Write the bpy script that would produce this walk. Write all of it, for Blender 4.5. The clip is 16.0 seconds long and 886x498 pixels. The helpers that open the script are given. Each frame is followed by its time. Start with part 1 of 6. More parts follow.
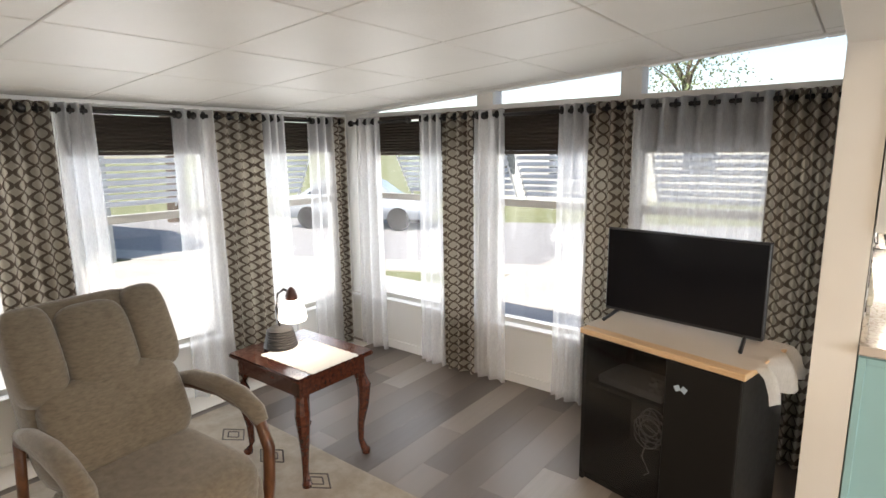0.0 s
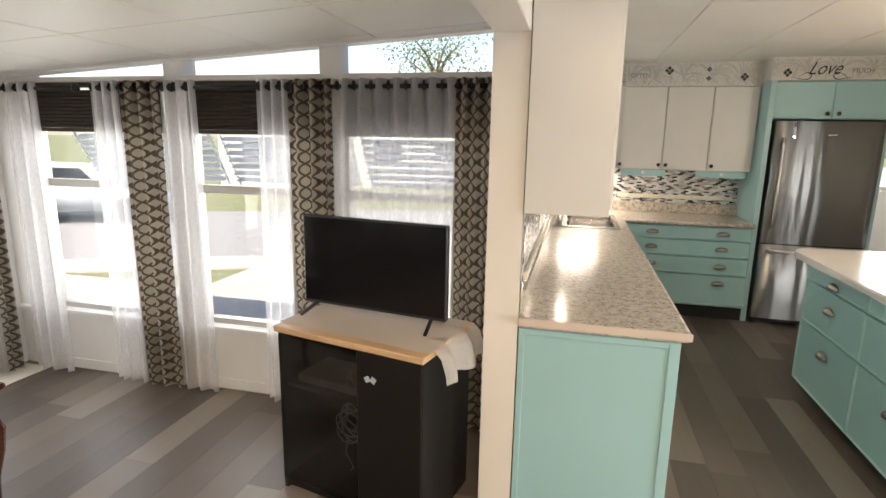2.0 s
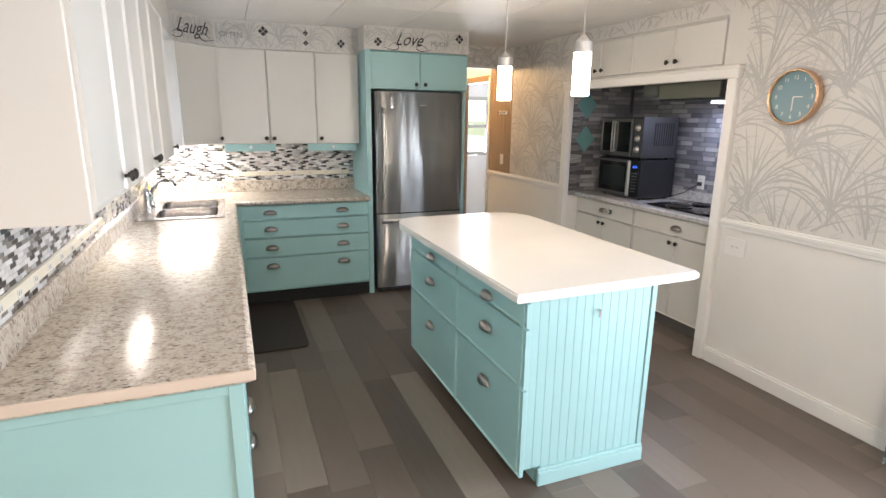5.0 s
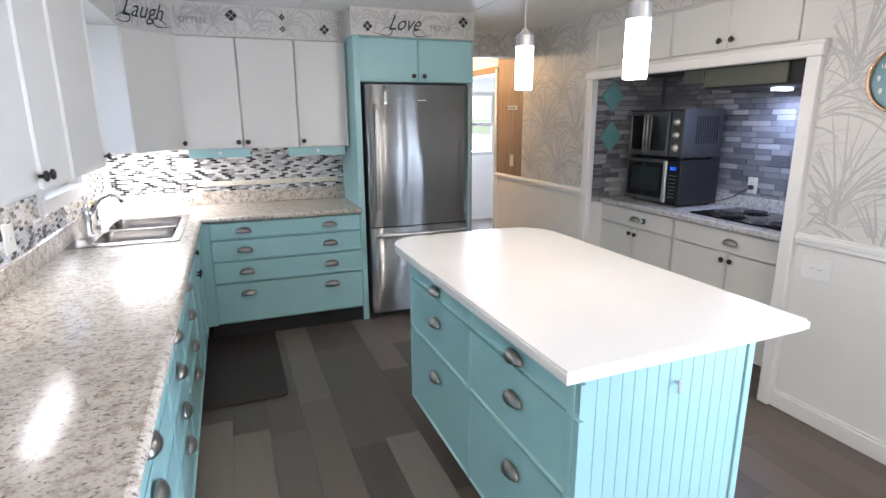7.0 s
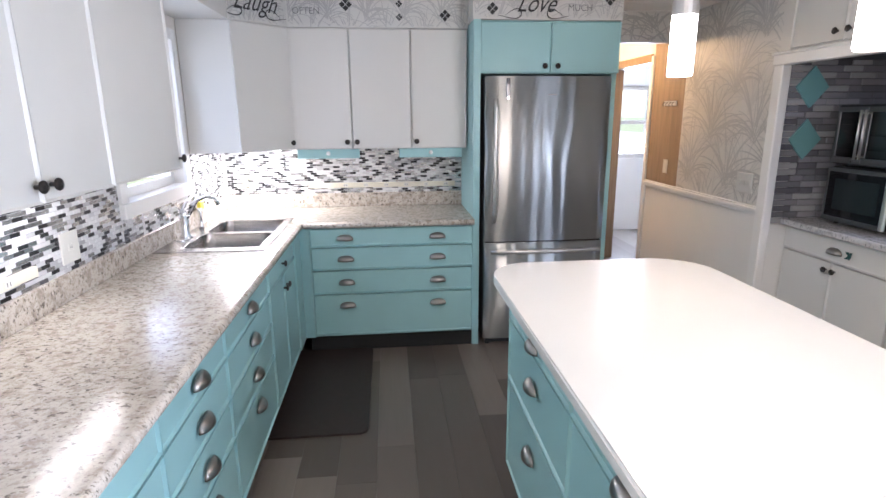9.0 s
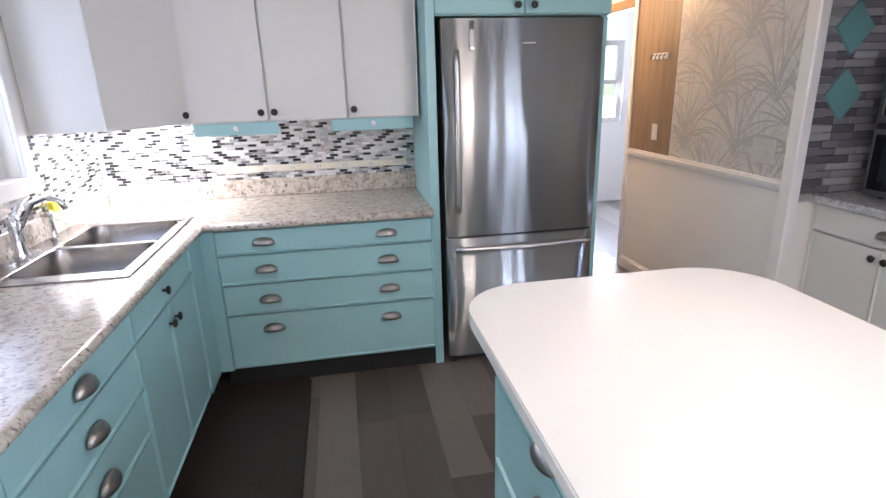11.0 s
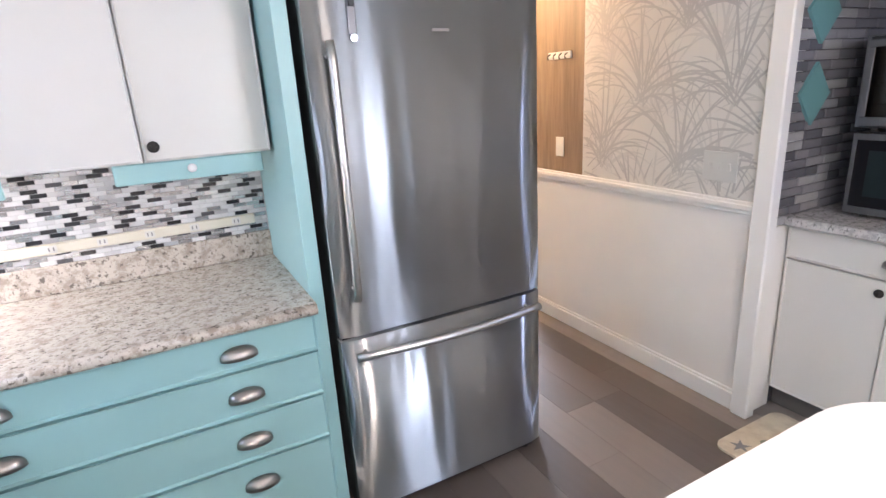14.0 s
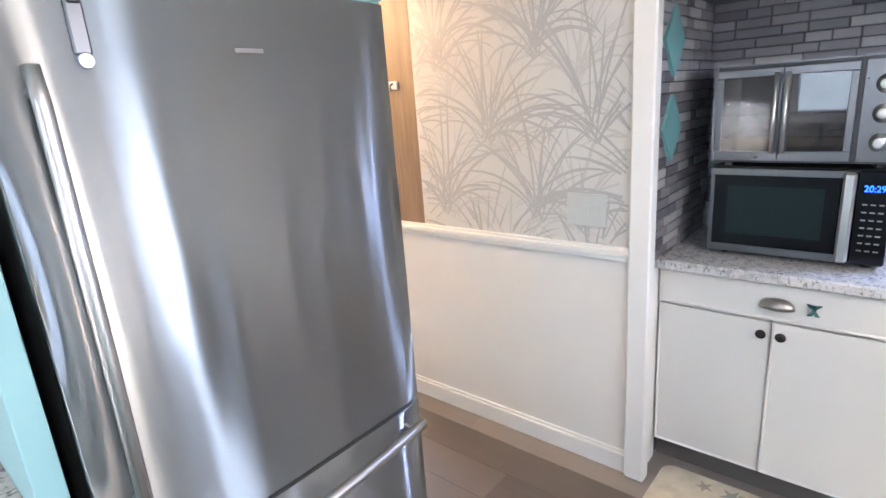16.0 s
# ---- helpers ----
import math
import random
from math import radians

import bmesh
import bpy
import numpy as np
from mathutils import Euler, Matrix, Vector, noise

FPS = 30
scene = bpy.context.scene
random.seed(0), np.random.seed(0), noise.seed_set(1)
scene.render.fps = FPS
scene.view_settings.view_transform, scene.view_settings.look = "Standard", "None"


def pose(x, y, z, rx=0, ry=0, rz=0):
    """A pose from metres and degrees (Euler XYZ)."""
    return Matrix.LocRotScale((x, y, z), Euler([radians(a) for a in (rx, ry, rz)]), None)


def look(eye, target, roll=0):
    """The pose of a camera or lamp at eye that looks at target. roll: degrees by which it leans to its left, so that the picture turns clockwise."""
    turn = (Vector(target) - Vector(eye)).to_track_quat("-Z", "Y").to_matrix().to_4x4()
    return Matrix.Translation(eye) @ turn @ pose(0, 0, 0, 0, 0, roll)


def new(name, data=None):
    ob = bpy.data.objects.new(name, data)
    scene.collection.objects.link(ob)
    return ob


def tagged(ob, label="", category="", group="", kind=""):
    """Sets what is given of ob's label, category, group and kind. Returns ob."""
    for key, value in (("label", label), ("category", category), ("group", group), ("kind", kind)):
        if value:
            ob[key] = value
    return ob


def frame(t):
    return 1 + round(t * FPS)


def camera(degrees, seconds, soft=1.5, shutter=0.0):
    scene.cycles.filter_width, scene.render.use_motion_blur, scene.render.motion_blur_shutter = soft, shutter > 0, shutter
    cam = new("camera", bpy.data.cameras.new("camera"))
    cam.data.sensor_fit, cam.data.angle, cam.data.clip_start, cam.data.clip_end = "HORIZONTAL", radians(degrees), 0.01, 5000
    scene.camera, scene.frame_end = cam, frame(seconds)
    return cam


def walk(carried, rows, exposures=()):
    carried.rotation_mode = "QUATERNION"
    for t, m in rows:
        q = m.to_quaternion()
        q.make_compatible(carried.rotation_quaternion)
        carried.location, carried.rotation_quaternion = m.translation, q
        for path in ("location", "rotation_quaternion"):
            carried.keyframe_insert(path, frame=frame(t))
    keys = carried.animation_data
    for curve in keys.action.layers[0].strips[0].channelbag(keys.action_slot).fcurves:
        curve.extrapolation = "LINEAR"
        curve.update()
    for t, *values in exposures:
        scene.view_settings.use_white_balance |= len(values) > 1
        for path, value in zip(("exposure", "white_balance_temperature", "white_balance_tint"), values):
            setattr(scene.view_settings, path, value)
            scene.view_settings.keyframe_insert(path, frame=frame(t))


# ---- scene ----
cam = camera(78.9, 16.0)
PATH = [
    (0, (0.134, -0.347, 1.644), (-1.072, 1.208, 1.288), -0.7),
    (0.5, (0.178, -0.281, 1.643), (-0.848, 1.398, 1.283), -0.6),
    (1, (0.222, -0.208, 1.636), (-0.622, 1.571, 1.286), 0.0),
    (1.5, (0.301, -0.092, 1.625), (-0.319, 1.776, 1.268), -0.1),
    (2, (0.379, 0.022, 1.614), (-0.086, 1.926, 1.214), 1.0),
    (2.5, (0.442, 0.118, 1.61), (0.367, 2.075, 1.207), -0.6),
    (3, (0.472, 0.199, 1.611), (0.881, 2.116, 1.212), -1.6),
    (3.5, (0.521, 0.287, 1.593), (1.177, 2.127, 1.16), -0.8),
    (4, (0.629, 0.39, 1.592), (1.346, 2.204, 1.151), 0.5),
    (6.3, (0.978, 1.093, 1.574), (1.681, 2.896, 1.073), 0.8),
    (6.5, (0.999, 1.171, 1.567), (1.717, 2.973, 1.079), -0.4),
    (7, (1.055, 1.315, 1.575), (1.761, 3.125, 1.101), -0.3),
    (7.5, (1.167, 1.41, 1.579), (1.615, 3.303, 1.116), 1.7),
    (8, (1.269, 1.493, 1.57), (1.423, 3.425, 1.075), 0.4),
    (8.5, (1.337, 1.631, 1.553), (1.468, 3.568, 1.072), -0.1),
    (9, (1.396, 1.832, 1.576), (1.586, 3.764, 1.096), -0.4),
    (9.2, (1.435, 1.889, 1.575), (1.639, 3.821, 1.099), -0.6),
    (11.3, (1.547, 2.721, 1.525), (1.891, 4.597, 0.924), -1.6),
    (11.5, (1.58, 2.767, 1.52), (1.892, 4.652, 0.929), -1.5),
    (12, (1.538, 2.985, 1.53), (2.03, 4.833, 0.945), -3.5),
    (12.5, (1.521, 3.161, 1.515), (2.11, 4.969, 0.895), -3.4),
    (13, (1.586, 3.348, 1.513), (2.212, 5.146, 0.901), -1.6),
    (13.5, (1.602, 3.531, 1.52), (2.293, 5.308, 0.914), -2.7),
    (14, (1.586, 3.705, 1.535), (2.465, 5.405, 0.956), -3.4),
    (14.5, (1.626, 3.868, 1.536), (2.594, 5.528, 0.979), -2.0),
    (15, (1.722, 4.011, 1.547), (2.705, 5.675, 1.035), -1.9),
    (15.5, (1.792, 4.098, 1.602), (2.911, 5.666, 1.066), -3.3),
    (16, (1.831, 4.291, 1.585), (3.28, 5.562, 1.05), -4.2),
]
EXPOSURE = [(0, 0.95, 7050, 12), (2.0, 0.98, 7400, 13), (3.0, 1.12, 7900, 13), (3.5, 1.2, 7850, 13), (4.2, 1.38, 7300, 14), (6.3, 1.40, 5700, 14), (9.2, 1.52, 5700, 18), (11.3, 1.55, 5700, 20), (12.5, 1.7, 5700, 20), (13.5, 1.98, 5720, 20), (14.5, 2.32, 5700, 19), (16, 2.5, 5480, 16)]
walk(cam, [(t, look(eye, target, roll)) for t, eye, target, roll in PATH], EXPOSURE)

# ---- world, sun, lamps ----
world = bpy.data.worlds.new("sky")
world.use_nodes = True
scene.world = world
_nt = world.node_tree
_sky = _nt.nodes.new("ShaderNodeTexSky")
_sky.sky_type, _sky.sun_disc = "NISHITA", False
_sky.sun_elevation, _sky.sun_rotation = radians(55), radians(165)
_nt.links.new(_sky.outputs[0], _nt.nodes["Background"].inputs[0])
_nt.nodes["Background"].inputs[1].default_value = 0.15
sun = new("sun", bpy.data.lights.new("sun", "SUN"))
sun.data.energy, sun.data.angle, sun.data.color = 5.0, radians(0.6), (1.0, 0.95, 0.87)
sun.matrix_world = look((0.9, -4.0, 6.0), (0, 0, 0))


def area(name, place, target, w, h, watts, colour):
    lamp = new(name, bpy.data.lights.new(name, "AREA"))
    lamp.data.shape, lamp.data.size, lamp.data.size_y = "RECTANGLE", w, h
    lamp.data.energy, lamp.data.color = watts, colour
    lamp.matrix_world = look(place, target)
    return lamp


DAY = (0.86, 0.93, 1.0)
WARM = (1.0, 0.80, 0.58)
# daylight that comes in by the window openings
for k, (xa, xb) in enumerate(((-3.1, -2.04), (-1.91, -1.03), (-0.91, 0.0))):
    area("window_daylight", ((xa + xb) / 2, 3.02, 1.15), ((xa + xb) / 2, 0, 0.9), xb - xa, 1.4, (8.4, 8.4, 4.2)[k], DAY)
for ya, yb in ((-1.5, -0.5), (-0.35, 0.6), (0.75, 1.6), (1.75, 2.72)):
    area("window_daylight", (-3.56, (ya + yb) / 2, 1.15), (0, (ya + yb) / 2, 0.9), yb - ya, 1.4, 8.4, DAY)
area("window_daylight", (0.02, 4.8, 1.6), (3, 4.8, 1.2), 0.7, 0.75, 1.7, DAY)
# unseen dining glazing: its size and power are set for streaks on the refrigerator
area("window_daylight", (3.95, 0.65, 1.10), (0, 0.65, 1.10), 1.8, 2.1, 70, DAY)
area("window_daylight", (4.65, 9.05, 1.45), (4.2, 6, 1.2), 0.9, 0.9, 48, DAY)
# the fittings of the kitchen and hall, and an unseen lamp at the dining end
for px, py in ((2.43, 2.945), (2.425, 3.73)):
    bulb = new("pendant_bulb", bpy.data.lights.new("pendant_bulb", "POINT"))
    bulb.data.energy, bulb.data.color, bulb.data.shadow_soft_size = 3.5, WARM, 0.05
    bulb.location = (px, py, 1.66)
area("under_cabinet_lamp", (0.42, 5.62, 1.343), (0.44, 5.60, 0.9), 0.46, 0.06, 4.9, (1.0, 0.93, 0.82))
area("under_cabinet_lamp", (0.33, 3.55, 1.343), (0.33, 3.55, 0.9), 0.03, 0.5, 0.18, (1.0, 0.93, 0.82))
area("hood_lamp", (4.26, 3.77, 1.72), (4.26, 3.79, 0.9), 0.12, 0.06, 2.7, (0.66, 0.75, 1.0))
# unseen, assumed from warm light on faces turned to -y; placed to brighten them
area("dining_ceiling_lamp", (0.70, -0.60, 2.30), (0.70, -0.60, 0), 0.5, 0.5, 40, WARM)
hallbulb = new("hall_bulb", bpy.data.lights.new("hall_bulb", "POINT"))
hallbulb.data.energy, hallbulb.data.color, hallbulb.data.shadow_soft_size, hallbulb.location = 11, (1.0, 0.62, 0.28), 0.06, (3.1, 7.0, 2.16)
lampbulb = new("table_lamp_bulb", bpy.data.lights.new("table_lamp_bulb", "POINT"))
lampbulb.data.energy, lampbulb.data.color, lampbulb.data.shadow_soft_size, lampbulb.location = 1.75, (1.0, 0.88, 0.7), 0.03, (-2.17, 1.33, 0.80)

# ---- materials ----
class Nodes:
    """A small helper for node materials."""

    def __init__(self, name):
        self.mat = bpy.data.materials.new(name)
        self.mat.use_nodes = True
        self.nt = self.mat.node_tree
        self.b = self.nt.nodes["Principled BSDF"]
        self.coord = self.nt.nodes.new("ShaderNodeTexCoord")

    def put(self, socket, value):
        if isinstance(value, bpy.types.NodeSocket):
            self.nt.links.new(value, socket)
        elif isinstance(value, (tuple, list)) and len(value) == 3 and socket.type == "RGBA":
            socket.default_value = (*value, 1)
        else:
            socket.default_value = value

    def set(self, **kw):
        names = {"base": "Base Color", "rough": "Roughness", "metal": "Metallic", "normal": "Normal", "alpha": "Alpha", "trans": "Transmission Weight",
                 "emit": "Emission Color", "power": "Emission Strength", "coat": "Coat Weight", "spec": "Specular IOR Level", "ior": "IOR", "sheen": "Sheen Weight"}
        for k, v in kw.items():
            self.put(self.b.inputs[names[k]], v)
        return self.mat

    def node(self, kind, outs=0, **ins):
        n = self.nt.nodes.new(kind)
        for k, v in ins.items():
            k = k.replace("_", " ")
            self.put(n.inputs[int(k[1:])] if k[0] == "i" and k[1:].isdigit() else n.inputs[k], v)
        return n.outputs[outs]

    def where(self, sx=1, sy=1, sz=1, kind="Object", turn=0):
        m = self.nt.nodes.new("ShaderNodeMapping")
        m.inputs["Scale"].default_value = (sx, sy, sz)
        m.inputs["Rotation"].default_value = (0, 0, radians(turn))
        self.nt.links.new(self.coord.outputs[kind], m.inputs["Vector"])
        return m.outputs[0]

    def noise(self, scale, detail=4, rough=0.55, vec=None):
        n = self.nt.nodes.new("ShaderNodeTexNoise")
        n.inputs["Scale"].default_value, n.inputs["Detail"].default_value, n.inputs["Roughness"].default_value = scale, detail, rough
        self.nt.links.new(vec or self.coord.outputs["Object"], n.inputs["Vector"])
        return n.outputs["Fac"]

    def ramp(self, fac, *stops):
        n = self.nt.nodes.new("ShaderNodeValToRGB")
        e = n.color_ramp.elements
        while len(e) < len(stops):
            e.new(0.5)
        for el, (p, c) in zip(e, stops):
            el.position, el.color = p, (*c, 1) if isinstance(c, tuple) else (c, c, c, 1)
        self.nt.links.new(fac, n.inputs[0])
        return n.outputs[0]

    def mix(self, fac, a, b, how="MIX"):
        n = self.nt.nodes.new("ShaderNodeMix")
        n.data_type, n.blend_type = "RGBA", how
        self.put(n.inputs[0], fac), self.put(n.inputs[6], a), self.put(n.inputs[7], b)
        return n.outputs[2]

    def math(self, op, a, b=0.0):
        n = self.nt.nodes.new("ShaderNodeMath")
        n.operation = op
        self.put(n.inputs[0], a), self.put(n.inputs[1], b)
        return n.outputs[0]

    def bump(self, h, strength=0.2, dist=0.01):
        n = self.nt.nodes.new("ShaderNodeBump")
        n.inputs["Strength"].default_value, n.inputs["Distance"].default_value = strength, dist
        self.nt.links.new(h, n.inputs["Height"])
        return n.outputs[0]


def painted(name, colour, rough=0.45, vary=0.06, grain=60, bump=0.05):
    n = Nodes(name)
    big, fine = n.noise(1.7, 3), n.noise(grain, 4)
    dark = tuple(c * (1 - vary * 2) for c in colour)
    base = n.mix(n.ramp(big, (0.3, 0.0), (0.7, 1.0)), dark, colour)
    base = n.mix(n.math("MULTIPLY", fine, vary), base, tuple(min(1, c * 1.08) for c in colour))
    return n.set(base=base, rough=n.math("ADD", n.math("MULTIPLY", big, 0.15), rough - 0.07), normal=n.bump(fine, bump, 0.002))


def plain(name, colour, rough=0.5, metal=0.0, **kw):
    n = Nodes(name)
    fine = n.noise(35, 3)
    return n.set(base=n.mix(n.math("MULTIPLY", fine, 0.25), colour, tuple(c * 0.75 for c in colour)), rough=n.math("ADD", n.math("MULTIPLY", fine, 0.12), max(0.02, rough - 0.06)), metal=metal, **kw)


def glowing(name, colour, power):
    return Nodes(name).set(base=colour, emit=colour, power=power, rough=0.4)


M = {}
M["white_wall"] = painted("white_wall", (0.78, 0.76, 0.73), 0.5, 0.03)
M["cream_wall"] = painted("cream_wall", (0.78, 0.74, 0.68), 0.5, 0.03)
M["white_trim"] = painted("white_trim", (0.80, 0.79, 0.77), 0.35, 0.02)
M["white_cabinet"] = painted("white_cabinet", (0.665, 0.655, 0.625), 0.32, 0.02)
M["teal"] = painted("teal_paint", (0.33, 0.555, 0.57), 0.38, 0.04, 80, 0.06)
M["island_top"] = painted("solid_surface", (0.80, 0.79, 0.76), 0.22, 0.02, 120, 0.02)
M["wallpaper"] = painted("wallpaper_ground", (0.66, 0.645, 0.615), 0.55, 0.03, 200, 0.05)
M["wallpaper_print"] = painted("wallpaper_print", (0.49, 0.485, 0.475), 0.4, 0.08, 40, 0.03)
M["wallpaper_pale"] = painted("wallpaper_pale_print", (0.58, 0.57, 0.55), 0.45, 0.06, 40, 0.03)
M["border"] = painted("border_paper", (0.64, 0.63, 0.60), 0.55, 0.04, 90, 0.04)
M["black_ink"] = plain("black_ink", (0.02, 0.02, 0.022), 0.5)
M["grey_ink"] = plain("grey_ink", (0.22, 0.22, 0.22), 0.5)
M["dark_bronze"] = plain("dark_bronze", (0.05, 0.045, 0.042), 0.35, 0.8)
M["pewter"] = plain("pewter", (0.33, 0.31, 0.29), 0.32, 0.95)
M["chrome"] = plain("chrome", (0.75, 0.76, 0.78), 0.10, 1.0)
M["nickel"] = plain("brushed_nickel", (0.60, 0.59, 0.57), 0.33, 1.0)
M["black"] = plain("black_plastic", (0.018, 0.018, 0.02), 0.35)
M["gloss_black"] = plain("gloss_black", (0.008, 0.008, 0.010), 0.09, spec=0.25)
M["black_wood"] = plain("black_laminate", (0.012, 0.011, 0.010), 0.38, spec=0.2)
M["dark_steel"] = plain("dark_steel", (0.16, 0.16, 0.165), 0.3, 0.9)
M["dark_hood"] = plain("hood_paint", (0.03, 0.03, 0.032), 0.4)
M["toe_grey"] = plain("toe_kick_grey", (0.12, 0.11, 0.10), 0.6)
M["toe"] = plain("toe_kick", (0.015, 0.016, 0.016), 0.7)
M["plate"] = plain("switch_plate", (0.72, 0.71, 0.66), 0.4)
M["silver_plate"] = plain("silver_plate", (0.62, 0.62, 0.60), 0.35, 0.3)
M["power_strip"] = plain("power_strip", (0.74, 0.70, 0.58), 0.45)
M["diffuser"] = glowing("pendant_glass", (1.0, 0.93, 0.82), 5.0)
M["hood_glow"] = glowing("hood_lens", (0.75, 0.85, 1.0), 3.0)
M["strip_glow"] = glowing("strip_lamp", (1.0, 0.95, 0.85), 14.0)
M["blue_led"] = glowing("blue_led", (0.03, 0.12, 1.0), 1.2)
M["crystal"] = plain("crystal", (0.80, 0.80, 0.80), 0.08)
M["edge_band"] = painted("edge_band", (0.62, 0.53, 0.45), 0.4, 0.04)
M["lamp_shade"] = glowing("opal_shade", (1.0, 0.95, 0.88), 2.5)
M["brass"] = plain("rose_gold", (0.75, 0.50, 0.33), 0.22, 1.0)
M["clock_face"] = painted("clock_face", (0.10, 0.22, 0.27), 0.3)
M["white_ink"] = plain("white_ink", (0.7, 0.72, 0.72), 0.5)
M["orange_plate"] = painted("orange_plate", (0.50, 0.13, 0.03), 0.4, 0.2, 20)
M["alu"] = plain("window_frame", (0.52, 0.50, 0.46), 0.45, 0.2)
M["slat"] = painted("awning_slat", (0.80, 0.80, 0.80), 0.45, 0.04)
M["rod"] = plain("curtain_rod", (0.03, 0.028, 0.027), 0.4, 0.6)
M["doily"] = painted("doily_cotton", (0.80, 0.78, 0.74), 0.9, 0.04, 150, 0.3)
M["cable"] = plain("white_cable", (0.65, 0.65, 0.65), 0.5)
M["sponge"] = plain("yellow_sponge", (0.75, 0.65, 0.05), 0.7)

n = Nodes("ceiling_board")
M["ceiling"] = n.set(base=n.mix(n.noise(3, 4), (0.74, 0.735, 0.72), (0.80, 0.795, 0.78)), rough=0.62, normal=n.bump(n.noise(55, 6, 0.7), 0.35, 0.006))

# same board for the sunroom, its shade and warm cast put into the colour
n = Nodes("ceiling_board_shaded")
M["ceiling_shaded"] = n.set(base=n.mix(n.noise(3, 4), (0.66, 0.63, 0.58), (0.73, 0.70, 0.65)), rough=0.42, normal=n.bump(n.noise(55, 6, 0.7), 0.4, 0.006))

n = Nodes("wood_panel")
g = n.noise(3, 8, 0.65, n.where(9, 9, 0.7))
M["wood_panel"] = n.set(base=n.ramp(g, (0.3, (0.17, 0.115, 0.07)), (0.7, (0.30, 0.215, 0.14))), rough=0.5)
n = Nodes("mahogany")
g = n.noise(4, 8, 0.6, n.where(2, 14, 14))
M["mahogany"] = n.set(base=n.ramp(g, (0.3, (0.035, 0.010, 0.006)), (0.75, (0.115, 0.032, 0.016))), rough=0.18, coat=0.4)
n = Nodes("oak_arm")
g = n.noise(4, 8, 0.6, n.where(14, 3, 3))
M["arm_wood"] = n.set(base=n.ramp(g, (0.3, (0.06, 0.022, 0.010)), (0.75, (0.17, 0.07, 0.03))), rough=0.3)
n = Nodes("pine_top")
g = n.noise(4, 8, 0.6, n.where(2, 18, 18))
M["pine"] = n.set(base=n.ramp(g, (0.3, (0.55, 0.36, 0.20)), (0.75, (0.68, 0.48, 0.29))), rough=0.4)


def granite(name, light, mid, dark, rough):
    n = Nodes(name)
    a, b, c = n.noise(26, 6, 0.7), n.noise(85, 5, 0.7), n.noise(6, 3)
    d = n.noise(58, 3, 0.6, n.where(1, 1.5, 1, turn=30))
    base = n.ramp(a, (0.38, mid), (0.52, light))
    base = n.mix(n.ramp(b, (0.54, 0.0), (0.63, 0.8)), base, mid)
    base = n.mix(n.ramp(d, (0.35, 0.85), (0.43, 0.0)), base, dark)
    base = n.mix(n.math("MULTIPLY", c, 0.25), base, mid)
    return n.set(base=base, rough=rough, normal=n.bump(b, 0.03, 0.001))


M["granite"] = granite("granite_laminate", (0.60, 0.55, 0.485), (0.36, 0.305, 0.25), (0.07, 0.058, 0.05), 0.19)
M["granite_grey"] = granite("granite_laminate_grey", (0.58, 0.57, 0.56), (0.36, 0.355, 0.355), (0.12, 0.12, 0.12), 0.22)


def brushed(name, colour, rough):
    n = Nodes(name)
    s, w = n.noise(60, 4, 0.6, n.where(0.4, 0.4, 30)), n.noise(2.3, 1, 0.4, n.where(4.0, 1.6, 0.45))
    tan, g = n.nt.nodes.new("ShaderNodeTangent"), n.nt.nodes.new("ShaderNodeBsdfAnisotropic")
    tan.direction_type, tan.axis = "RADIAL", "X"
    n.put(g.inputs["Tangent"], tan.outputs[0]), n.put(g.inputs["Anisotropy"], -0.84)
    n.put(g.inputs["Color"], n.mix(s, colour, tuple(c * 0.96 for c in colour))), n.put(g.inputs["Roughness"], rough), n.put(g.inputs["Normal"], n.bump(w, 0.24, 0.02))
    n.nt.links.new(g.outputs[0], n.nt.nodes["Material Output"].inputs[0])
    return n.mat


def satin(name, colour, rough):
    n = Nodes(name)
    s = n.noise(60, 4, 0.6, n.where(0.4, 30, 0.4))
    return n.set(base=n.mix(s, colour, tuple(c * 0.96 for c in colour)), metal=1.0, rough=n.math("ADD", n.math("MULTIPLY", s, 0.02), rough - 0.01))


M["steel"] = brushed("brushed_steel", (0.42, 0.43, 0.43), 0.285)
M["steel_dull"] = satin("sink_steel", (0.34, 0.325, 0.315), 0.27)

n = Nodes("vinyl_plank")
inf = n.nt.nodes.new("ShaderNodeObjectInfo")
g = n.noise(2.5, 9, 0.62, n.where(14, 1.0, 14))
g2 = n.noise(0.9, 3, 0.5)
tone = n.ramp(inf.outputs["Random"], (0.0, (0.062, 0.046, 0.037)), (0.3, (0.110, 0.083, 0.065)), (0.6, (0.165, 0.129, 0.104)), (0.85, (0.225, 0.186, 0.154)), (1.0, (0.31, 0.272, 0.24)))
M["plank"] = n.set(base=n.mix(n.math("MULTIPLY", g, 0.6), tone, n.mix(g2, (0.105, 0.086, 0.072), (0.21, 0.182, 0.158))), rough=n.math("ADD", n.math("MULTIPLY", g, 0.12), 0.34), normal=n.bump(g, 0.08, 0.002))
n = Nodes("vinyl_plank_far")
isl = n.node("ShaderNodeNewGeometry", "Random Per Island")
g = n.noise(2.5, 9, 0.62, n.where(14, 1.0, 14))
tone = n.ramp(isl, (0.0, (0.100, 0.082, 0.072)), (0.5, (0.165, 0.14, 0.125)), (1.0, (0.29, 0.265, 0.24)))
M["plank_far"] = n.set(base=n.mix(n.math("MULTIPLY", g, 0.6), tone, (0.15, 0.13, 0.12)), rough=0.4)


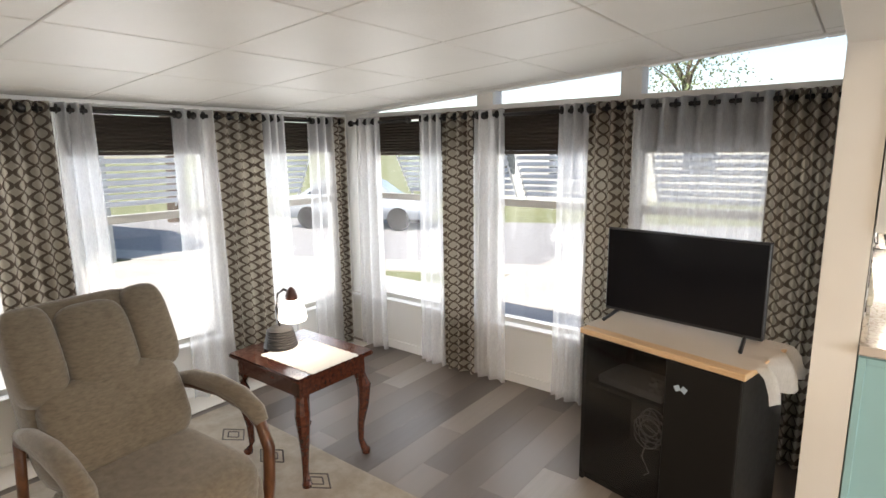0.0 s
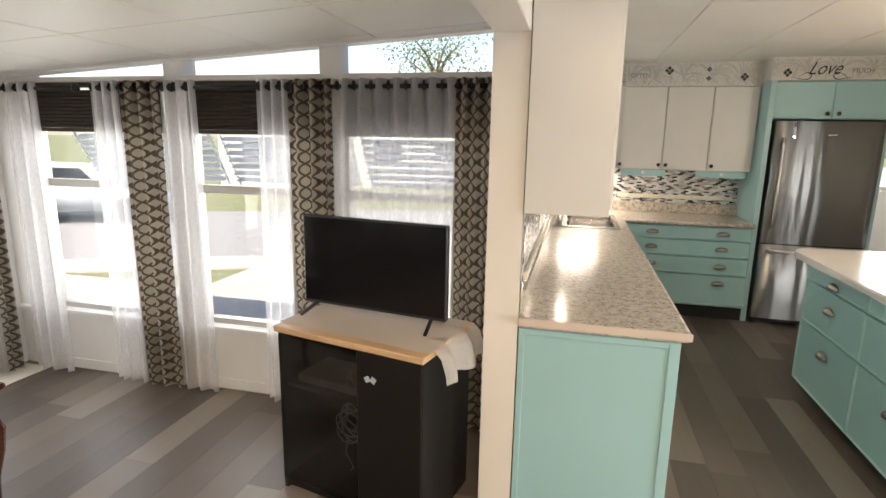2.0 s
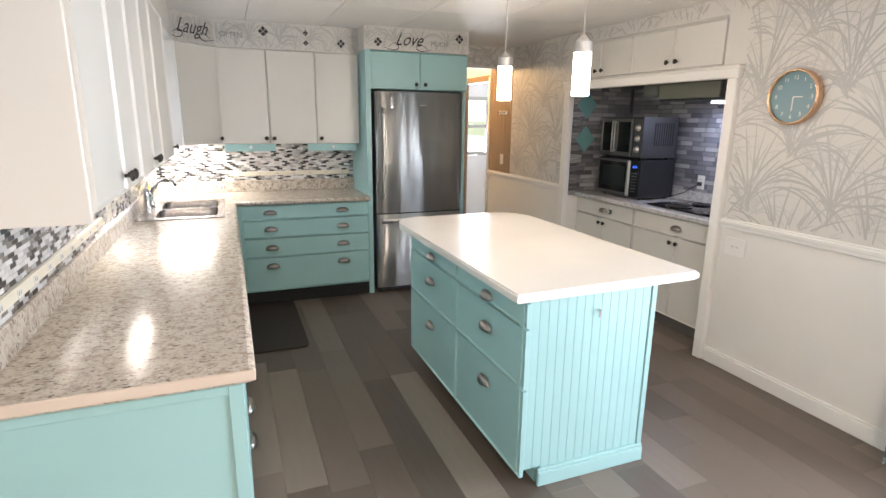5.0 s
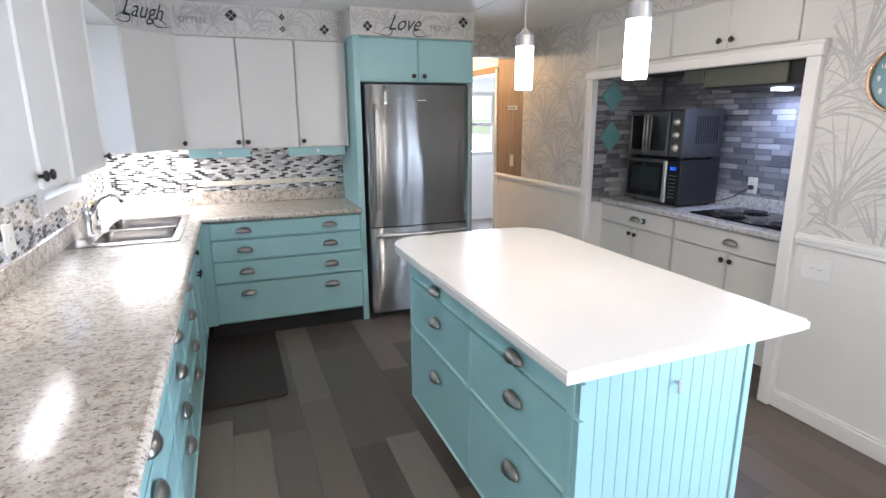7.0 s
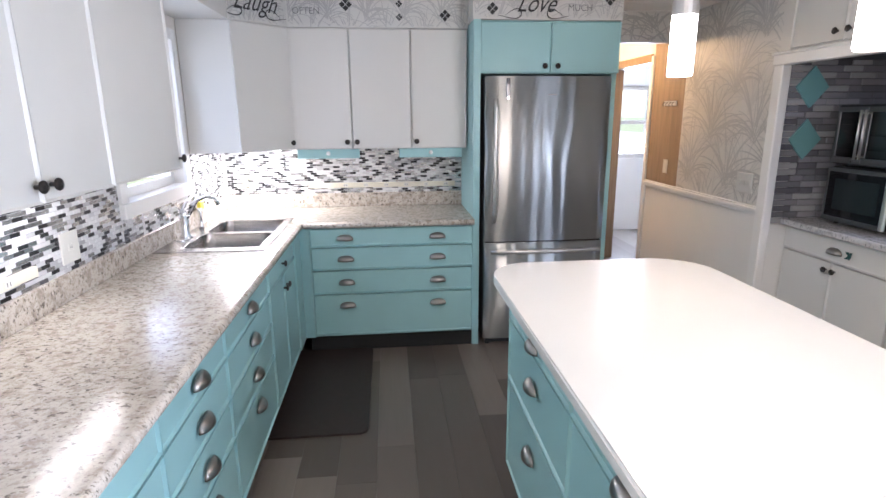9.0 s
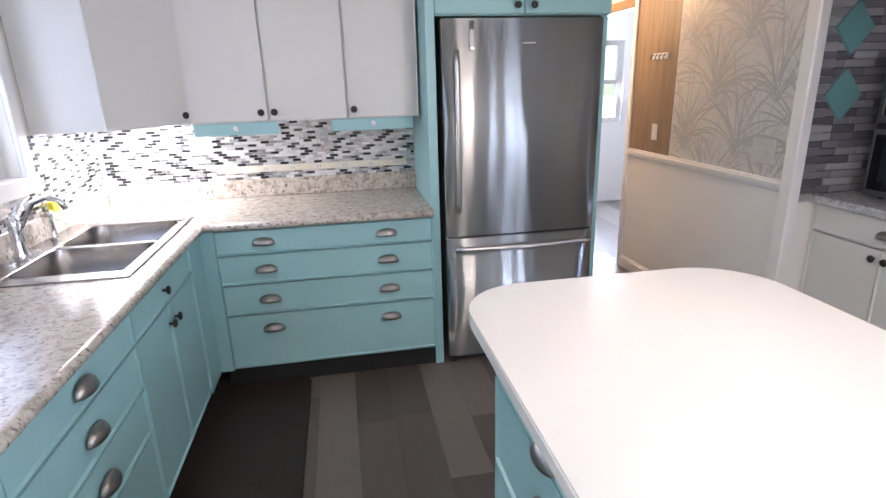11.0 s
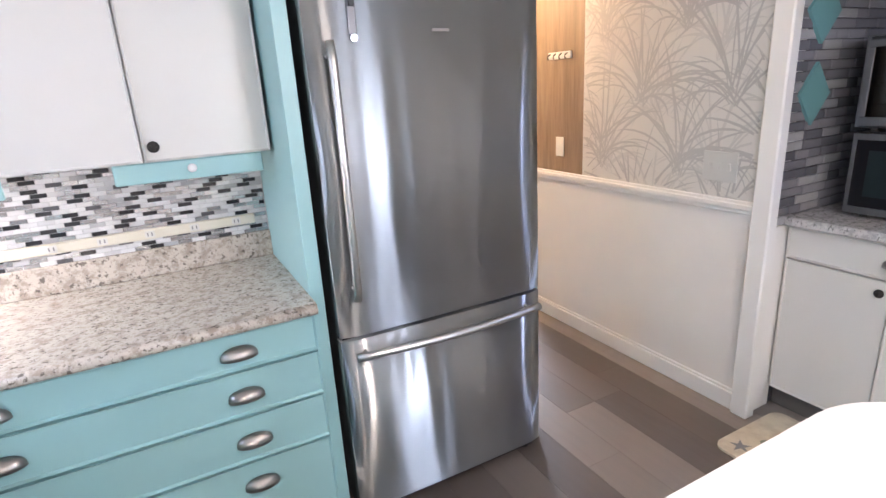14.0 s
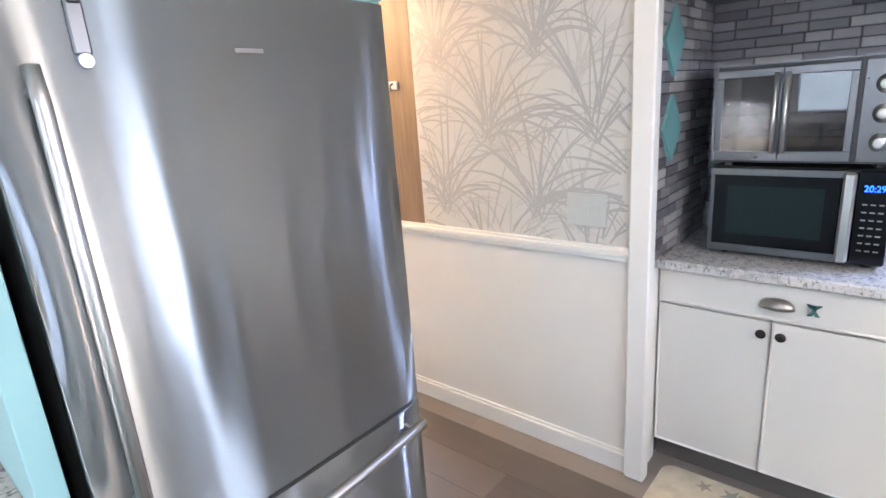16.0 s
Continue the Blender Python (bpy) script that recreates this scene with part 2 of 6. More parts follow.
def tile_mat(name, rand_of, stops, rough, grain=0.0, foil=None):
    n = Nodes(name)
    if rand_of == "object":
        r = n.nt.nodes.new("ShaderNodeObjectInfo").outputs["Random"]
    else:
        r = n.node("ShaderNodeNewGeometry", "Random Per Island")
    rp = n.ramp(r, *stops)
    rp.node.color_ramp.interpolation = "CONSTANT"
    f = n.noise(30, 5, 0.65, n.where(0.5, 0.5, 3))
    base = n.mix(n.math("MULTIPLY", f, grain), rp, (0.12, 0.12, 0.14)) if grain else rp
    metal = 0.0
    if foil:
        metal = n.ramp(r, (0.0, 0.0), *foil)
        metal.node.color_ramp.interpolation = "CONSTANT"
    return n.set(base=base, rough=rough, metal=metal, normal=n.bump(f, 0.25 if grain else 0.03, 0.004))


PALE = ((0.0, (0.72, 0.72, 0.72)), (0.45, (0.60, 0.60, 0.61)), (0.7, (0.46, 0.46, 0.47)), (0.85, (0.68, 0.68, 0.68)))
FOIL = ((0.0, (0.55, 0.55, 0.56)), (0.5, (0.44, 0.44, 0.455)))
DARK = ((0.0, (0.022, 0.022, 0.024)), (0.6, (0.045, 0.044, 0.045)), (0.85, (0.10, 0.10, 0.105)))
# pale glass, metal foil and dark glass pieces; single ones, and the joined rest
MOSAIC = [[tile_mat("mosaic_pale", k, PALE, 0.16), tile_mat("mosaic_foil", k, FOIL, 0.2, 0.0, ((0.01, 0.85),)), tile_mat("mosaic_dark", k, DARK, 0.14)] for k in ("object", "island")]
BR = ((0.0, (0.10, 0.10, 0.12)), (0.2, (0.17, 0.17, 0.19)), (0.45, (0.25, 0.25, 0.265)), (0.7, (0.33, 0.33, 0.345)), (0.88, (0.44, 0.44, 0.45)))
M["brick"] = tile_mat("grey_brick", "object", BR, 0.5, 0.55)
M["grout"] = painted("grout", (0.55, 0.55, 0.55), 0.8)
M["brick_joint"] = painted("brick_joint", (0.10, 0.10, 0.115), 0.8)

n = Nodes("recliner_fabric")
a, b = n.noise(30, 5, 0.7, n.where(1, 1, 3.5)), n.noise(260, 3, 0.6)
M["fabric"] = n.set(base=n.mix(n.ramp(a, (0.3, 0.0), (0.7, 1.0)), (0.12, 0.091, 0.061), (0.20, 0.160, 0.113)), rough=0.95, sheen=0.3, normal=n.bump(b, 0.4, 0.003))
n = Nodes("area_rug")
a, b = n.noise(7, 5, 0.7), n.noise(180, 3)
M["rug"] = n.set(base=n.mix(n.ramp(a, (0.35, 0.0), (0.65, 1.0)), (0.27, 0.225, 0.175), (0.37, 0.32, 0.26)), rough=0.95, normal=n.bump(b, 0.5, 0.004))
M["rug_line"] = plain("rug_line", (0.10, 0.085, 0.08), 0.95)
n = Nodes("kitchen_mat")
M["kitchen_mat"] = n.set(base=n.mix(n.noise(30, 5), (0.022, 0.013, 0.011), (0.04, 0.026, 0.022)), rough=0.55, normal=n.bump(n.noise(150, 2), 0.3, 0.003))
n = Nodes("shell_mat")
M["shell_mat"] = n.set(base=n.mix(n.ramp(n.noise(11, 4, 0.6), (0.42, 0.0), (0.6, 1.0)), (0.50, 0.44, 0.34), (0.60, 0.54, 0.42)), rough=0.9, normal=n.bump(n.noise(200, 2), 0.4, 0.003))

# curtain cloths: u runs along the cloth, v up it, in metres
n = Nodes("trellis_curtain")
uv = n.nt.nodes.new("ShaderNodeSeparateXYZ")
n.nt.links.new(n.coord.outputs["UV"], uv.inputs[0])
u, v = n.math("MULTIPLY", uv.outputs[0], 1 / 0.115), n.math("MULTIPLY", uv.outputs[1], 6.2832 / 0.132)
w = n.math("MULTIPLY", n.math("SINE", v), 0.40)
line = None
for s in (1, -1):
    f = n.math("FRACT", n.math("ADD", n.math("MULTIPLY", w, s), u))
    d = n.math("ABSOLUTE", n.math("SUBTRACT", f, 0.5))
    line = d if line is None else n.math("MINIMUM", line, d)
mask = n.math("LESS_THAN", line, 0.115)
weave = n.noise(300, 2)
base = n.mix(mask, (0.56, 0.52, 0.45), (0.14, 0.105, 0.082))
M["trellis"] = n.set(base=n.mix(n.math("MULTIPLY", weave, 0.3), base, (0.2, 0.17, 0.14)), rough=0.85, normal=n.bump(weave, 0.2, 0.002))


def thin_cloth(name, colour, open_, glow):
    n = Nodes(name)
    tr, di, tl = n.nt.nodes.new("ShaderNodeBsdfTransparent"), n.nt.nodes.new("ShaderNodeBsdfDiffuse"), n.nt.nodes.new("ShaderNodeBsdfTranslucent")
    m1, m2 = n.nt.nodes.new("ShaderNodeMixShader"), n.nt.nodes.new("ShaderNodeMixShader")
    wv = n.noise(40, 3, 0.6, n.where(6, 6, 1))
    col = n.mix(wv, tuple(c * 0.9 for c in colour), colour)
    n.put(di.inputs[0], col), n.put(tl.inputs[0], col)
    m1.inputs[0].default_value = glow
    n.put(m2.inputs[0], n.math("ADD", n.math("MULTIPLY", wv, 0.2), 1 - open_ - 0.1))
    n.nt.links.new(di.outputs[0], m1.inputs[1]), n.nt.links.new(tl.outputs[0], m1.inputs[2])
    n.nt.links.new(tr.outputs[0], m2.inputs[1]), n.nt.links.new(m1.outputs[0], m2.inputs[2])
    n.nt.links.new(m2.outputs[0], n.nt.nodes["Material Output"].inputs[0])
    return n.mat


M["sheer"] = thin_cloth("sheer_voile", (0.93, 0.93, 0.94), 0.58, 0.5)
M["sheer_pattern"] = plain("sheer_print", (0.75, 0.75, 0.76), 0.8)
M["lace"] = thin_cloth("lace_runner", (0.86, 0.83, 0.78), 0.34, 0.3)
M["shade"] = plain("pleated_shade", (0.060, 0.048, 0.038), 0.9)
n = Nodes("teal_drape")
M["teal_drape"] = n.set(base=n.mix(n.ramp(n.noise(14, 5, 0.6), (0.46, 0.0), (0.52, 1.0)), (0.16, 0.26, 0.27), (0.55, 0.60, 0.58)), rough=0.85)
n = Nodes("window_glass")
g1, g2, mx = n.nt.nodes.new("ShaderNodeBsdfTransparent"), n.nt.nodes.new("ShaderNodeBsdfGlossy"), n.nt.nodes.new("ShaderNodeMixShader")
fr = 0.05
g2.inputs["Roughness"].default_value = 0.02
n.put(mx.inputs[0], fr), n.nt.links.new(g1.outputs[0], mx.inputs[1]), n.nt.links.new(g2.outputs[0], mx.inputs[2])
n.nt.links.new(mx.outputs[0], n.nt.nodes["Material Output"].inputs[0])
M["glass"] = n.mat
n = Nodes("smoked_glass")
g1, g2, mx = n.nt.nodes.new("ShaderNodeBsdfTransparent"), n.nt.nodes.new("ShaderNodeBsdfGlossy"), n.nt.nodes.new("ShaderNodeMixShader")
g1.inputs[0].default_value = (0.5, 0.5, 0.51, 1)
fr = 0.07
g2.inputs["Roughness"].default_value = 0.03
n.put(mx.inputs[0], fr), n.nt.links.new(g1.outputs[0], mx.inputs[1]), n.nt.links.new(g2.outputs[0], mx.inputs[2])
n.nt.links.new(mx.outputs[0], n.nt.nodes["Material Output"].inputs[0])
M["smoked"] = n.mat
# outdoors
n = Nodes("lawn")
M["lawn"] = n.set(base=n.mix(n.ramp(n.noise(3, 6, 0.7), (0.3, 0.0), (0.7, 1.0)), (0.11, 0.135, 0.06), (0.21, 0.22, 0.125)), rough=0.9, normal=n.bump(n.noise(60, 4), 0.5, 0.03))
n = Nodes("asphalt")
M["asphalt"] = n.set(base=n.mix(n.noise(40, 6), (0.20, 0.205, 0.215), (0.28, 0.285, 0.295)), rough=0.85, normal=n.bump(n.noise(90, 4), 0.3, 0.01))
M["concrete"] = painted("concrete", (0.42, 0.41, 0.39), 0.8, 0.1, 40, 0.2)
M["siding"] = painted("siding", (0.60, 0.60, 0.57), 0.6, 0.05)
M["siding_green"] = painted("siding_green", (0.42, 0.44, 0.42), 0.6, 0.06)
M["roofing"] = painted("roofing", (0.22, 0.21, 0.21), 0.8, 0.1)
M["far_glass"] = plain("far_glass", (0.04, 0.05, 0.06), 0.1)
M["bark"] = painted("bark", (0.10, 0.075, 0.055), 0.9, 0.2, 25, 0.5)
n = Nodes("leaf")
M["leaf"] = n.set(base=n.ramp(n.node("ShaderNodeNewGeometry", "Random Per Island"), (0.0, (0.10, 0.14, 0.06)), (1.0, (0.20, 0.25, 0.12))), rough=0.6)
M["car_paint"] = plain("car_paint", (0.45, 0.50, 0.56), 0.2, 0.3, coat=0.6)
M["tyre"] = plain("tyre", (0.02, 0.02, 0.02), 0.8)

# ---- building helpers ----
def root_of(ob):
    while ob.parent:
        ob = ob.parent
    return ob


def thing(name, place, label, category, group="", kind=""):
    """An empty at the base of a thing; its parts are built in world metres and hung under it."""
    ob = new(name)
    ob.empty_display_size = 0.1
    ob.location = place
    return tagged(ob, label, category, group, kind)


def finish(bm, name, mat, smooth=False):
    me = bpy.data.meshes.new(name)
    if smooth and len(bm.faces) < 4000:
        bmesh.ops.recalc_face_normals(bm, faces=bm.faces[:])
    bm.normal_update()
    bm.to_mesh(me)
    bm.free()
    for m in mat if isinstance(mat, (list, tuple)) else [mat]:
        me.materials.append(m)
    if smooth:
        for p in me.polygons:
            p.use_smooth = True
    return me


def part(name, bm, mat, parent=None, label="", smooth=False):
    """Links a bmesh, built in world metres, as one mesh object under a thing or a part."""
    if parent is not None:
        bmesh.ops.translate(bm, vec=-root_of(parent).location, verts=bm.verts)
    ob = new(name, finish(bm, name, mat, smooth))
    ob.parent = parent
    if label:
        ob["label"] = label
    return ob


def shared(name, me, parent, m, label=""):
    """A part on a mesh that other parts share, at the pose m in the world."""
    ob = new(name, me)
    ob.parent = parent
    ob.matrix_local = Matrix.Translation(-root_of(parent).location) @ m if parent is not None else m
    if label:
        ob["label"] = label
    return ob


def box(bm, x0, x1, y0, y1, z0, z1, bevel=0.0, m=None, seg=1):
    x0, x1, y0, y1, z0, z1 = min(x0, x1), max(x0, x1), min(y0, y1), max(y0, y1), min(z0, z1), max(z0, z1)
    v = [bm.verts.new((x, y, z)) for z in (z0, z1) for y in (y0, y1) for x in (x0, x1)]
    f = [bm.faces.new([v[i] for i in q]) for q in ((0, 2, 3, 1), (4, 5, 7, 6), (0, 1, 5, 4), (2, 6, 7, 3), (0, 4, 6, 2), (1, 3, 7, 5))]
    if bevel:
        e = list({e for q in f for e in q.edges})
        r = bmesh.ops.bevel(bm, geom=e, offset=bevel, segments=seg, affect="EDGES", profile=0.6)
        v = list({w for q in r["faces"] for w in q.verts} | {w for w in v if w.is_valid})
    if m is not None:
        bmesh.ops.transform(bm, matrix=m, verts=v)
    return v


def boxes(*rows, bevel=0.0, m=None):
    bm = bmesh.new()
    for r in rows:
        box(bm, *r, bevel=bevel, m=m)
    return bm


def tube(bm, pts, r, sides=10, caps=True, radii=None):
    """A round bar along the points."""
    pts = [Vector(p) for p in pts]
    rings, up = [], Vector((0, 0, 1))
    for i, p in enumerate(pts):
        d = (pts[min(i + 1, len(pts) - 1)] - pts[max(i - 1, 0)]).normalized()
        a = d.cross(up if abs(d.z) < 0.95 else Vector((1, 0, 0))).normalized()
        b = d.cross(a)
        rr = radii[i] if radii else r
        rings.append([bm.verts.new(p + rr * (a * math.cos(k * math.tau / sides) + b * math.sin(k * math.tau / sides))) for k in range(sides)])
    for s, t in zip(rings, rings[1:]):
        for k in range(sides):
            bm.faces.new((s[k], s[(k + 1) % sides], t[(k + 1) % sides], t[k]))
    if caps:
        bm.faces.new(rings[0][::-1]), bm.faces.new(rings[-1])
    return bm


def lathe(bm, profile, m=None, sides=20, caps=True):
    """A turned body: profile of (radius, height), bottom to top."""
    rings = [[bm.verts.new((max(r, 1e-4) * math.cos(k * math.tau / sides), max(r, 1e-4) * math.sin(k * math.tau / sides), z)) for k in range(sides)] for r, z in profile]
    for s, t in zip(rings, rings[1:]):
        for k in range(sides):
            bm.faces.new((s[k], s[(k + 1) % sides], t[(k + 1) % sides], t[k]))
    if caps:
        bm.faces.new(rings[0][::-1]), bm.faces.new(rings[-1])
    if m is not None:
        bmesh.ops.transform(bm, matrix=m, verts=[v for ring in rings for v in ring])
    return bm


def prism(bm, outline, z0, z1):
    """An upright block over an outline of (x, y), anticlockwise."""
    a, b = [bm.verts.new((x, y, z0)) for x, y in outline], [bm.verts.new((x, y, z1)) for x, y in outline]
    bm.faces.new(a[::-1]), bm.faces.new(b)
    for k in range(len(a)):
        bm.faces.new((a[k], a[(k + 1) % len(a)], b[(k + 1) % len(a)], b[k]))
    return bm


def rounded(x0, x1, y0, y1, r, n=6):
    """Outline of a rectangle with the radii r of its corners: x0y0, x1y0, x1y1, x0y1."""
    out = []
    for (cx, cy, sx, sy, a), q in zip(((x0, y0, 1, 1, 180), (x1, y0, -1, 1, 270), (x1, y1, -1, -1, 0), (x0, y1, 1, -1, 90)), r):
        for k in range(n + 1) if q > 0.001 else (0,):
            t = radians(a + 90 * k / n)
            out.append((cx + sx * q + q * math.cos(t), cy + sy * q + q * math.sin(t)) if q > 0.001 else (cx, cy))
    return out


def front(w, h, m, stile=0.05, thick=0.019, sink=0.008):
    """A framed door or drawer front: x along it, z up, its face at y = 0 and its back at y = thick."""
    bm = bmesh.new()
    box(bm, 0, w, 0, thick, 0, h)
    bm.faces.ensure_lookup_table()
    f = next(q for q in bm.faces if abs(q.calc_center_median().y) < 1e-6)
    edges = list(f.edges)
    s = min(stile, h * 0.27)
    r = bmesh.ops.inset_region(bm, faces=[f], thickness=s, depth=0)
    bmesh.ops.inset_region(bm, faces=[f], thickness=0.009, depth=0)
    bmesh.ops.translate(bm, vec=(0, sink, 0), verts=f.verts)
    bmesh.ops.bevel(bm, geom=[e for e in edges if e.is_valid], offset=0.003, segments=1, affect="EDGES")
    bmesh.ops.transform(bm, matrix=m, verts=bm.verts)
    return bm


def make_cup_pull():
    """A bin pull: half a flattened dome, open below; x along it, back on y = 0, towards -y."""
    bm = bmesh.new()
    n, k, w, d, h = 14, 5, 0.052, 0.028, 0.036
    rows = []
    for j in range(k + 1):
        t = j / k * math.pi / 2
        rows.append([bm.verts.new((w * math.cos(math.pi * i / n), -d * math.sin(math.pi * i / n) * math.cos(t) - 0.001, h * math.sin(t) * math.sin(math.pi * i / n) ** 0.7 - 0.012)) for i in range(n + 1)])
    for a, b in zip(rows, rows[1:]):
        for i in range(n):
            bm.faces.new((a[i], a[i + 1], b[i + 1], b[i]))
    bmesh.ops.remove_doubles(bm, verts=bm.verts, dist=0.0004)
    bmesh.ops.solidify(bm, geom=bm.faces[:], thickness=0.0025)
    return finish(bm, "cup_pull", M["pewter"], True)


def make_knob():
    bm = bmesh.new()
    lathe(bm, ((0.006, 0), (0.006, 0.013), (0.016, 0.017), (0.0175, 0.022), (0.015, 0.026), (0.008, 0.0275)), Matrix.Rotation(radians(90), 4, "X"), 16)
    for q in range(5):
        a = q * math.tau / 5
        tube(bm, [(0, -0.0275, 0), (0.012 * math.cos(a), -0.0265, 0.012 * math.sin(a))], 0.0018, 5, radii=[0.003, 0.0012])
    return finish(bm, "knob", M["dark_bronze"], True)


CUP, KNOB = make_cup_pull(), make_knob()

# ---- the large structure ----
def wall(name, label, rows, mat, bevel=0.0):
    return tagged(part(name, boxes(*rows, bevel=bevel), mat), label, "wall", kind="structure")


KC = 2.345  # kitchen ceiling


def slope(x):
    """Underside of the sunroom's sloping ceiling."""
    return 1.958 + (x + 3.38) * 0.062


# dividing wall between sunroom and kitchen, with the sink window's opening, and the header that runs on from it
divider = wall("wall_divider", "cream painted wall end and white wall with a window over the sink", [
    (0.045, 0.185, 2.12, 4.42, 0, KC), (0.045, 0.185, 5.17, 6.2, 0, KC), (0.045, 0.185, 4.42, 5.17, 0, 1.20), (0.045, 0.185, 4.42, 5.17, 2.0, KC)], M["cream_wall"])
wall("header_beam", "cream painted header between sunroom and kitchen ceilings", [(0.045, 0.185, -3.1, 2.12, 2.005, KC + 0.05)], M["cream_wall"], 0.004)
back = wall("wall_back", "white kitchen wall behind counter and refrigerator", [(0.185, 2.98, 5.92, 6.04, 0, KC), (2.90, 2.98, 6.04, 8.0, 0, KC)], M["white_wall"])
wall("wall_hall_end", "plain end wall of the hall", [(2.9, 3.77, 7.9, 8.0, 0, KC)], M["white_wall"])
wall("lintel", "papered lintel over the hall opening", [(2.98, 3.77, 6.1, 6.2, 2.12, KC)], M["wallpaper"])
wall("wall_near", "plain wall behind the dining end", [(-3.5, 3.89, -3.2, -3.1, 0, 2.5)], M["cream_wall"])

# wall with the cooking alcove: wallpaper above the chair rail, white panels below
right = wall("wall_right", "white panelled wall with pale palm-leaf wallpaper above a chair rail", [
    (3.77, 3.89, -3.1, -0.3, 0, KC), (3.77, 3.89, -0.3, 1.6, 0, 0.06), (3.77, 3.89, -0.3, 1.6, 2.14, KC), (3.77, 3.89, 1.6, 3.25, 0, KC),
    (3.77, 3.89, 3.25, 4.995, 1.885, 1.937), (3.77, 3.89, 3.25, 4.995, 2.237, KC), (3.77, 3.89, 3.25, 3.332, 1.937, 2.237), (3.77, 3.89, 4.965, 4.995, 1.937, 2.237),
    (3.77, 3.89, 4.995, 6.68, 0, KC), (3.77, 3.89, 6.68, 7.58, 2.05, KC), (3.77, 3.89, 7.58, 8.0, 0, KC)], M["white_wall"])
paper = tagged(part("wallpaper", boxes((3.766, 3.77, 1.6, 3.19, 0.985, KC), (3.766, 3.77, -3.1, -0.3, 0.985, KC), (3.766, 3.77, 3.19, 3.332, 1.93, KC), (3.766, 3.77, 3.332, 4.965, 2.24, KC), (3.766, 3.77, 4.965, 5.04, 1.93, KC),
              (3.766, 3.77, 5.04, 6.095, 0.965, KC)), M["wallpaper"]), "off-white wallpaper with grey palm fronds", "wallpaper", kind="structure")
tagged(part("wood_panelling", boxes((3.765, 3.77, 6.095, 6.64, 0.965, 2.3)), M["wood_panel"]), "brown wood-grain panelling in the hall", "panelling", kind="structure")
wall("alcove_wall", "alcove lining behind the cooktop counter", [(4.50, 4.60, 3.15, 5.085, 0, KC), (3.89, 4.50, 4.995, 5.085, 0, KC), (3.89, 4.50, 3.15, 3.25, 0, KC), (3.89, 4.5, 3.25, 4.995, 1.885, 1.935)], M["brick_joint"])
# bright room beyond the hall door
wall("wall_porch", "plain white walls of the room beyond the hall", [(3.89, 6.2, 9.0, 9.1, 0, 1.0), (3.89, 4.35, 9.0, 9.1, 1.0, 1.95), (4.95, 6.2, 9.0, 9.1, 1.0, 1.95), (3.89, 6.2, 9.0, 9.1, 1.95, KC), (6.1, 6.2, 5.3, 9.0, 0, KC), (3.89, 6.1, 5.2, 5.3, 0, KC), (3.79, 3.89, 8.0, 9.1, 0, KC)], M["white_wall"])

# sunroom walls
TVW = ((-3.10, -2.04), (-1.91, -1.03), (-0.91, 0.02))
LW = ((-2.65, -1.65), (-1.50, -0.50), (-0.35, 0.60), (0.75, 1.60), (1.75, 2.72))
rows, x = [], -3.38
for a, b in TVW:
    rows += [(x, a, 2.86, 2.98, 0.41, 2.3), (a, b, 2.86, 2.98, 1.925, 1.955)]
    x = b
rows += [(x, 0.045, 2.86, 2.98, 0.41, 2.3), (-3.38, 0.045, 2.86, 2.98, 0, 0.41)]
wall("wall_tv", "white half wall and window posts with slanting transoms above", rows, M["white_trim"])
rows, y = [(-3.5, -3.38, -3.1, 2.98, 0, 0.36), (-3.5, -3.38, -3.1, 2.98, 1.93, 2.1)], -3.1
for a, b in LW:
    rows.append((-3.5, -3.38, y, a, 0.36, 1.93))
    y = b
rows.append((-3.5, -3.38, y, 2.98, 0.36, 1.93))
wall("wall_sunroom", "white half wall and window posts of the sunroom", rows, M["white_trim"])

# ceilings, with the grooves between their boards
def board_ceiling(name, label, x0, x1, y0, y1, sx, sy, z, gap=0.006, thick=0.05, ox=0.0, oy=0.0, mat="ceiling"):
    bm = bmesh.new()
    box(bm, x0, x1, y0, y1, 0.012, thick + 0.02)
    xs, ys = [x0], [y0]
    a = x0 + ox
    while a < x1:
        if a > x0 + 0.02:
            xs.append(a)
        a += sx
    a = y0 + oy
    while a < y1:
        if a > y0 + 0.02:
            ys.append(a)
        a += sy
    xs.append(x1), ys.append(y1)
    for a, b in zip(xs, xs[1:]):
        for c, d in zip(ys, ys[1:]):
            box(bm, a + gap / 2, b - gap / 2, c + gap / 2, d - gap / 2, 0, 0.014, 0.004)
    for v in bm.verts:
        v.co.z += z(v.co.x)
    return tagged(part(name, bm, M[mat]), label, "ceiling", kind="structure")


board_ceiling("ceiling_kitchen", "off-white textured ceiling boards", 0.185, 3.77, -3.1, 8.0, 0.61, 1.22, lambda x: KC, ox=0.215, oy=0.35)
board_ceiling("ceiling_sunroom", "off-white textured sloping ceiling boards", -3.38, 0.045, -3.1, 2.98, 0.61, 0.61, slope, ox=0.26, oy=0.33, mat="ceiling_shaded")
tagged(part("ceiling_alcove", boxes((3.89, 6.2, 5.3, 9.1, KC, KC + 0.06), (3.77, 4.6, 3.24, 5.3, KC + 0.002, KC + 0.07)), M["ceiling"]), "plain white ceiling", "ceiling", kind="structure")
tagged(part("roof", boxes((-3.75, 0.1, -3.3, 3.0, KC + 0.02, KC + 0.1), (0.1, 4.65, -3.3, 8.1, KC + 0.16, KC + 0.3), (4.65, 6.25, 5.15, 9.2, KC + 0.16, KC + 0.3)), M["roofing"]), "flat roof over the rooms", "roof", kind="structure")

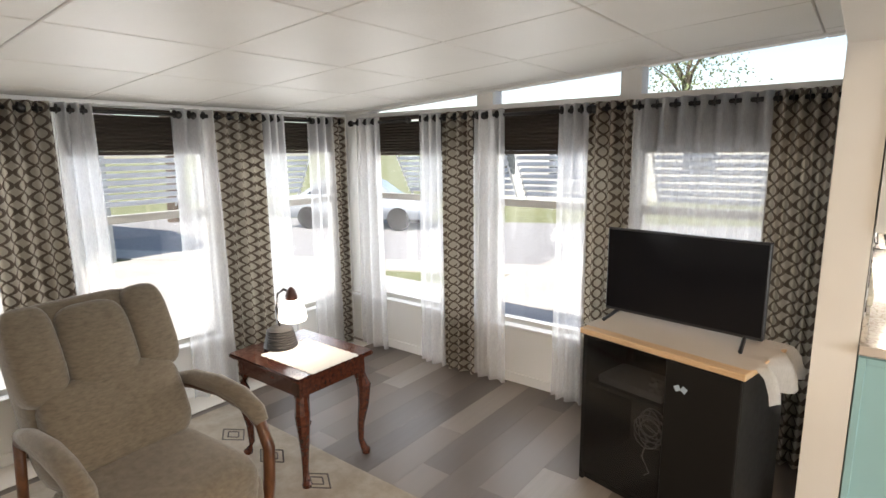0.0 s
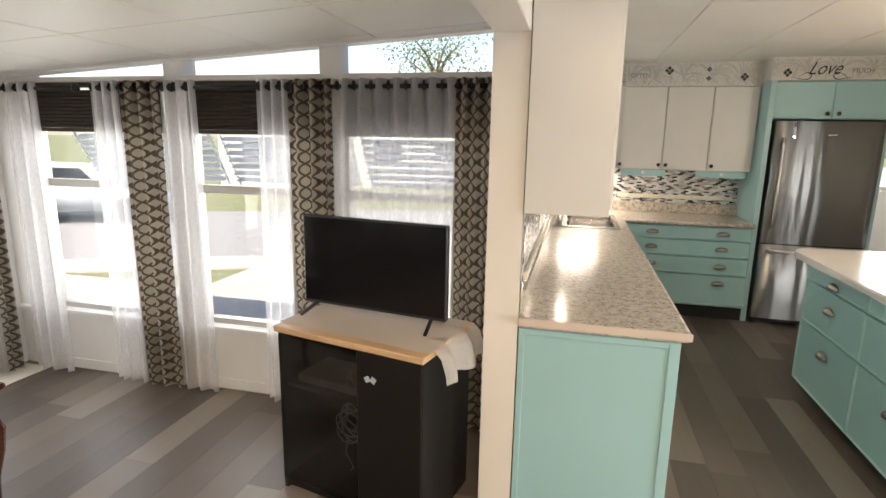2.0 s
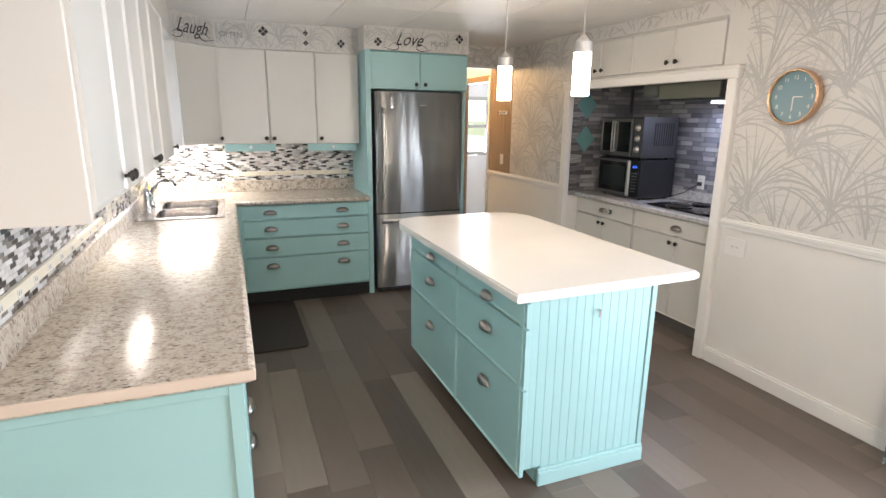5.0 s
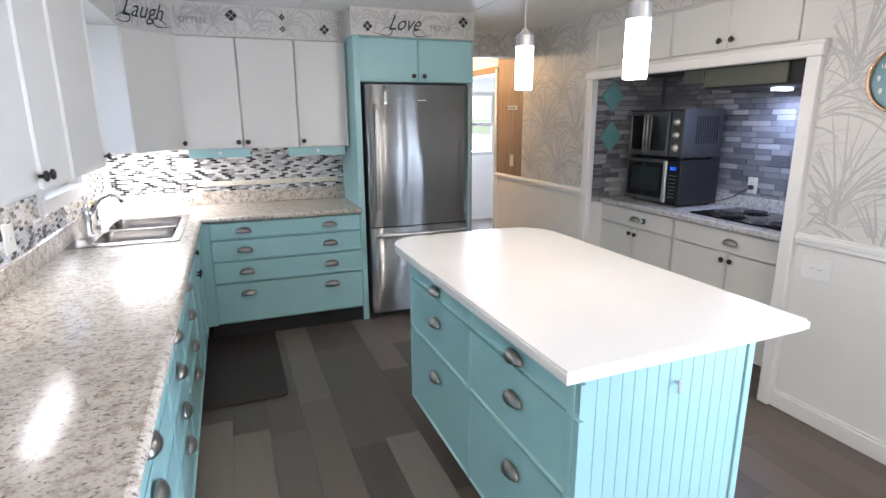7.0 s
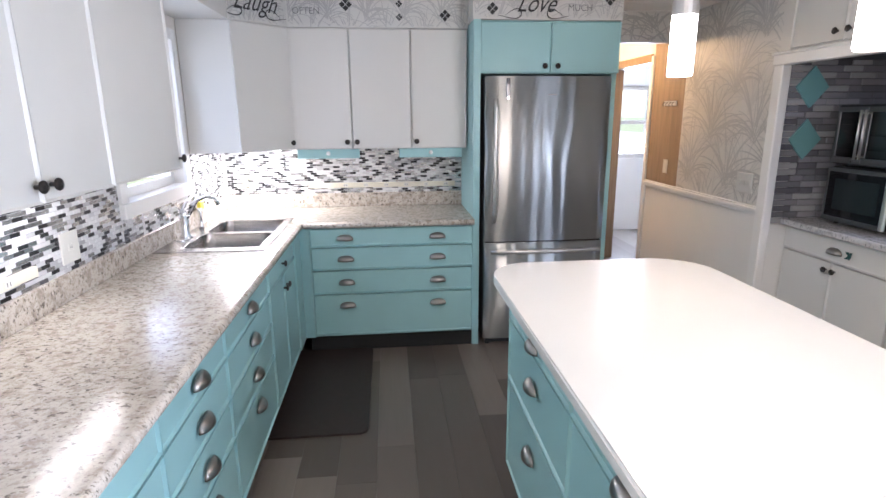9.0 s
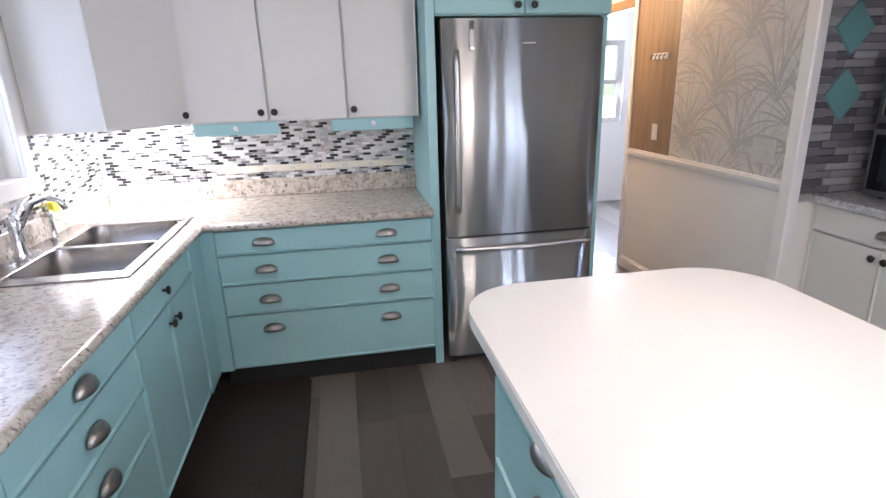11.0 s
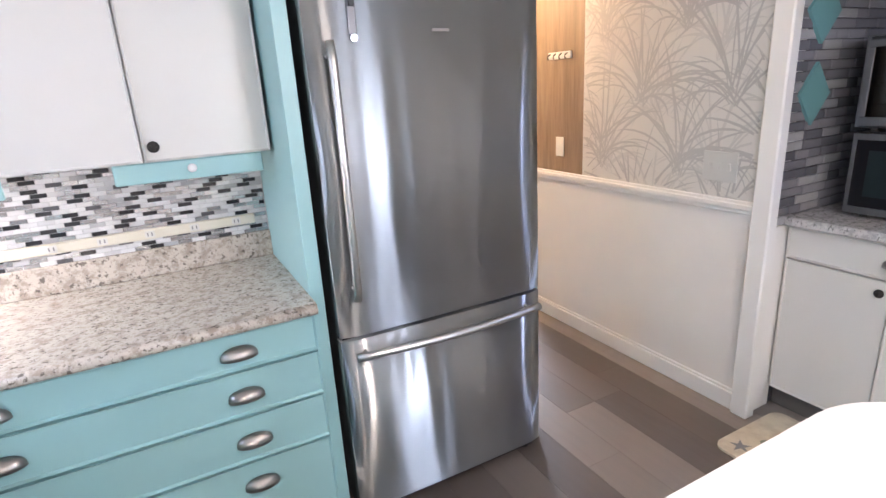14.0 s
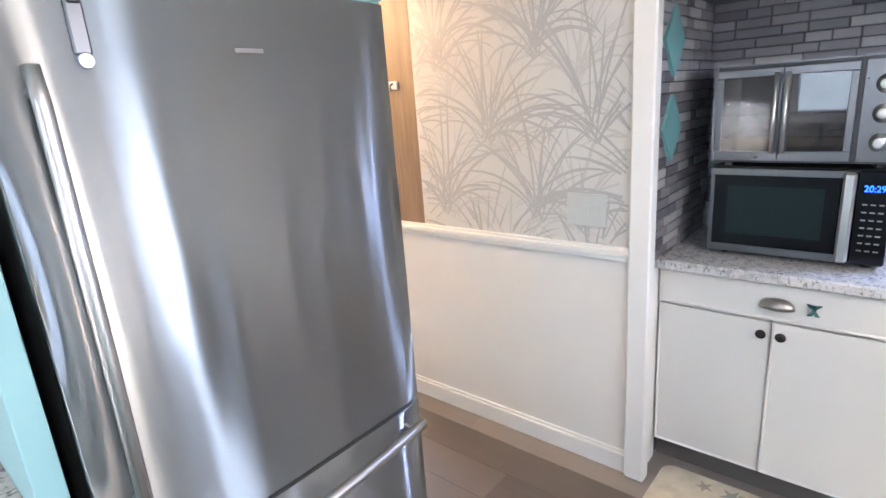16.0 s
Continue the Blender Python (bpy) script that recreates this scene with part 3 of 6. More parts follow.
# trims
def trim(name, label, rows, bevel=0.003):
    return tagged(part(name, boxes(*rows, bevel=bevel), M["white_trim"]), label, "trim", kind="structure")


trim("baseboard", "white painted baseboard", [(3.75, 3.77, 1.8, 3.19, 0, 0.085), (3.758, 3.77, 1.8, 3.19, 0.085, 0.1), (3.75, 3.77, 5.04, 6.63, 0, 0.085), (3.758, 3.77, 5.04, 6.63, 0.085, 0.1), (3.75, 3.77, -3.1, -0.3, 0, 0.09), (3.75, 3.77, 1.6, 1.8, 0, 0.09)])
trim("baseboard", "white painted baseboard in the sunroom", [(-3.36, 0.045, 2.845, 2.86, 0, 0.07), (-3.38, -3.365, -3.1, 2.84, 0, 0.07)])
trim("chair_rail", "white moulded chair rail", [(3.752, 3.77, 1.8, 3.19, 0.932, 0.992), (3.742, 3.77, 1.8, 3.19, 0.957, 0.979)])
trim("chair_rail", "white moulded chair rail", [(3.752, 3.77, 5.04, 6.63, 0.936, 0.992), (3.742, 3.77, 5.04, 6.63, 0.957, 0.979)])
trim("alcove_trim", "white painted casing round the cooking alcove", [(3.73, 3.79, 4.96, 5.04, 0, 1.858), (3.73, 3.79, 3.19, 3.262, 0, 1.858), (3.725, 3.79, 3.18, 5.05, 1.855, 1.93), (3.715, 3.79, 3.17, 5.06, 1.912, 1.932), (3.79, 3.935, 4.99, 4.9945, 0, 0.888), (3.79, 3.935, 3.2505, 3.2545, 0, 0.888)], 0.006)
trim("door_casing", "white door casing at the hall's outer door", [(3.75, 3.89, 6.63, 6.68, 0, 2.08)])
tagged(part("door_jamb", boxes((3.76, 3.89, 7.56, 7.64, 0, 2.08), (3.76, 3.89, 6.68, 7.56, 2.03, 2.1), bevel=0.003), M["wood_panel"]), "varnished wooden door jamb with hinges", "door frame", kind="structure")
trim("sill", "white window sills of the sunroom", [(-3.36, 0.04, 2.82, 2.88, 0.41, 0.43), (-3.40, -3.34, -3.0, 2.80, 0.36, 0.38)])

# ground outdoors, the floor slab
tagged(part("ground", boxes((-400, 400, -300, 400, -0.5, -0.46)), M["lawn"]), "sunlit lawn round the house", "ground", kind="structure")
tagged(part("slab", boxes((-3.5, 6.2, -3.2, 9.1, -0.46, -0.006)), M["concrete"]), "floor slab under the rooms", "slab", kind="structure")

# ---- kitchen ----
def turned(x, y, z, rz):
    return pose(x, y, z, 0, 0, rz)


def drawer(parent, w, h, m, pulls, mat, kind="drawer_front", stile=0.045, handle="cup"):
    """A drawer front or door under a cabinet, with its handles at (x, z) places of its own."""
    f = part(kind, front(w, h, m, stile), mat, parent)
    for px, pz in pulls:
        shared("cup_pull" if handle == "cup" else "knob", CUP if handle == "cup" else KNOB, f, m @ Matrix.Translation((px, 0, pz)), "pewter cup pull" if handle == "cup" else "dark bronze knob with a starfish")
    return f


G = 0.0025  # gap beside a front
BANK = ((0.755, 0.875), (0.60, 0.75), (0.437, 0.595), (0.145, 0.432))

# back drawer base
cab = thing("drawer_cabinet", (1.39, 5.6, 0), "teal painted four-drawer base cabinet with pewter cup pulls", "cabinet")
part("carcass", boxes((0.81, 1.94, 5.299, 5.91, 0.13, 0.88), (0.83, 1.94, 5.36, 5.40, 0.0, 0.13)), M["teal"], cab)
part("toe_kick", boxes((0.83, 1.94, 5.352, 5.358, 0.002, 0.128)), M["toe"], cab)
for a, b in BANK:
    drawer(cab, 1.064 - 2 * G, b - a - 2 * G, turned(0.872 + G, 5.28, a + G, 0), ((0.222, (b - a) * (0.5 if b - a < 0.2 else 0.74) - 0.008), (0.824, (b - a) * (0.5 if b - a < 0.2 else 0.74) - 0.008)), M["teal"])

# base cabinets along the dividing wall
def left_base(name, label, y0, y1, high=0.88):
    c = thing(name, (0.5, (y0 + y1) / 2, 0), label, "cabinet", "base cabinets along the wall")
    part("carcass", boxes((0.19, 0.789, y0, y1, 0.13, high), (0.19, 0.73, y0, y1, 0.0, 0.13)), M["teal"], c)
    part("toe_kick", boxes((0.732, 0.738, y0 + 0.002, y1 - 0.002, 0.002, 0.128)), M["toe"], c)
    return c


for y0, y1, p in ((2.142, 3.09, (0.51,)), (3.09, 3.65, (0.28,)), (3.65, 4.36, (0.355,))):
    c = left_base("drawer_cabinet", "teal painted drawer base with pewter cup pulls beside the sink cabinet", y0 + 0.0005, y1 - 0.0005)
    first_base = c if y0 < 2.5 else first_base
    for a, b in BANK:
        drawer(c, y1 - y0 - 2 * G, b - a - 2 * G, turned(0.808, y0 + G, a + G, 90), [(q, (b - a) * (0.5 if b - a < 0.2 else 0.78) - 0.008) for q in p], M["teal"])
c = left_base("sink_cabinet", "teal painted sink base with two doors and small knobs", 4.3605, 5.28, 0.74)
drawer(c, 0.715, 0.12, turned(0.808, 4.365, 0.755, 90), ((0.318, 0.06),), M["teal"], "false_front", handle="knob")
for y0, k in ((4.365, 0.322), (4.7245, 0.033)):
    drawer(c, 0.3555, 0.60, turned(0.808, y0, 0.147, 90), ((k, 0.53),), M["teal"], "door", handle="knob")
part("filler", boxes((0.789, 0.808, 5.083, 5.28, 0.13, 0.878), (0.808, 0.87, 5.281, 5.2985, 0.13, 0.878)), M["teal"], c)
# end panel with applied frame
endp = first_base
part("end_panel", boxes((0.19, 0.788, 2.125, 2.141, 0.0, 0.878), bevel=0.001), M["teal"], endp)
part("edge_strip", boxes((0.765, 0.806, 2.117, 2.125, 0.0, 0.868), (0.19, 0.215, 2.117, 2.125, 0, 0.868), (0.215, 0.765, 2.117, 2.125, 0.84, 0.868), bevel=0.002), M["teal"], endp)

# L-shaped worktop with sink cut-out
ctr = thing("worktop", (0.5, 4.0, 0.88), "speckled beige granite-look L-shaped worktop with curb", "worktop")
SX0, SX1, SY0, SY1 = 0.235, 0.73, 4.60, 5.425
for row in ((0.188, 0.822, 2.097, SY0, 0.88, 0.918), (0.188, SX0, SY0, SY1, 0.88, 0.918), (SX1, 0.822, SY0, 5.268, 0.88, 0.918), (SX1, 1.941, 5.268, SY1, 0.88, 0.918), (0.188, 1.941, SY1, 5.918, 0.88, 0.918)):
    part("slab", boxes(row), M["granite"], ctr)
bm = bmesh.new()
tube(bm, [(0.822, 2.097, 0.899), (0.822, 5.27, 0.899)], 0.0188, 12)
tube(bm, [(0.822, 5.266, 0.899), (1.941, 5.266, 0.899)], 0.0188, 12)
part("nosing", bm, M["granite"], ctr, smooth=True)
part("end_edge", boxes((0.188, 0.839, 2.090, 2.0965, 0.886, 0.917), bevel=0.002), M["edge_band"], ctr, "beige end strip")
part("curb", boxes((0.188, 0.208, 2.14, 5.90, 0.9185, 1.02), (0.208, 1.941, 5.898, 5.918, 0.9185, 1.02), bevel=0.003), M["granite"], ctr)

# sink
sink = thing("sink", (0.5, 5.0, 0.918), "double-bowl stainless steel drop-in sink", "sink")
bm = bmesh.new()
for rx0, rx1, ry0, ry1 in ((0.21, 0.755, 4.555, 4.63), (0.21, 0.755, 5.39, 5.465), (0.21, 0.32, 4.63, 5.39), (0.71, 0.755, 4.63, 5.39), (0.32, 0.71, 4.995, 5.025)):
    box(bm, rx0, rx1, ry0, ry1, 0.9185, 0.924, 0.002)
part("rim", bm, M["steel_dull"], sink)
for ya, yb in ((4.63, 4.995), (5.025, 5.39)):
    bm = bmesh.new()
    top, low = rounded(0.32, 0.71, ya, yb, (0.06,) * 4, 5), rounded(0.335, 0.695, ya + 0.015, yb - 0.015, (0.07,) * 4, 5)
    a, b = [bm.verts.new((x, y, 0.922)) for x, y in top], [bm.verts.new((x, y, 0.77)) for x, y in low]
    for q in range(len(a)):
        bm.faces.new((a[q], b[q], b[(q + 1) % len(a)], a[(q + 1) % len(a)]))
    bm.faces.new(b[::-1])
    bmesh.ops.recalc_face_normals(bm, faces=bm.faces[:])
    bmesh.ops.reverse_faces(bm, faces=bm.faces[:])
    part("bowl", bm, M["steel_dull"], sink, smooth=True)
    bm = bmesh.new()
    lathe(bm, ((0.04, 0.771), (0.04, 0.774), (0.02, 0.7745)), Matrix.Translation((0.505, (ya + yb) / 2, 0)), 16)
    part("drain", bm, M["chrome"], sink)

fau = thing("faucet", (0.255, 4.90, 0.924), "chrome single-lever kitchen faucet with arched spout", "faucet")
bm = lathe(bmesh.new(), ((0.032, 0.9245), (0.03, 0.935), (0.024, 0.95), (0.022, 1.03), (0.024, 1.06), (0.018, 1.085), (0.008, 1.09)), Matrix.Translation((0.255, 4.90, 0)), 18)
part("body", bm, M["chrome"], fau, smooth=True)
bm = tube(bmesh.new(), [(0.265, 4.90, 0.985), (0.295, 4.90, 1.08), (0.335, 4.90, 1.135), (0.385, 4.90, 1.155), (0.43, 4.90, 1.14), (0.45, 4.90, 1.105)], 0.012, 10, radii=[0.014, 0.014, 0.013, 0.012, 0.012, 0.013])
part("spout", bm, M["chrome"], fau, smooth=True)
bm = tube(bmesh.new(), [(0.255, 4.90, 1.085), (0.26, 4.94, 1.115), (0.275, 5.00, 1.14)], 0.008, 8, radii=[0.010, 0.008, 0.006])
part("lever", bm, M["chrome"], fau, smooth=True)
part("base_plate", prism(bmesh.new(), rounded(0.225, 0.285, 4.80, 5.00, (0.028,) * 4, 4), 0.924, 0.930), M["chrome"], fau)
spr = thing("side_sprayer", (0.255, 5.16, 0.924), "chrome side sprayer standing on the sink rim", "sprayer")
part("sprayer_body", lathe(bmesh.new(), ((0.018, 0.9245), (0.014, 0.94), (0.011, 0.98), (0.014, 1.03), (0.012, 1.05)), Matrix.Translation((0.255, 5.16, 0)), 12), M["chrome"], spr, smooth=True)
sp = thing("sponge", (0.235, 5.30, 1.02), "small yellow sponge cloth by the sink corner", "sponge")
part("pad", boxes((0.212, 0.235, 5.24, 5.31, 1.021, 1.075), bevel=0.006), M["sponge"], sp)

# wall cabinets
def wall_cab(label, x0, x1, y0, y1, z0=1.362, z1=2.13):
    c = thing("wall_cabinet", ((x0 + x1) / 2, (y0 + y1) / 2, z0), label, "cabinet", "white wall cabinets")
    part("carcass", boxes((x0, x1, y0, y1, z0, z1)), M["white_cabinet"], c)
    return c


UL = ((2.125, 2.565, "r"), (2.565, 2.93, "l"), (2.93, 3.30, "r"), (3.30, 3.67, "l"), (3.67, 4.262, "r"))
for k, (y0, y1, side) in enumerate(UL):
    c = wall_cab("white wall cabinet with a plain framed door over the worktop", 0.19, 0.496, y0 + 0.0005, y1 - 0.0005)
    drawer(c, y1 - y0 - 2 * G, 0.763, turned(0.515, y0 + G, 1.3645, 90), ((0.03 if side == "l" else y1 - y0 - 0.035, 0.045),), M["white_cabinet"], "door", 0.055, "knob")
    if k == 0:
        part("end_panel", boxes((0.19, 0.505, 2.106, 2.1245, 1.338, 2.13), bevel=0.002), M["white_cabinet"], c)
for x0, x1, side in ((0.775, 1.157, "r"), (1.157, 1.556, "l"), (1.556, 1.932, "l")):
    c = wall_cab("white wall cabinet with a plain framed door over the drawers", x0 + 0.0005, x1 - 0.0005, 5.59, 5.915)
    drawer(c, x1 - x0 - 2 * G, 0.763, turned(x0 + G, 5.57, 1.3645, 0), ((0.03 if side == "l" else x1 - x0 - 0.035, 0.045),), M["white_cabinet"], "door", 0.055, "knob")
c = thing("corner_cabinet", (0.45, 5.6, 1.34), "white diagonal corner wall cabinet with one knob", "cabinet", "white wall cabinets")
part("carcass", prism(bmesh.new(), [(0.19, 5.30), (0.487, 5.30), (0.773, 5.59), (0.773, 5.915), (0.19, 5.915)], 1.362, 2.13), M["white_cabinet"], c)
dl = math.hypot(0.286, 0.29)
dm = turned(0.501, 5.286, 1.3645, math.degrees(math.atan2(0.29, 0.286)))
drawer(c, dl - 2 * G, 0.763, dm, ((dl - 0.04, 0.045),), M["white_cabinet"], "door", 0.055, "knob")
CRYSTAL = KNOB.copy()
CRYSTAL.materials.clear()
CRYSTAL.materials.append(M["crystal"])
# teal trim boards under the cabinets hide lamp and shelf
for xa, xb in ((0.785, 1.20), (1.468, 1.90)):
    u = thing("fold_down_rack", ((xa + xb) / 2, 5.60, 1.30), "teal painted fold-down board under the wall cabinet with a crystal knob", "rack")
    part("board", boxes((xa, xb, 5.578, 5.596, 1.30, 1.3615), bevel=0.003), M["teal"], u)
    shared("crystal_knob", CRYSTAL, u, turned((xa + xb) / 2, 5.578, 1.335, 0) @ Matrix.Scale(0.8, 4))
for name, rows in (("under_cabinet_light", ((0.25, 0.65, 5.70, 5.74, 1.348, 1.3615),)), ("under_cabinet_light", ((0.32, 0.34, 3.30, 3.80, 1.348, 1.3615),))):
    u = thing(name, (rows[0][0], rows[0][2], 1.348), "slim white lamp strip under the wall cabinet", "lamp")
    part("housing", boxes(*rows, bevel=0.002), M["strip_glow"], u)

# soffit with the lettered border
soffit = tagged(part("soffit", boxes((0.187, 0.487, 2.112, 5.2995, 2.132, KC - 0.001), (0.7735, 1.94, 5.58, 5.92, 2.132, KC - 0.001), (1.94, 2.90, 5.36, 5.92, 2.155, KC - 0.001)), M["border"]), "papered soffit over the wall cabinets with leaf print and lettering", "soffit", kind="structure")
part("corner_face", prism(bmesh.new(), [(0.187, 5.30), (0.487, 5.30), (0.773, 5.58), (0.773, 5.92), (0.187, 5.92)], 2.132, KC - 0.001), M["border"], soffit)


def words(text, size, m, mat, parent, shear=0.0):
    cu = bpy.data.curves.new("lettering", "FONT")
    cu.body, cu.size, cu.shear, cu.align_x, cu.extrude = text, size, shear, "CENTER", 0.0004
    cu.materials.append(mat)
    ob = new("lettering", cu)
    ob.parent = parent
    ob.matrix_local = m
    return ob


def script_word(text, size, m, mat):
    """A word in a slanting hand, with a tapering stroke curling off its first and last letters."""
    ob = words(text, size, m, mat, soffit, 0.55)
    ob.scale = (0.92, 1.12, 1.0)
    bm = bmesh.new()
    for x0, s in ((-1.15, 1), (1.05, -1)):
        pts = [m @ Vector((size * (x0 + s * (0.75 * math.sin(k * 0.30) - 0.25)), size * (-0.16 + 0.36 * math.sin(k * 0.52) * (1 - k / 14)), 0.0012)) for k in range(13)]
        tube(bm, pts, 0.002, 5, radii=[0.0010 + 0.0028 * math.sin(math.pi * k / 12) for k in range(13)])
    part("swash", bm, mat, soffit)


script_word("Laugh", 0.135, pose(0.618, 5.4255, 2.20, 90, 0, 44.4), M["black_ink"])
words("OFTEN", 0.055, pose(0.90, 5.577, 2.212, 90, 0, 0), M["grey_ink"], soffit)
script_word("Love", 0.135, pose(2.33, 5.357, 2.20, 90, 0, 0), M["black_ink"])
words("MUCH", 0.055, pose(2.617, 5.357, 2.208, 90, 0, 0), M["grey_ink"], soffit)
bm = bmesh.new()
for cx, cy, cz, s in ((1.15, 5.578, 2.27, 1.0), (1.49, 5.578, 2.278, 0.55), (1.49, 5.578, 2.197, 0.55), (1.788, 5.578, 2.21, 0.9), (2.06, 5.358, 2.217, 0.9), (2.808, 5.358, 2.28, 1.0)):
    for a, b in ((0, 1), (0, -1), (1, 0), (-1, 0)):
        px, pz, r = cx + a * 0.022 * s, cz + b * 0.022 * s, 0.0135 * s
        box(bm, -r, r, -0.0008, 0.0008, -r, r, m=pose(px, cy, pz, 0, 45, 0))
part("diamond_print", bm, M["black_ink"], soffit)

# refrigerator surround and refrigerator
sur = thing("fridge_surround", (2.41, 5.7, 0), "teal painted refrigerator surround with a two-door cabinet on top", "cabinet")
part("side_panel", boxes((1.942, 1.988, 5.345, 5.918, 0.0, 2.153), bevel=0.002), M["teal"], sur)
part("side_panel", boxes((2.858, 2.897, 5.40, 5.918, 0.0, 1.834), bevel=0.002), M["teal"], sur)
part("top_box", boxes((1.9885, 2.897, 5.385, 5.918, 1.835, 2.153)), M["teal"], sur)
for x0, k in ((1.99, 0.411), (2.444, 0.041)):
    drawer(sur, 0.451, 0.305, turned(x0, 5.365, 1.84, 0), ((k, 0.04),), M["teal"], "door", 0.05, "knob")
# black board put in for the shade of the gap round the refrigerator
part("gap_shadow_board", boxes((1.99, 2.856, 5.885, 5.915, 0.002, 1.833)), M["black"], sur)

fr = thing("refrigerator", (2.40, 5.6, 0), "brushed stainless steel refrigerator with bottom freezer and bar handles", "refrigerator")
FX0, FX1, FY = 2.014, 2.828, 5.29
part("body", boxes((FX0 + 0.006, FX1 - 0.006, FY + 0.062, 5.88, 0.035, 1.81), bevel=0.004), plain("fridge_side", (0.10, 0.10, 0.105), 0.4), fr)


def fridge_door(name, z0, z1):
    bm = bmesh.new()
    n = 16
    outline = [(FX1, FY + 0.056), (FX0, FY + 0.056)]
    for k in range(n + 1):
        t = k / n
        outline.append((FX0 + (FX1 - FX0) * t, FY + 0.005 * (2 * t - 1) ** 2 + (0.012 if k in (0, n) else 0.0)))
    prism(bm, outline, z0, z1)
    bmesh.ops.recalc_face_normals(bm, faces=bm.faces[:])
    ob = part(name, bm, M["steel"], fr)
    for p in ob.data.polygons:
        p.use_smooth = abs(p.normal.z) < 0.5 and p.normal.y < -0.5
    return ob


upper, lower = fridge_door("upper_door", 0.755, 1.815), fridge_door("freezer_door", 0.06, 0.742)
part("door_seal", boxes((FX0 + 0.01, FX1 - 0.01, FY + 0.03, FY + 0.062, 0.742, 0.755)), M["black"], fr)
part("kick_grille", boxes((FX0 + 0.02, FX1 - 0.02, FY + 0.04, FY + 0.07, 0.02, 0.058)), M["black"], fr)
for fx in (FX0 + 0.04, FX1 - 0.04):
    part("foot", lathe(bmesh.new(), ((0.018, 0.001), (0.018, 0.02), (0.012, 0.036)), Matrix.Translation((fx, FY + 0.07, 0)), 12), M["black"], fr)
bm = tube(bmesh.new(), [(2.072, FY - 0.035, 0.895), (2.072, FY - 0.047, 0.94), (2.072, FY - 0.050, 1.28), (2.072, FY - 0.047, 1.62), (2.072, FY - 0.035, 1.672)], 0.0125, 10)
tube(bm, [(2.072, FY - 0.04, 0.93), (2.072, FY + 0.02, 0.93)], 0.008, 8)
tube(bm, [(2.072, FY - 0.04, 1.635), (2.072, FY + 0.02, 1.635)], 0.008, 8)
part("bar_handle", bm, M["nickel"], upper, "tall stainless bar handle", True)
bm = tube(bmesh.new(), [(2.052 + 0.745 * k / 14, FY - 0.030 - 0.028 * math.sin(math.pi * k / 14), 0.694) for k in range(15)], 0.0145, 12)
tube(bm, [(2.09, FY - 0.035, 0.694), (2.09, FY + 0.02, 0.694)], 0.008, 8)
tube(bm, [(2.755, FY - 0.035, 0.694), (2.755, FY + 0.02, 0.694)], 0.008, 8)
part("freezer_handle", bm, M["nickel"], lower, "curved stainless bar handle", True)
part("badge", boxes((2.412, 2.472, FY - 0.002, FY + 0.002, 1.698, 1.706)), M["pewter"], upper, "small pale maker's mark")
mag = thing("magnet_opener", (2.155, FY - 0.01, 1.67), "chrome bottle opener magnet on the refrigerator door", "magnet")
part("handle", boxes((2.142, 2.168, FY - 0.004, FY + 0.006, 1.69, 1.805), bevel=0.003), M["dark_steel"], mag)
part("grip", boxes((2.146, 2.164, FY - 0.012, FY - 0.004, 1.765, 1.80), bevel=0.002), M["black"], mag)
part("hook", lathe(bmesh.new(), ((0.011, 0), (0.014, 0.006), (0.011, 0.012)), Matrix.Translation((2.155, FY + 0.004, 1.682)) @ Matrix.Rotation(radians(90), 4, "X"), 12), M["chrome"], mag)

# island
isl = thing("kitchen_island", (2.22, 3.2, 0), "teal painted island with six drawers and beadboard end", "island")
part("carcass", boxes((1.889, 2.53, 2.461, 3.885, 0.09, 0.884), (1.99, 2.525, 2.465, 3.875, 0.0, 0.09)), M["teal"], isl)
for ya, yb in ((2.395, 3.125), (3.125, 3.885)):
    for a, b, pz in ((0.775, 0.882, 0.37), (0.505, 0.77, 0.60), (0.092, 0.50, 0.73)):
        drawer(isl, yb - ya - 2 * G, b - a - 2 * G, turned(1.87, yb - G, a + G, -90), (((yb - ya) / 2, (b - a) * pz - 0.01),), M["teal"])
bm = bmesh.new()
x = 1.915
while x < 2.50:
    part("bead_board", boxes((x + 0.0004, x + 0.0436, 2.443, 2.46, 0.09 if x < 1.99 else 0.0, 0.884), bevel=0.0010), M["teal"], isl)
    x += 0.044
bead = part("backing", boxes((1.915, 2.515, 2.4601, 2.4608, 0.1, 0.88)), M["teal"], isl)
bm.free()
part("corner_post", boxes((1.872, 1.912, 2.431, 2.46, 0.09, 0.884), bevel=0.002), M["teal"], isl)
part("corner_post", boxes((2.532, 2.56, 2.436, 2.476, 0.0, 0.884), bevel=0.002), M["teal"], isl)
part("plinth", boxes((1.985, 2.562, 2.424, 2.4425, 0.0, 0.07), (1.985, 2.562, 2.43, 2.4425, 0.07, 0.085), bevel=0.003), M["teal"], isl)
part("hook", boxes((2.239, 2.245, 2.421, 2.442, 0.795, 0.805), (2.237, 2.247, 2.419, 2.425, 0.77, 0.815), bevel=0.001), M["chrome"], bead, "small chrome cup hook")
top = thing("island_top", (2.3, 3.3, 0.885), "cream solid-surface island top with rounded far corners", "worktop")
out = rounded(1.82, 2.782, 2.393, 4.148, (0.0, 0.0, 0.22, 0.20), 10)
out = [(x, y + (0.03 if (x > 2.7 and y < 3) else 0.0)) for x, y in out]
bm = prism(bmesh.new(), out, 0.886, 0.926)
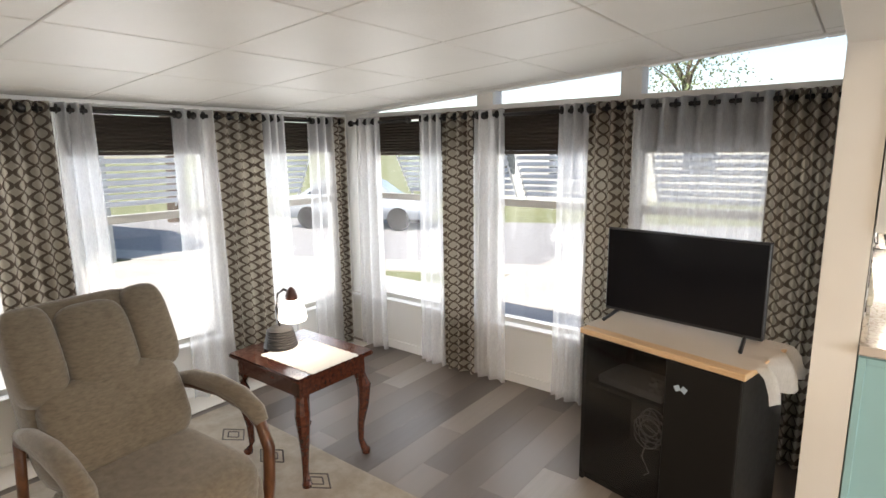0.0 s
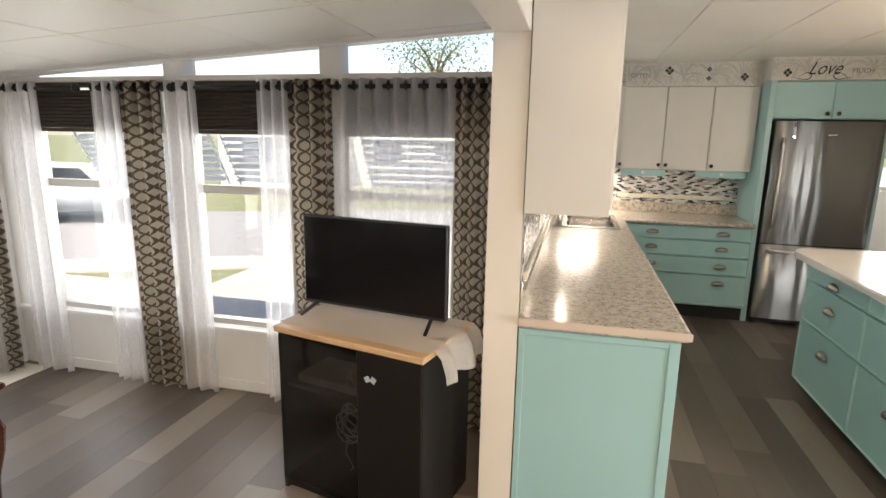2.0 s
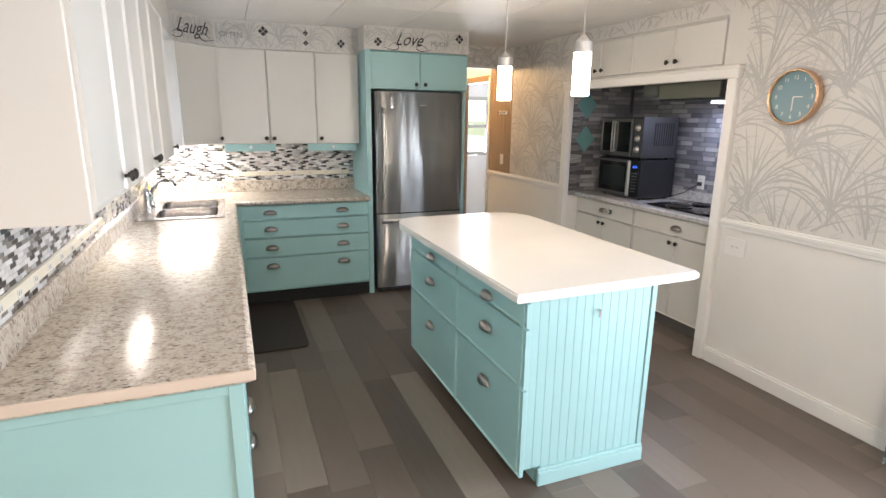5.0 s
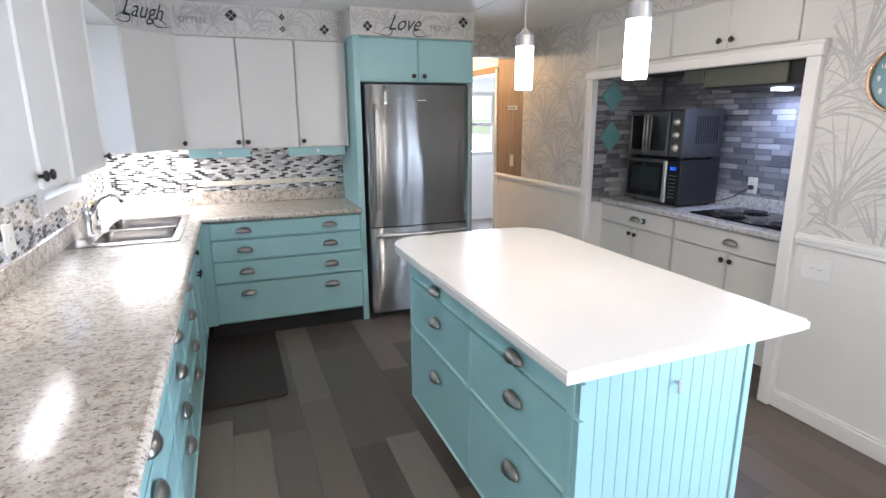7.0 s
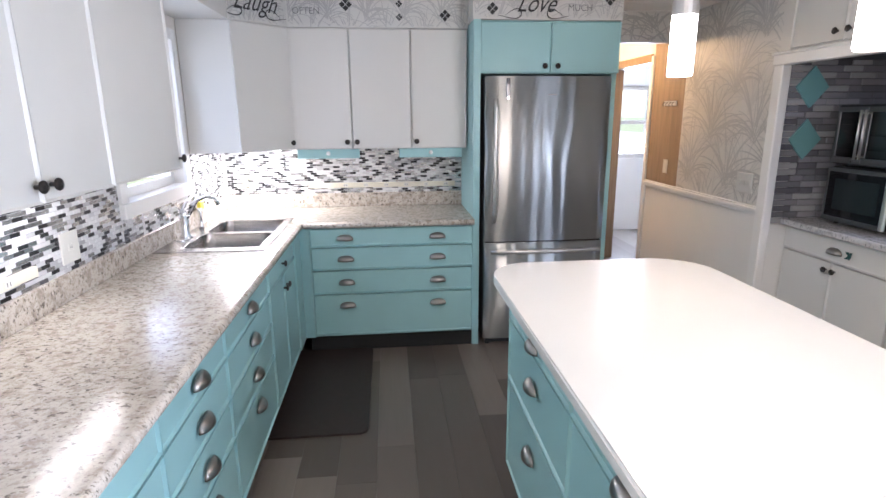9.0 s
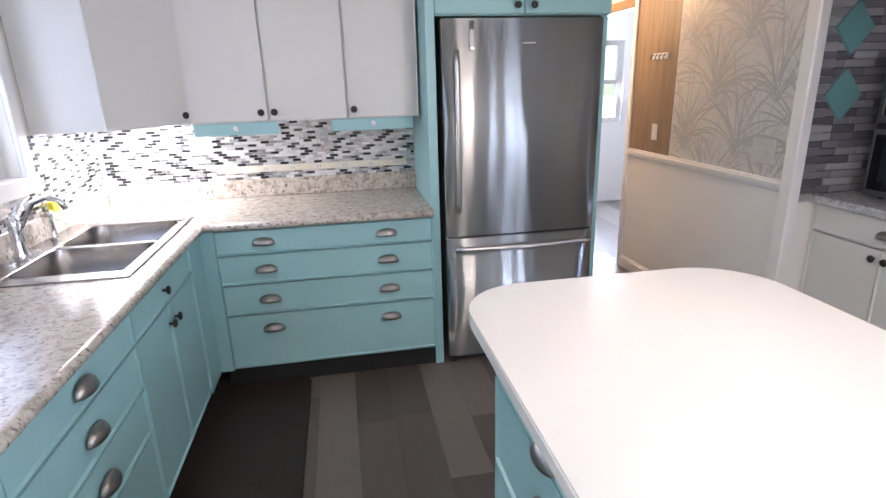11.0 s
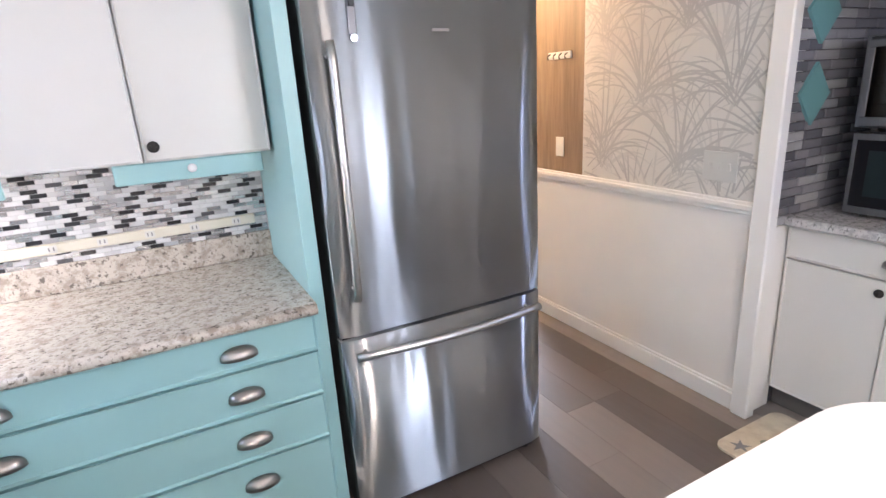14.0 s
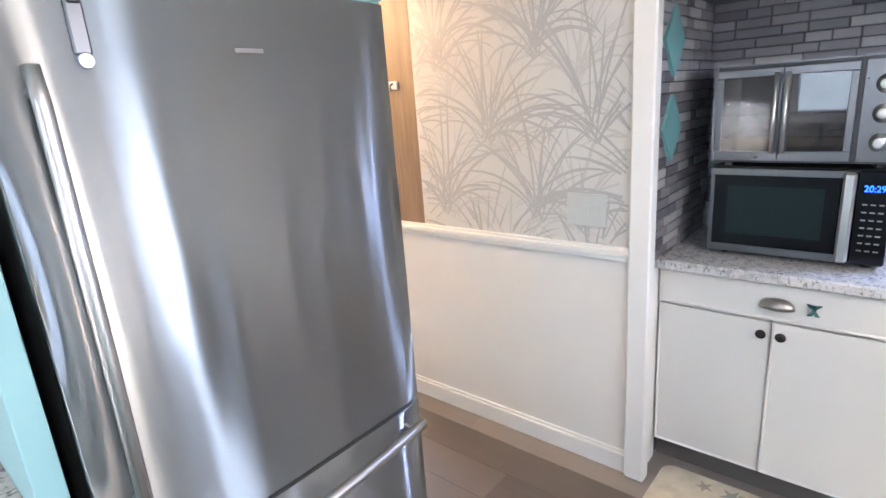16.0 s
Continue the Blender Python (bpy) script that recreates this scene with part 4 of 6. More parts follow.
bmesh.ops.bevel(bm, geom=[e for e in bm.edges if abs(e.verts[0].co.z - e.verts[1].co.z) < 1e-5], offset=0.008, segments=3, affect="EDGES")
part("slab", bm, M["island_top"], top)

# pendants
def pendant(x, y):
    p = thing("pendant_light", (x, y, 1.56), "cylindrical white glass pendant lamp on a thin stem", "lamp", "pendants over the island")
    part("canopy", lathe(bmesh.new(), ((0.066, 2.322), (0.066, 2.34), (0.05, 2.344)), Matrix.Translation((x, y, 0)), 24), M["nickel"], p, smooth=False)
    part("stem", tube(bmesh.new(), [(x, y, 1.98), (x, y, 2.325)], 0.0035, 8), M["nickel"], p)
    part("cap", lathe(bmesh.new(), ((0.044, 1.905), (0.044, 1.955), (0.03, 1.962), (0.010, 1.985)), Matrix.Translation((x, y, 0)), 20), M["nickel"], p)
    ob = part("glass", lathe(bmesh.new(), ((0.039, 1.706), (0.042, 1.711), (0.042, 1.905)), Matrix.Translation((x, y, 0)), 24), M["diffuser"], p, "glowing white glass cylinder")
    ob.visible_shadow = False
    return p


pendant(2.43, 2.945)
pendant(2.425, 3.73)

# cooking alcove
alc = thing("alcove_base_cabinet", (4.2, 4.66, 0), "white base cabinet with drawer and two doors in the alcove", "cabinet", "alcove cabinets")
alc2 = thing("alcove_base_cabinet", (4.2, 3.8, 0), "white base cabinet with drawer and two doors under the cooktop", "cabinet", "alcove cabinets")
AX = 3.912
for c, ya, yb in ((alc, 4.18, 4.988), (alc2, 3.256, 4.179)):
    part("carcass", boxes((AX + 0.02, 4.49, ya, yb, 0.1, 0.888), (AX + 0.06, 4.49, ya, yb, 0.0, 0.1)), M["white_cabinet"], c)
    part("toe_kick", boxes((AX + 0.053, AX + 0.059, ya + 0.002, yb - 0.002, 0.002, 0.098)), M["toe_grey"], c)
    w = yb - ya
    drawer(c, w - 0.02, 0.135, turned(AX, yb - 0.01, 0.745, -90), ((w / 2, 0.06),), M["white_cabinet"], stile=0.02)
    for k in (0, 1):
        drawer(c, w / 2 - 0.012, 0.625, turned(AX, yb - 0.01 - k * (w / 2 - 0.008), 0.112, -90), ((w / 2 - 0.04 if k == 0 else 0.03, 0.58),), M["white_cabinet"], "door", 0.05, "knob")
aw = thing("alcove_worktop", (4.2, 4.2, 0.89), "grey granite-look worktop with curb in the alcove", "worktop")
part("slab", boxes((3.872, 4.495, 3.256, 4.988, 0.89, 0.928), bevel=0.006), M["granite_grey"], aw)
part("curb", boxes((4.475, 4.495, 3.256, 4.988, 0.9285, 1.02), bevel=0.003), M["granite_grey"], aw)
hook = thing("whale_tail_hook", (AX - 0.012, 4.465, 0.80), "small green metal tail-shaped hook on the drawer", "ornament")
bm = bmesh.new()
for s in (-1, 1):
    tube(bm, [(AX - 0.012, 4.465, 0.812), (AX - 0.014, 4.465 + s * 0.010, 0.825), (AX - 0.014, 4.465 + s * 0.022, 0.83)], 0.004, 6, radii=[0.003, 0.007, 0.002])
    tube(bm, [(AX - 0.012, 4.465, 0.812), (AX - 0.018, 4.465 + s * 0.008, 0.795), (AX - 0.02, 4.465 + s * 0.018, 0.792)], 0.004, 6, radii=[0.003, 0.006, 0.002])
box(bm, AX - 0.014, AX - 0.0005, 4.459, 4.471, 0.796, 0.826, 0.002)
part("tail", bm, plain("verdigris", (0.03, 0.10, 0.10), 0.4, 0.5), hook)
# cabinets over the alcove
for ya, yb in ((4.192, 4.963), (3.334, 4.19)):
    c = thing("wall_cabinet", (3.9, (ya + yb) / 2, 1.94), "white two-door cabinet set in the wall over the alcove", "cabinet", "cabinets over the alcove")
    part("carcass", boxes((3.775, 4.2, ya, yb, 1.938, 2.235)), M["white_cabinet"], c)
    w = yb - ya
    for k in (0, 1):
        drawer(c, w / 2 - 0.004, 0.275, turned(3.756, yb - 0.002 - k * (w / 2 - 0.001), 1.945, -90), ((w / 2 - 0.045 if k == 0 else 0.04, 0.05),), M["white_cabinet"], "door", 0.035, "knob")
# hood
hood = thing("range_hood", (4.3, 3.69, 1.71), "dark range hood with a pale front panel under the alcove top", "hood")
part("canopy", boxes((4.02, 4.49, 3.26, 4.14, 1.745, 1.88), bevel=0.004), M["dark_hood"], hood)
part("front_panel", boxes((3.998, 4.018, 3.55, 4.13, 1.76, 1.87), bevel=0.003), plain("hood_panel", (0.20, 0.20, 0.16), 0.35, 0.3), hood, "pale metal panel")
part("visor", boxes((4.0, 4.45, 4.142, 4.31, 1.785, 1.875), bevel=0.004), plain("hood_visor", (0.16, 0.17, 0.15), 0.3, 0.4), hood)

part("lamp_lens", boxes((4.20, 4.32, 3.74, 3.80, 1.727, 1.744), bevel=0.003), M["hood_glow"], hood, "lit cool-white lamp lens")

# toaster oven over microwave, seen slightly turned
def appliance(name, label, w, d, h, m):
    t = new(name)
    t.empty_display_size = 0.1
    t.matrix_basis = m
    return tagged(t, label, name.replace("_", " "))


def sub(name, bm, mat, parent, label="", smooth=False):
    ob = new(name, finish(bm, name, mat, smooth))
    ob.parent = parent
    if label:
        ob["label"] = label
    return ob


mw = appliance("microwave_oven", "black microwave with a steel-trimmed door and blue clock", 0.54, 0.40, 0.30, pose(4.03, 4.845, 0.93, 0, 0, -90))
mw.scale = (1, 1, 1.13)
sub("shell", boxes((0, 0.54, 0.02, 0.39, 0.012, 0.30), bevel=0.006), M["black"], mw)
door = sub("door", boxes((0.004, 0.405, 0, 0.02, 0.02, 0.296), bevel=0.004), M["gloss_black"], mw)
sub("door_trim", boxes((0.0, 0.41, -0.004, 0.0, 0.275, 0.296), (0.0, 0.41, -0.004, 0.0, 0.018, 0.042), (0, 0.014, -0.004, 0, 0.042, 0.275), bevel=0.001), M["dark_steel"], door, "brushed steel band")
sub("window", boxes((0.06, 0.36, -0.001, 0.001, 0.08, 0.24)), plain("oven_window", (0.014, 0.02, 0.022), 0.12, spec=0.3), door)
sub("handle", boxes((0.405, 0.442, -0.022, 0.0, 0.02, 0.294), bevel=0.008), M["nickel"], door)
panel = sub("control_panel", boxes((0.444, 0.538, -0.003, 0.02, 0.02, 0.296), bevel=0.003), M["gloss_black"], mw)
sub("clock_display", boxes((0.458, 0.525, -0.0042, -0.003, 0.232, 0.262)), M["gloss_black"], panel, "dark clock window")
words("20:29", 0.026, pose(0.4915, -0.0048, 0.238, 90, 0, 0), M["blue_led"], panel)
for i in range(3):
    for j in range(7):
        sub("key", boxes((0.463 + i * 0.022, 0.477 + i * 0.022, -0.0038, -0.003, 0.06 + j * 0.023, 0.064 + j * 0.023)), M["grey_ink"], panel)
for fx, fy in ((0.05, 0.06), (0.49, 0.06), (0.05, 0.35), (0.49, 0.35)):
    sub("foot", lathe(bmesh.new(), ((0.014, 0.0), (0.014, 0.013)), Matrix.Translation((fx, fy, -0.001)), 10), M["black"], mw)

to = appliance("toaster_oven", "stainless french-door toaster oven on top of the microwave", 0.55, 0.38, 0.31, pose(4.04, 4.855, 1.271, 0, 0, -90))
to.scale = (1, 1, 1.13)
for nm, row in (("side", (0, 0.012, 0, 0.37, 0.014, 0.31)), ("side", (0.538, 0.55, 0, 0.37, 0.014, 0.31)), ("top", (0.012, 0.538, 0, 0.37, 0.298, 0.31)), ("bottom", (0.012, 0.538, 0, 0.37, 0.014, 0.028)), ("back", (0.012, 0.538, 0.358, 0.37, 0.028, 0.298)), ("divider", (0.425, 0.437, 0.0, 0.358, 0.028, 0.298))):
    sub(nm, boxes(row), M["dark_steel"] if nm == "side" else M["black"], to)
bm = bmesh.new()
for k in range(9):
    box(bm, 0.55, 0.553, 0.12 + k * 0.024, 0.128 + k * 0.024, 0.10, 0.27)
sub("vent_slots", bm, M["black"], to)
for k in (0, 1):
    x0 = 0.012 + k * 0.207
    d = sub("door", boxes((x0, x0 + 0.205, -0.012, -0.001, 0.02, 0.05), (x0, x0 + 0.205, -0.012, -0.001, 0.275, 0.30), (x0, x0 + 0.022, -0.012, -0.001, 0.05, 0.275), (x0 + 0.183, x0 + 0.205, -0.012, -0.001, 0.05, 0.275), bevel=0.002), M["dark_steel"], to)
    sub("pane", boxes((x0 + 0.02, x0 + 0.185, -0.008, -0.005, 0.048, 0.277)), M["smoked"], d)
    hx = x0 + (0.19 if k == 0 else 0.015)
    sub("handle", tube(tube(tube(bmesh.new(), [(hx, -0.04, 0.045), (hx, -0.04, 0.285)], 0.007, 8), [(hx, -0.04, 0.06), (hx, -0.01, 0.06)], 0.005, 6), [(hx, -0.04, 0.27), (hx, -0.01, 0.27)], 0.005, 6), M["nickel"], d, "", True)
bm = bmesh.new()
for z in (0.09, 0.16):
    for k in range(7):
        tube(bm, [(0.03 + k * 0.062, 0.02, z), (0.03 + k * 0.062, 0.34, z)], 0.0013, 5)
    tube(bm, [(0.014, 0.03, z), (0.42, 0.03, z)], 0.0025, 5)
sub("rack", bm, M["chrome"], to)
sub("crumb_tray", boxes((0.014, 0.42, 0.02, 0.355, 0.03, 0.036)), M["steel_dull"], to)
for k in range(3):
    sub("dial", lathe(bmesh.new(), ((0.026, 0), (0.026, 0.006), (0.018, 0.008), (0.017, 0.026), (0.012, 0.028)), Matrix.Translation((0.492, -0.001, 0.075 + k * 0.08)) @ Matrix.Rotation(radians(90), 4, "X"), 16), M["nickel"], to, "", True)
sub("control_face", boxes((0.438, 0.5375, -0.003, 0.002, 0.02, 0.30)), M["dark_steel"], to)
sub("top_skin", boxes((-0.001, 0.551, -0.001, 0.371, 0.3102, 0.314)), M["dark_steel"], to)
for fx, fy in ((0.05, 0.05), (0.5, 0.05), (0.05, 0.32), (0.5, 0.32)):
    sub("foot", lathe(bmesh.new(), ((0.016, 0.0), (0.016, 0.015)), Matrix.Translation((fx, fy, -0.001)), 10), M["black"], to)

# cooktop
ck = thing("cooktop", (4.2, 3.61, 0.928), "black glass electric cooktop with coil elements", "cooktop")
part("plate", boxes((3.97, 4.44, 3.31, 4.11, 0.929, 0.94), bevel=0.003), M["gloss_black"], ck)
for cx, cy, r in ((4.08, 3.51, 0.075), (4.32, 3.51, 0.095), (4.08, 3.89, 0.095), (4.32, 3.89, 0.075)):
    bm = bmesh.new()
    pts = [(cx + r * (0.25 + 0.75 * k / 60) * math.cos(k * 0.42), cy + r * (0.25 + 0.75 * k / 60) * math.sin(k * 0.42), 0.949) for k in range(61)]
    tube(bm, pts, 0.0045, 6)
    part("coil", bm, M["black"], ck)
    part("drip_ring", lathe(bmesh.new(), ((r + 0.014, 0.9405), (r + 0.016, 0.944), (r + 0.006, 0.943)), Matrix.Translation((cx, cy, 0)), 24), M["chrome"], ck)

# teal diamonds on the brick
for z in (1.73, 1.42):
    dmd = thing("diamond_plaque", (3.945, 4.973, z - 0.122), "flat teal diamond plaque on the brick wall", "plaque", "teal diamonds")
    bm = bmesh.new()
    v = [bm.verts.new((3.945 + a, y, z + b)) for y in (4.967, 4.981) for a, b in ((0, -0.122), (0.105, 0), (0, 0.122), (-0.105, 0))]
    bm.faces.new(v[:4]), bm.faces.new(v[4:][::-1])
    for k in range(4):
        bm.faces.new((v[k], v[4 + k], v[4 + (k + 1) % 4], v[(k + 1) % 4]))
    bmesh.ops.recalc_face_normals(bm, faces=bm.faces[:])
    part("plate", bm, painted("plaque_teal", (0.16, 0.36, 0.38), 0.5), dmd)


# switches and sockets
def plate(name, label, m, w, h, mat, toggles=0, sockets=0):
    t = new(name)
    t.empty_display_size = 0.05
    t.matrix_basis = m
    tagged(t, label, "switch" if toggles else "outlet")
    sub("cover", boxes((-w / 2, w / 2, -0.006, 0, -h / 2, h / 2), bevel=0.002), mat, t)
    for k in range(toggles):
        x = (k - (toggles - 1) / 2) * 0.046
        sub("rocker", boxes((x - 0.008, x + 0.008, -0.010, -0.005, -0.016, 0.016), bevel=0.002), mat, t)
    for k in range(sockets):
        p = (k - (sockets - 1) / 2) * 0.04
        horizontal = w > h
        cx, cz = (p, 0) if horizontal else (0, p)
        s = sub("socket", boxes((cx - 0.016, cx + 0.016, -0.008, -0.005, cz - 0.014, cz + 0.014), bevel=0.002), mat, t)
        sub("slots", boxes((cx - 0.007, cx - 0.005, -0.0086, -0.0078, cz - 0.004, cz + 0.006), (cx + 0.005, cx + 0.007, -0.0086, -0.0078, cz - 0.004, cz + 0.006)), M["black"], s)
    return t


plate("light_switch", "pale silver double switch plate on the wallpaper", pose(3.765, 5.222, 1.128, 0, 0, -90), 0.165, 0.13, M["silver_plate"], 3)
plate("light_switch", "ivory switch on the wood panelling", pose(3.764, 6.29, 1.143, 0, 0, -90), 0.07, 0.115, M["plate"], 1)
plate("wall_outlet", "white outlet below the chair rail", pose(3.769, 3.068, 0.82, 0, 0, -90), 0.15, 0.115, M["white_trim"], 0, 2)
plate("wall_outlet", "outlet with an orange printed cover low on the wall", pose(3.769, 2.05, 0.30, 0, 0, -90), 0.075, 0.12, M["orange_plate"], 0, 2)
plate("wall_outlet", "white outlet on the grey brick", pose(4.486, 4.065, 1.098, 0, 0, -90), 0.075, 0.115, M["plate"], 0, 2)
plate("wall_outlet", "white outlet on the mosaic backsplash", pose(0.196, 3.917, 1.11, 0, 0, 90), 0.115, 0.115, M["plate"], 0, 1)
cord = thing("power_cord", (4.46, 4.065, 0.93), "black appliance cord plugged into the brick wall outlet", "cord")
part("plug", boxes((4.455, 4.479, 4.045, 4.085, 1.07, 1.10), bevel=0.006), M["black"], cord)
part("lead", tube(bmesh.new(), [(4.46, 4.065, 1.08), (4.43, 4.09, 1.06), (4.41, 4.15, 1.01), (4.40, 4.22, 0.98), (4.42, 4.32, 0.95), (4.44, 4.38, 0.94)], 0.004, 6), M["black"], cord)
strip = thing("outlet_strip", (1.3, 5.9, 1.06), "long cream multi-outlet strip on the backsplash", "outlet strip")
part("channel", boxes((0.80, 1.89, 5.893, 5.911, 1.060, 1.097), bevel=0.003), M["power_strip"], strip)
for k in range(7):
    x = 0.92 + k * 0.15
    part("socket", boxes((x - 0.016, x + 0.016, 5.891, 5.893, 1.066, 1.091)), M["plate"], strip)
    part("slots", boxes((x - 0.009, x - 0.005, 5.8903, 5.891, 1.072, 1.085), (x + 0.005, x + 0.009, 5.8903, 5.891, 1.072, 1.085)), M["grey_ink"], strip)

strip = thing("outlet_strip", (0.2, 2.9, 1.06), "long cream multi-outlet strip along the side backsplash", "outlet strip")
part("channel", boxes((0.194, 0.212, 2.145, 3.70, 1.060, 1.097), bevel=0.003), M["power_strip"], strip)
for k in range(9):
    y = 2.35 + k * 0.15
    part("socket", boxes((0.212, 0.214, y - 0.016, y + 0.016, 1.066, 1.091)), M["plate"], strip)
    part("slots", boxes((0.214, 0.2147, y - 0.009, y - 0.005, 1.072, 1.085), (0.214, 0.2147, y + 0.005, y + 0.009, 1.072, 1.085)), M["grey_ink"], strip)

# clock
ck = new("wall_clock")
ck.matrix_basis = pose(3.764, 2.815, 1.73, 0, 0, -90)
tagged(ck, "round teal-faced wall clock with a rose-gold rim and pale numerals", "clock")
ry = Matrix.Rotation(radians(90), 4, "X")
sub("rim", lathe(lathe(bmesh.new(), ((0.150, 0.0), (0.152, 0.03), (0.146, 0.045), (0.138, 0.045), (0.136, 0.022)), ry, 40, False), ((0.15, 0.0), (0.15, 0.001)), ry, 40), M["brass"], ck, "rose-gold rim", True)
face = sub("face", lathe(bmesh.new(), ((0.1355, 0.022), (0.1355, 0.0245)), ry, 40), M["clock_face"], ck, "dark teal dial")
for k in range(1, 13):
    a = radians(90 - 30 * k)
    cu = bpy.data.curves.new("numeral", "FONT")
    cu.body, cu.size, cu.align_x, cu.align_y = str(k), 0.032, "CENTER", "CENTER"
    cu.materials.append(M["white_ink"])
    ob = new("numeral", cu)
    ob.parent = face
    ob.matrix_local = pose(0.105 * math.cos(a), -0.0256, 0.105 * math.sin(a), 90, 0, 0)
sub("clock_hand", boxes((-0.003, 0.003, -0.028, -0.026, -0.075, 0.0)), M["white_ink"], ck)
sub("clock_hand", boxes((0.0, 0.055, -0.030, -0.0285, -0.002, 0.003)), M["white_ink"], ck)

# hooks rail in the hall
hk = thing("key_hook_rail", (3.76, 6.29, 1.645), "small white rail with four key hooks", "hooks")
part("rail", boxes((3.752, 3.764, 6.195, 6.39, 1.645, 1.685), bevel=0.002), M["white_trim"], hk)
for k in range(4):
    y = 6.22 + k * 0.05
    part("hook", tube(bmesh.new(), [(3.752, y, 1.675), (3.735, y, 1.665), (3.732, y, 1.653), (3.738, y, 1.646)], 0.004, 6), M["dark_bronze"], hk)

# mats
mat = thing("kitchen_mat", (1.0, 4.9, 0), "dark brown rubber mat before the sink", "mat")
bm = prism(bmesh.new(), rounded(0.70, 1.25, 4.30, 5.345, (0.05,) * 4, 5), 0.001, 0.014)
part("pad", bm, M["kitchen_mat"], mat)
mat = thing("shell_mat", (3.68, 4.6, 0), "sand-coloured mat printed with seashells", "mat")
bm = prism(bmesh.new(), rounded(3.455, 3.90, 4.05, 4.925, (0.05,) * 4, 5), 0.001, 0.012)
part("pad", bm, M["shell_mat"], mat)
rnd = random.Random(5)
for k in range(16):
    cx, cy, a, s = rnd.uniform(3.51, 3.85), 4.1 + k * 0.05, rnd.uniform(0, 6.28), rnd.uniform(0.03, 0.055)
    bm = bmesh.new()
    if k % 2:
        pts = [(cx + (s if q % 2 == 0 else s * 0.35) * math.cos(a + q * math.pi / 5), cy + (s if q % 2 == 0 else s * 0.35) * math.sin(a + q * math.pi / 5)) for q in range(10)]
    else:
        pts = [(cx + s * (0.75 + 0.25 * math.cos(3 * q * math.tau / 18)) * math.cos(a + q * math.tau / 18), cy + 0.8 * s * math.sin(a + q * math.tau / 18)) for q in range(18)]
    prism(bm, pts, 0.0122, 0.0128)
    bmesh.ops.recalc_face_normals(bm, faces=bm.faces[:])
    part("shell_print", bm, (M["grey_ink"], plain("shell_tan", (0.36, 0.31, 0.24), 0.9), plain("shell_green", (0.26, 0.28, 0.23), 0.9))[k % 3], mat)

# sink window: frame, sash, outer light
sw = tagged(part("window_sink", boxes((0.10, 0.13, 4.42, 4.47, 1.2, 2.0), (0.10, 0.13, 5.12, 5.17, 1.2, 2.0), (0.10, 0.13, 4.47, 5.12, 1.2, 1.25), (0.10, 0.13, 4.47, 5.12, 1.95, 2.0), (0.10, 0.13, 4.47, 5.12, 1.58, 1.61), bevel=0.002), M["white_trim"]), "white-framed window over the sink", "window", kind="structure")
part("window_sill", boxes((0.13, 0.215, 4.35, 5.24, 1.13, 1.199), (0.185, 0.205, 4.35, 4.42, 1.199, 2.06), (0.185, 0.205, 5.17, 5.24, 1.199, 2.06), (0.185, 0.205, 4.42, 5.17, 2.0, 2.06), bevel=0.003), M["white_trim"], sw)
gl = part("pane", boxes((0.112, 0.116, 4.47, 5.12, 1.25, 1.95)), M["glass"], sw)
gl.visible_shadow = False
lamp = thing("clip_spotlight", (0.42, 4.33, 2.0), "small chrome spotlight beside the wall cabinet", "lamp")
part("head", lathe(bmesh.new(), ((0.018, 0), (0.026, 0.03), (0.034, 0.06), (0.03, 0.062)), pose(0.40, 4.30, 2.02, 60, 0, 0), 14), M["chrome"], lamp, smooth=True)
part("bracket", boxes((0.39, 0.42, 4.272, 4.30, 2.0, 2.05), bevel=0.003), M["chrome"], lamp)
# teal drape at the dining window
dr = thing("drape", (3.7, 1.85, 0), "teal and white scroll-print drape beside the dining window", "curtain")
bm = bmesh.new()
rows = []
for j in range(2):
    rows.append([bm.verts.new((3.66 + 0.05 * math.sin(k * 0.9), 1.60 + 0.0095 * k, (0.01, 2.1)[j])) for k in range(41)])
for k in range(40):
    bm.faces.new((rows[0][k], rows[0][k + 1], rows[1][k + 1], rows[1][k]))
bmesh.ops.solidify(bm, geom=bm.faces[:], thickness=0.004)
part("cloth", bm, M["teal_drape"], dr, smooth=True)
part("rod", tube(bmesh.new(), [(3.68, -0.2, 2.11), (3.68, 2.0, 2.11)], 0.011, 10), M["rod"], dr)
# window inferred out of view; full height and wide bars added for steel reflections
dw = tagged(part("window_dining", boxes((3.81, 3.84, -0.3, -0.24, 0.06, 2.14), (3.81, 3.84, 1.54, 1.6, 0.06, 2.14), (3.81, 3.84, -0.24, 1.54, 0.06, 0.12), (3.81, 3.84, -0.24, 1.54, 2.08, 2.14), (3.81, 3.84, 0.40, 0.52, 0.12, 2.08), (3.81, 3.84, 1.02, 1.14, 0.12, 2.08)), M["white_trim"]), "unseen white-framed dining glazing, shaped to streak the refrigerator's reflection", "window", kind="structure")
part("pane", boxes((3.822, 3.826, -0.24, 1.54, 0.56, 1.99)), M["glass"], dw).visible_shadow = False
pw = tagged(part("window_porch", boxes((4.35, 4.42, 9.02, 9.08, 1.0, 1.95), (4.88, 4.95, 9.02, 9.08, 1.0, 1.95), (4.42, 4.88, 9.02, 9.08, 1.0, 1.06), (4.42, 4.88, 9.02, 9.08, 1.89, 1.95), (4.42, 4.88, 9.02, 9.08, 1.45, 1.50)), M["alu"]), "white window in the room beyond the hall", "window", kind="structure")
for z in (0.25, 1.05, 1.85):
    part("hinge", tube(bmesh.new(), [(3.757, 7.575, z), (3.757, 7.575, z + 0.09)], 0.008, 8), M["brass"], bpy.data.objects["door_jamb"])
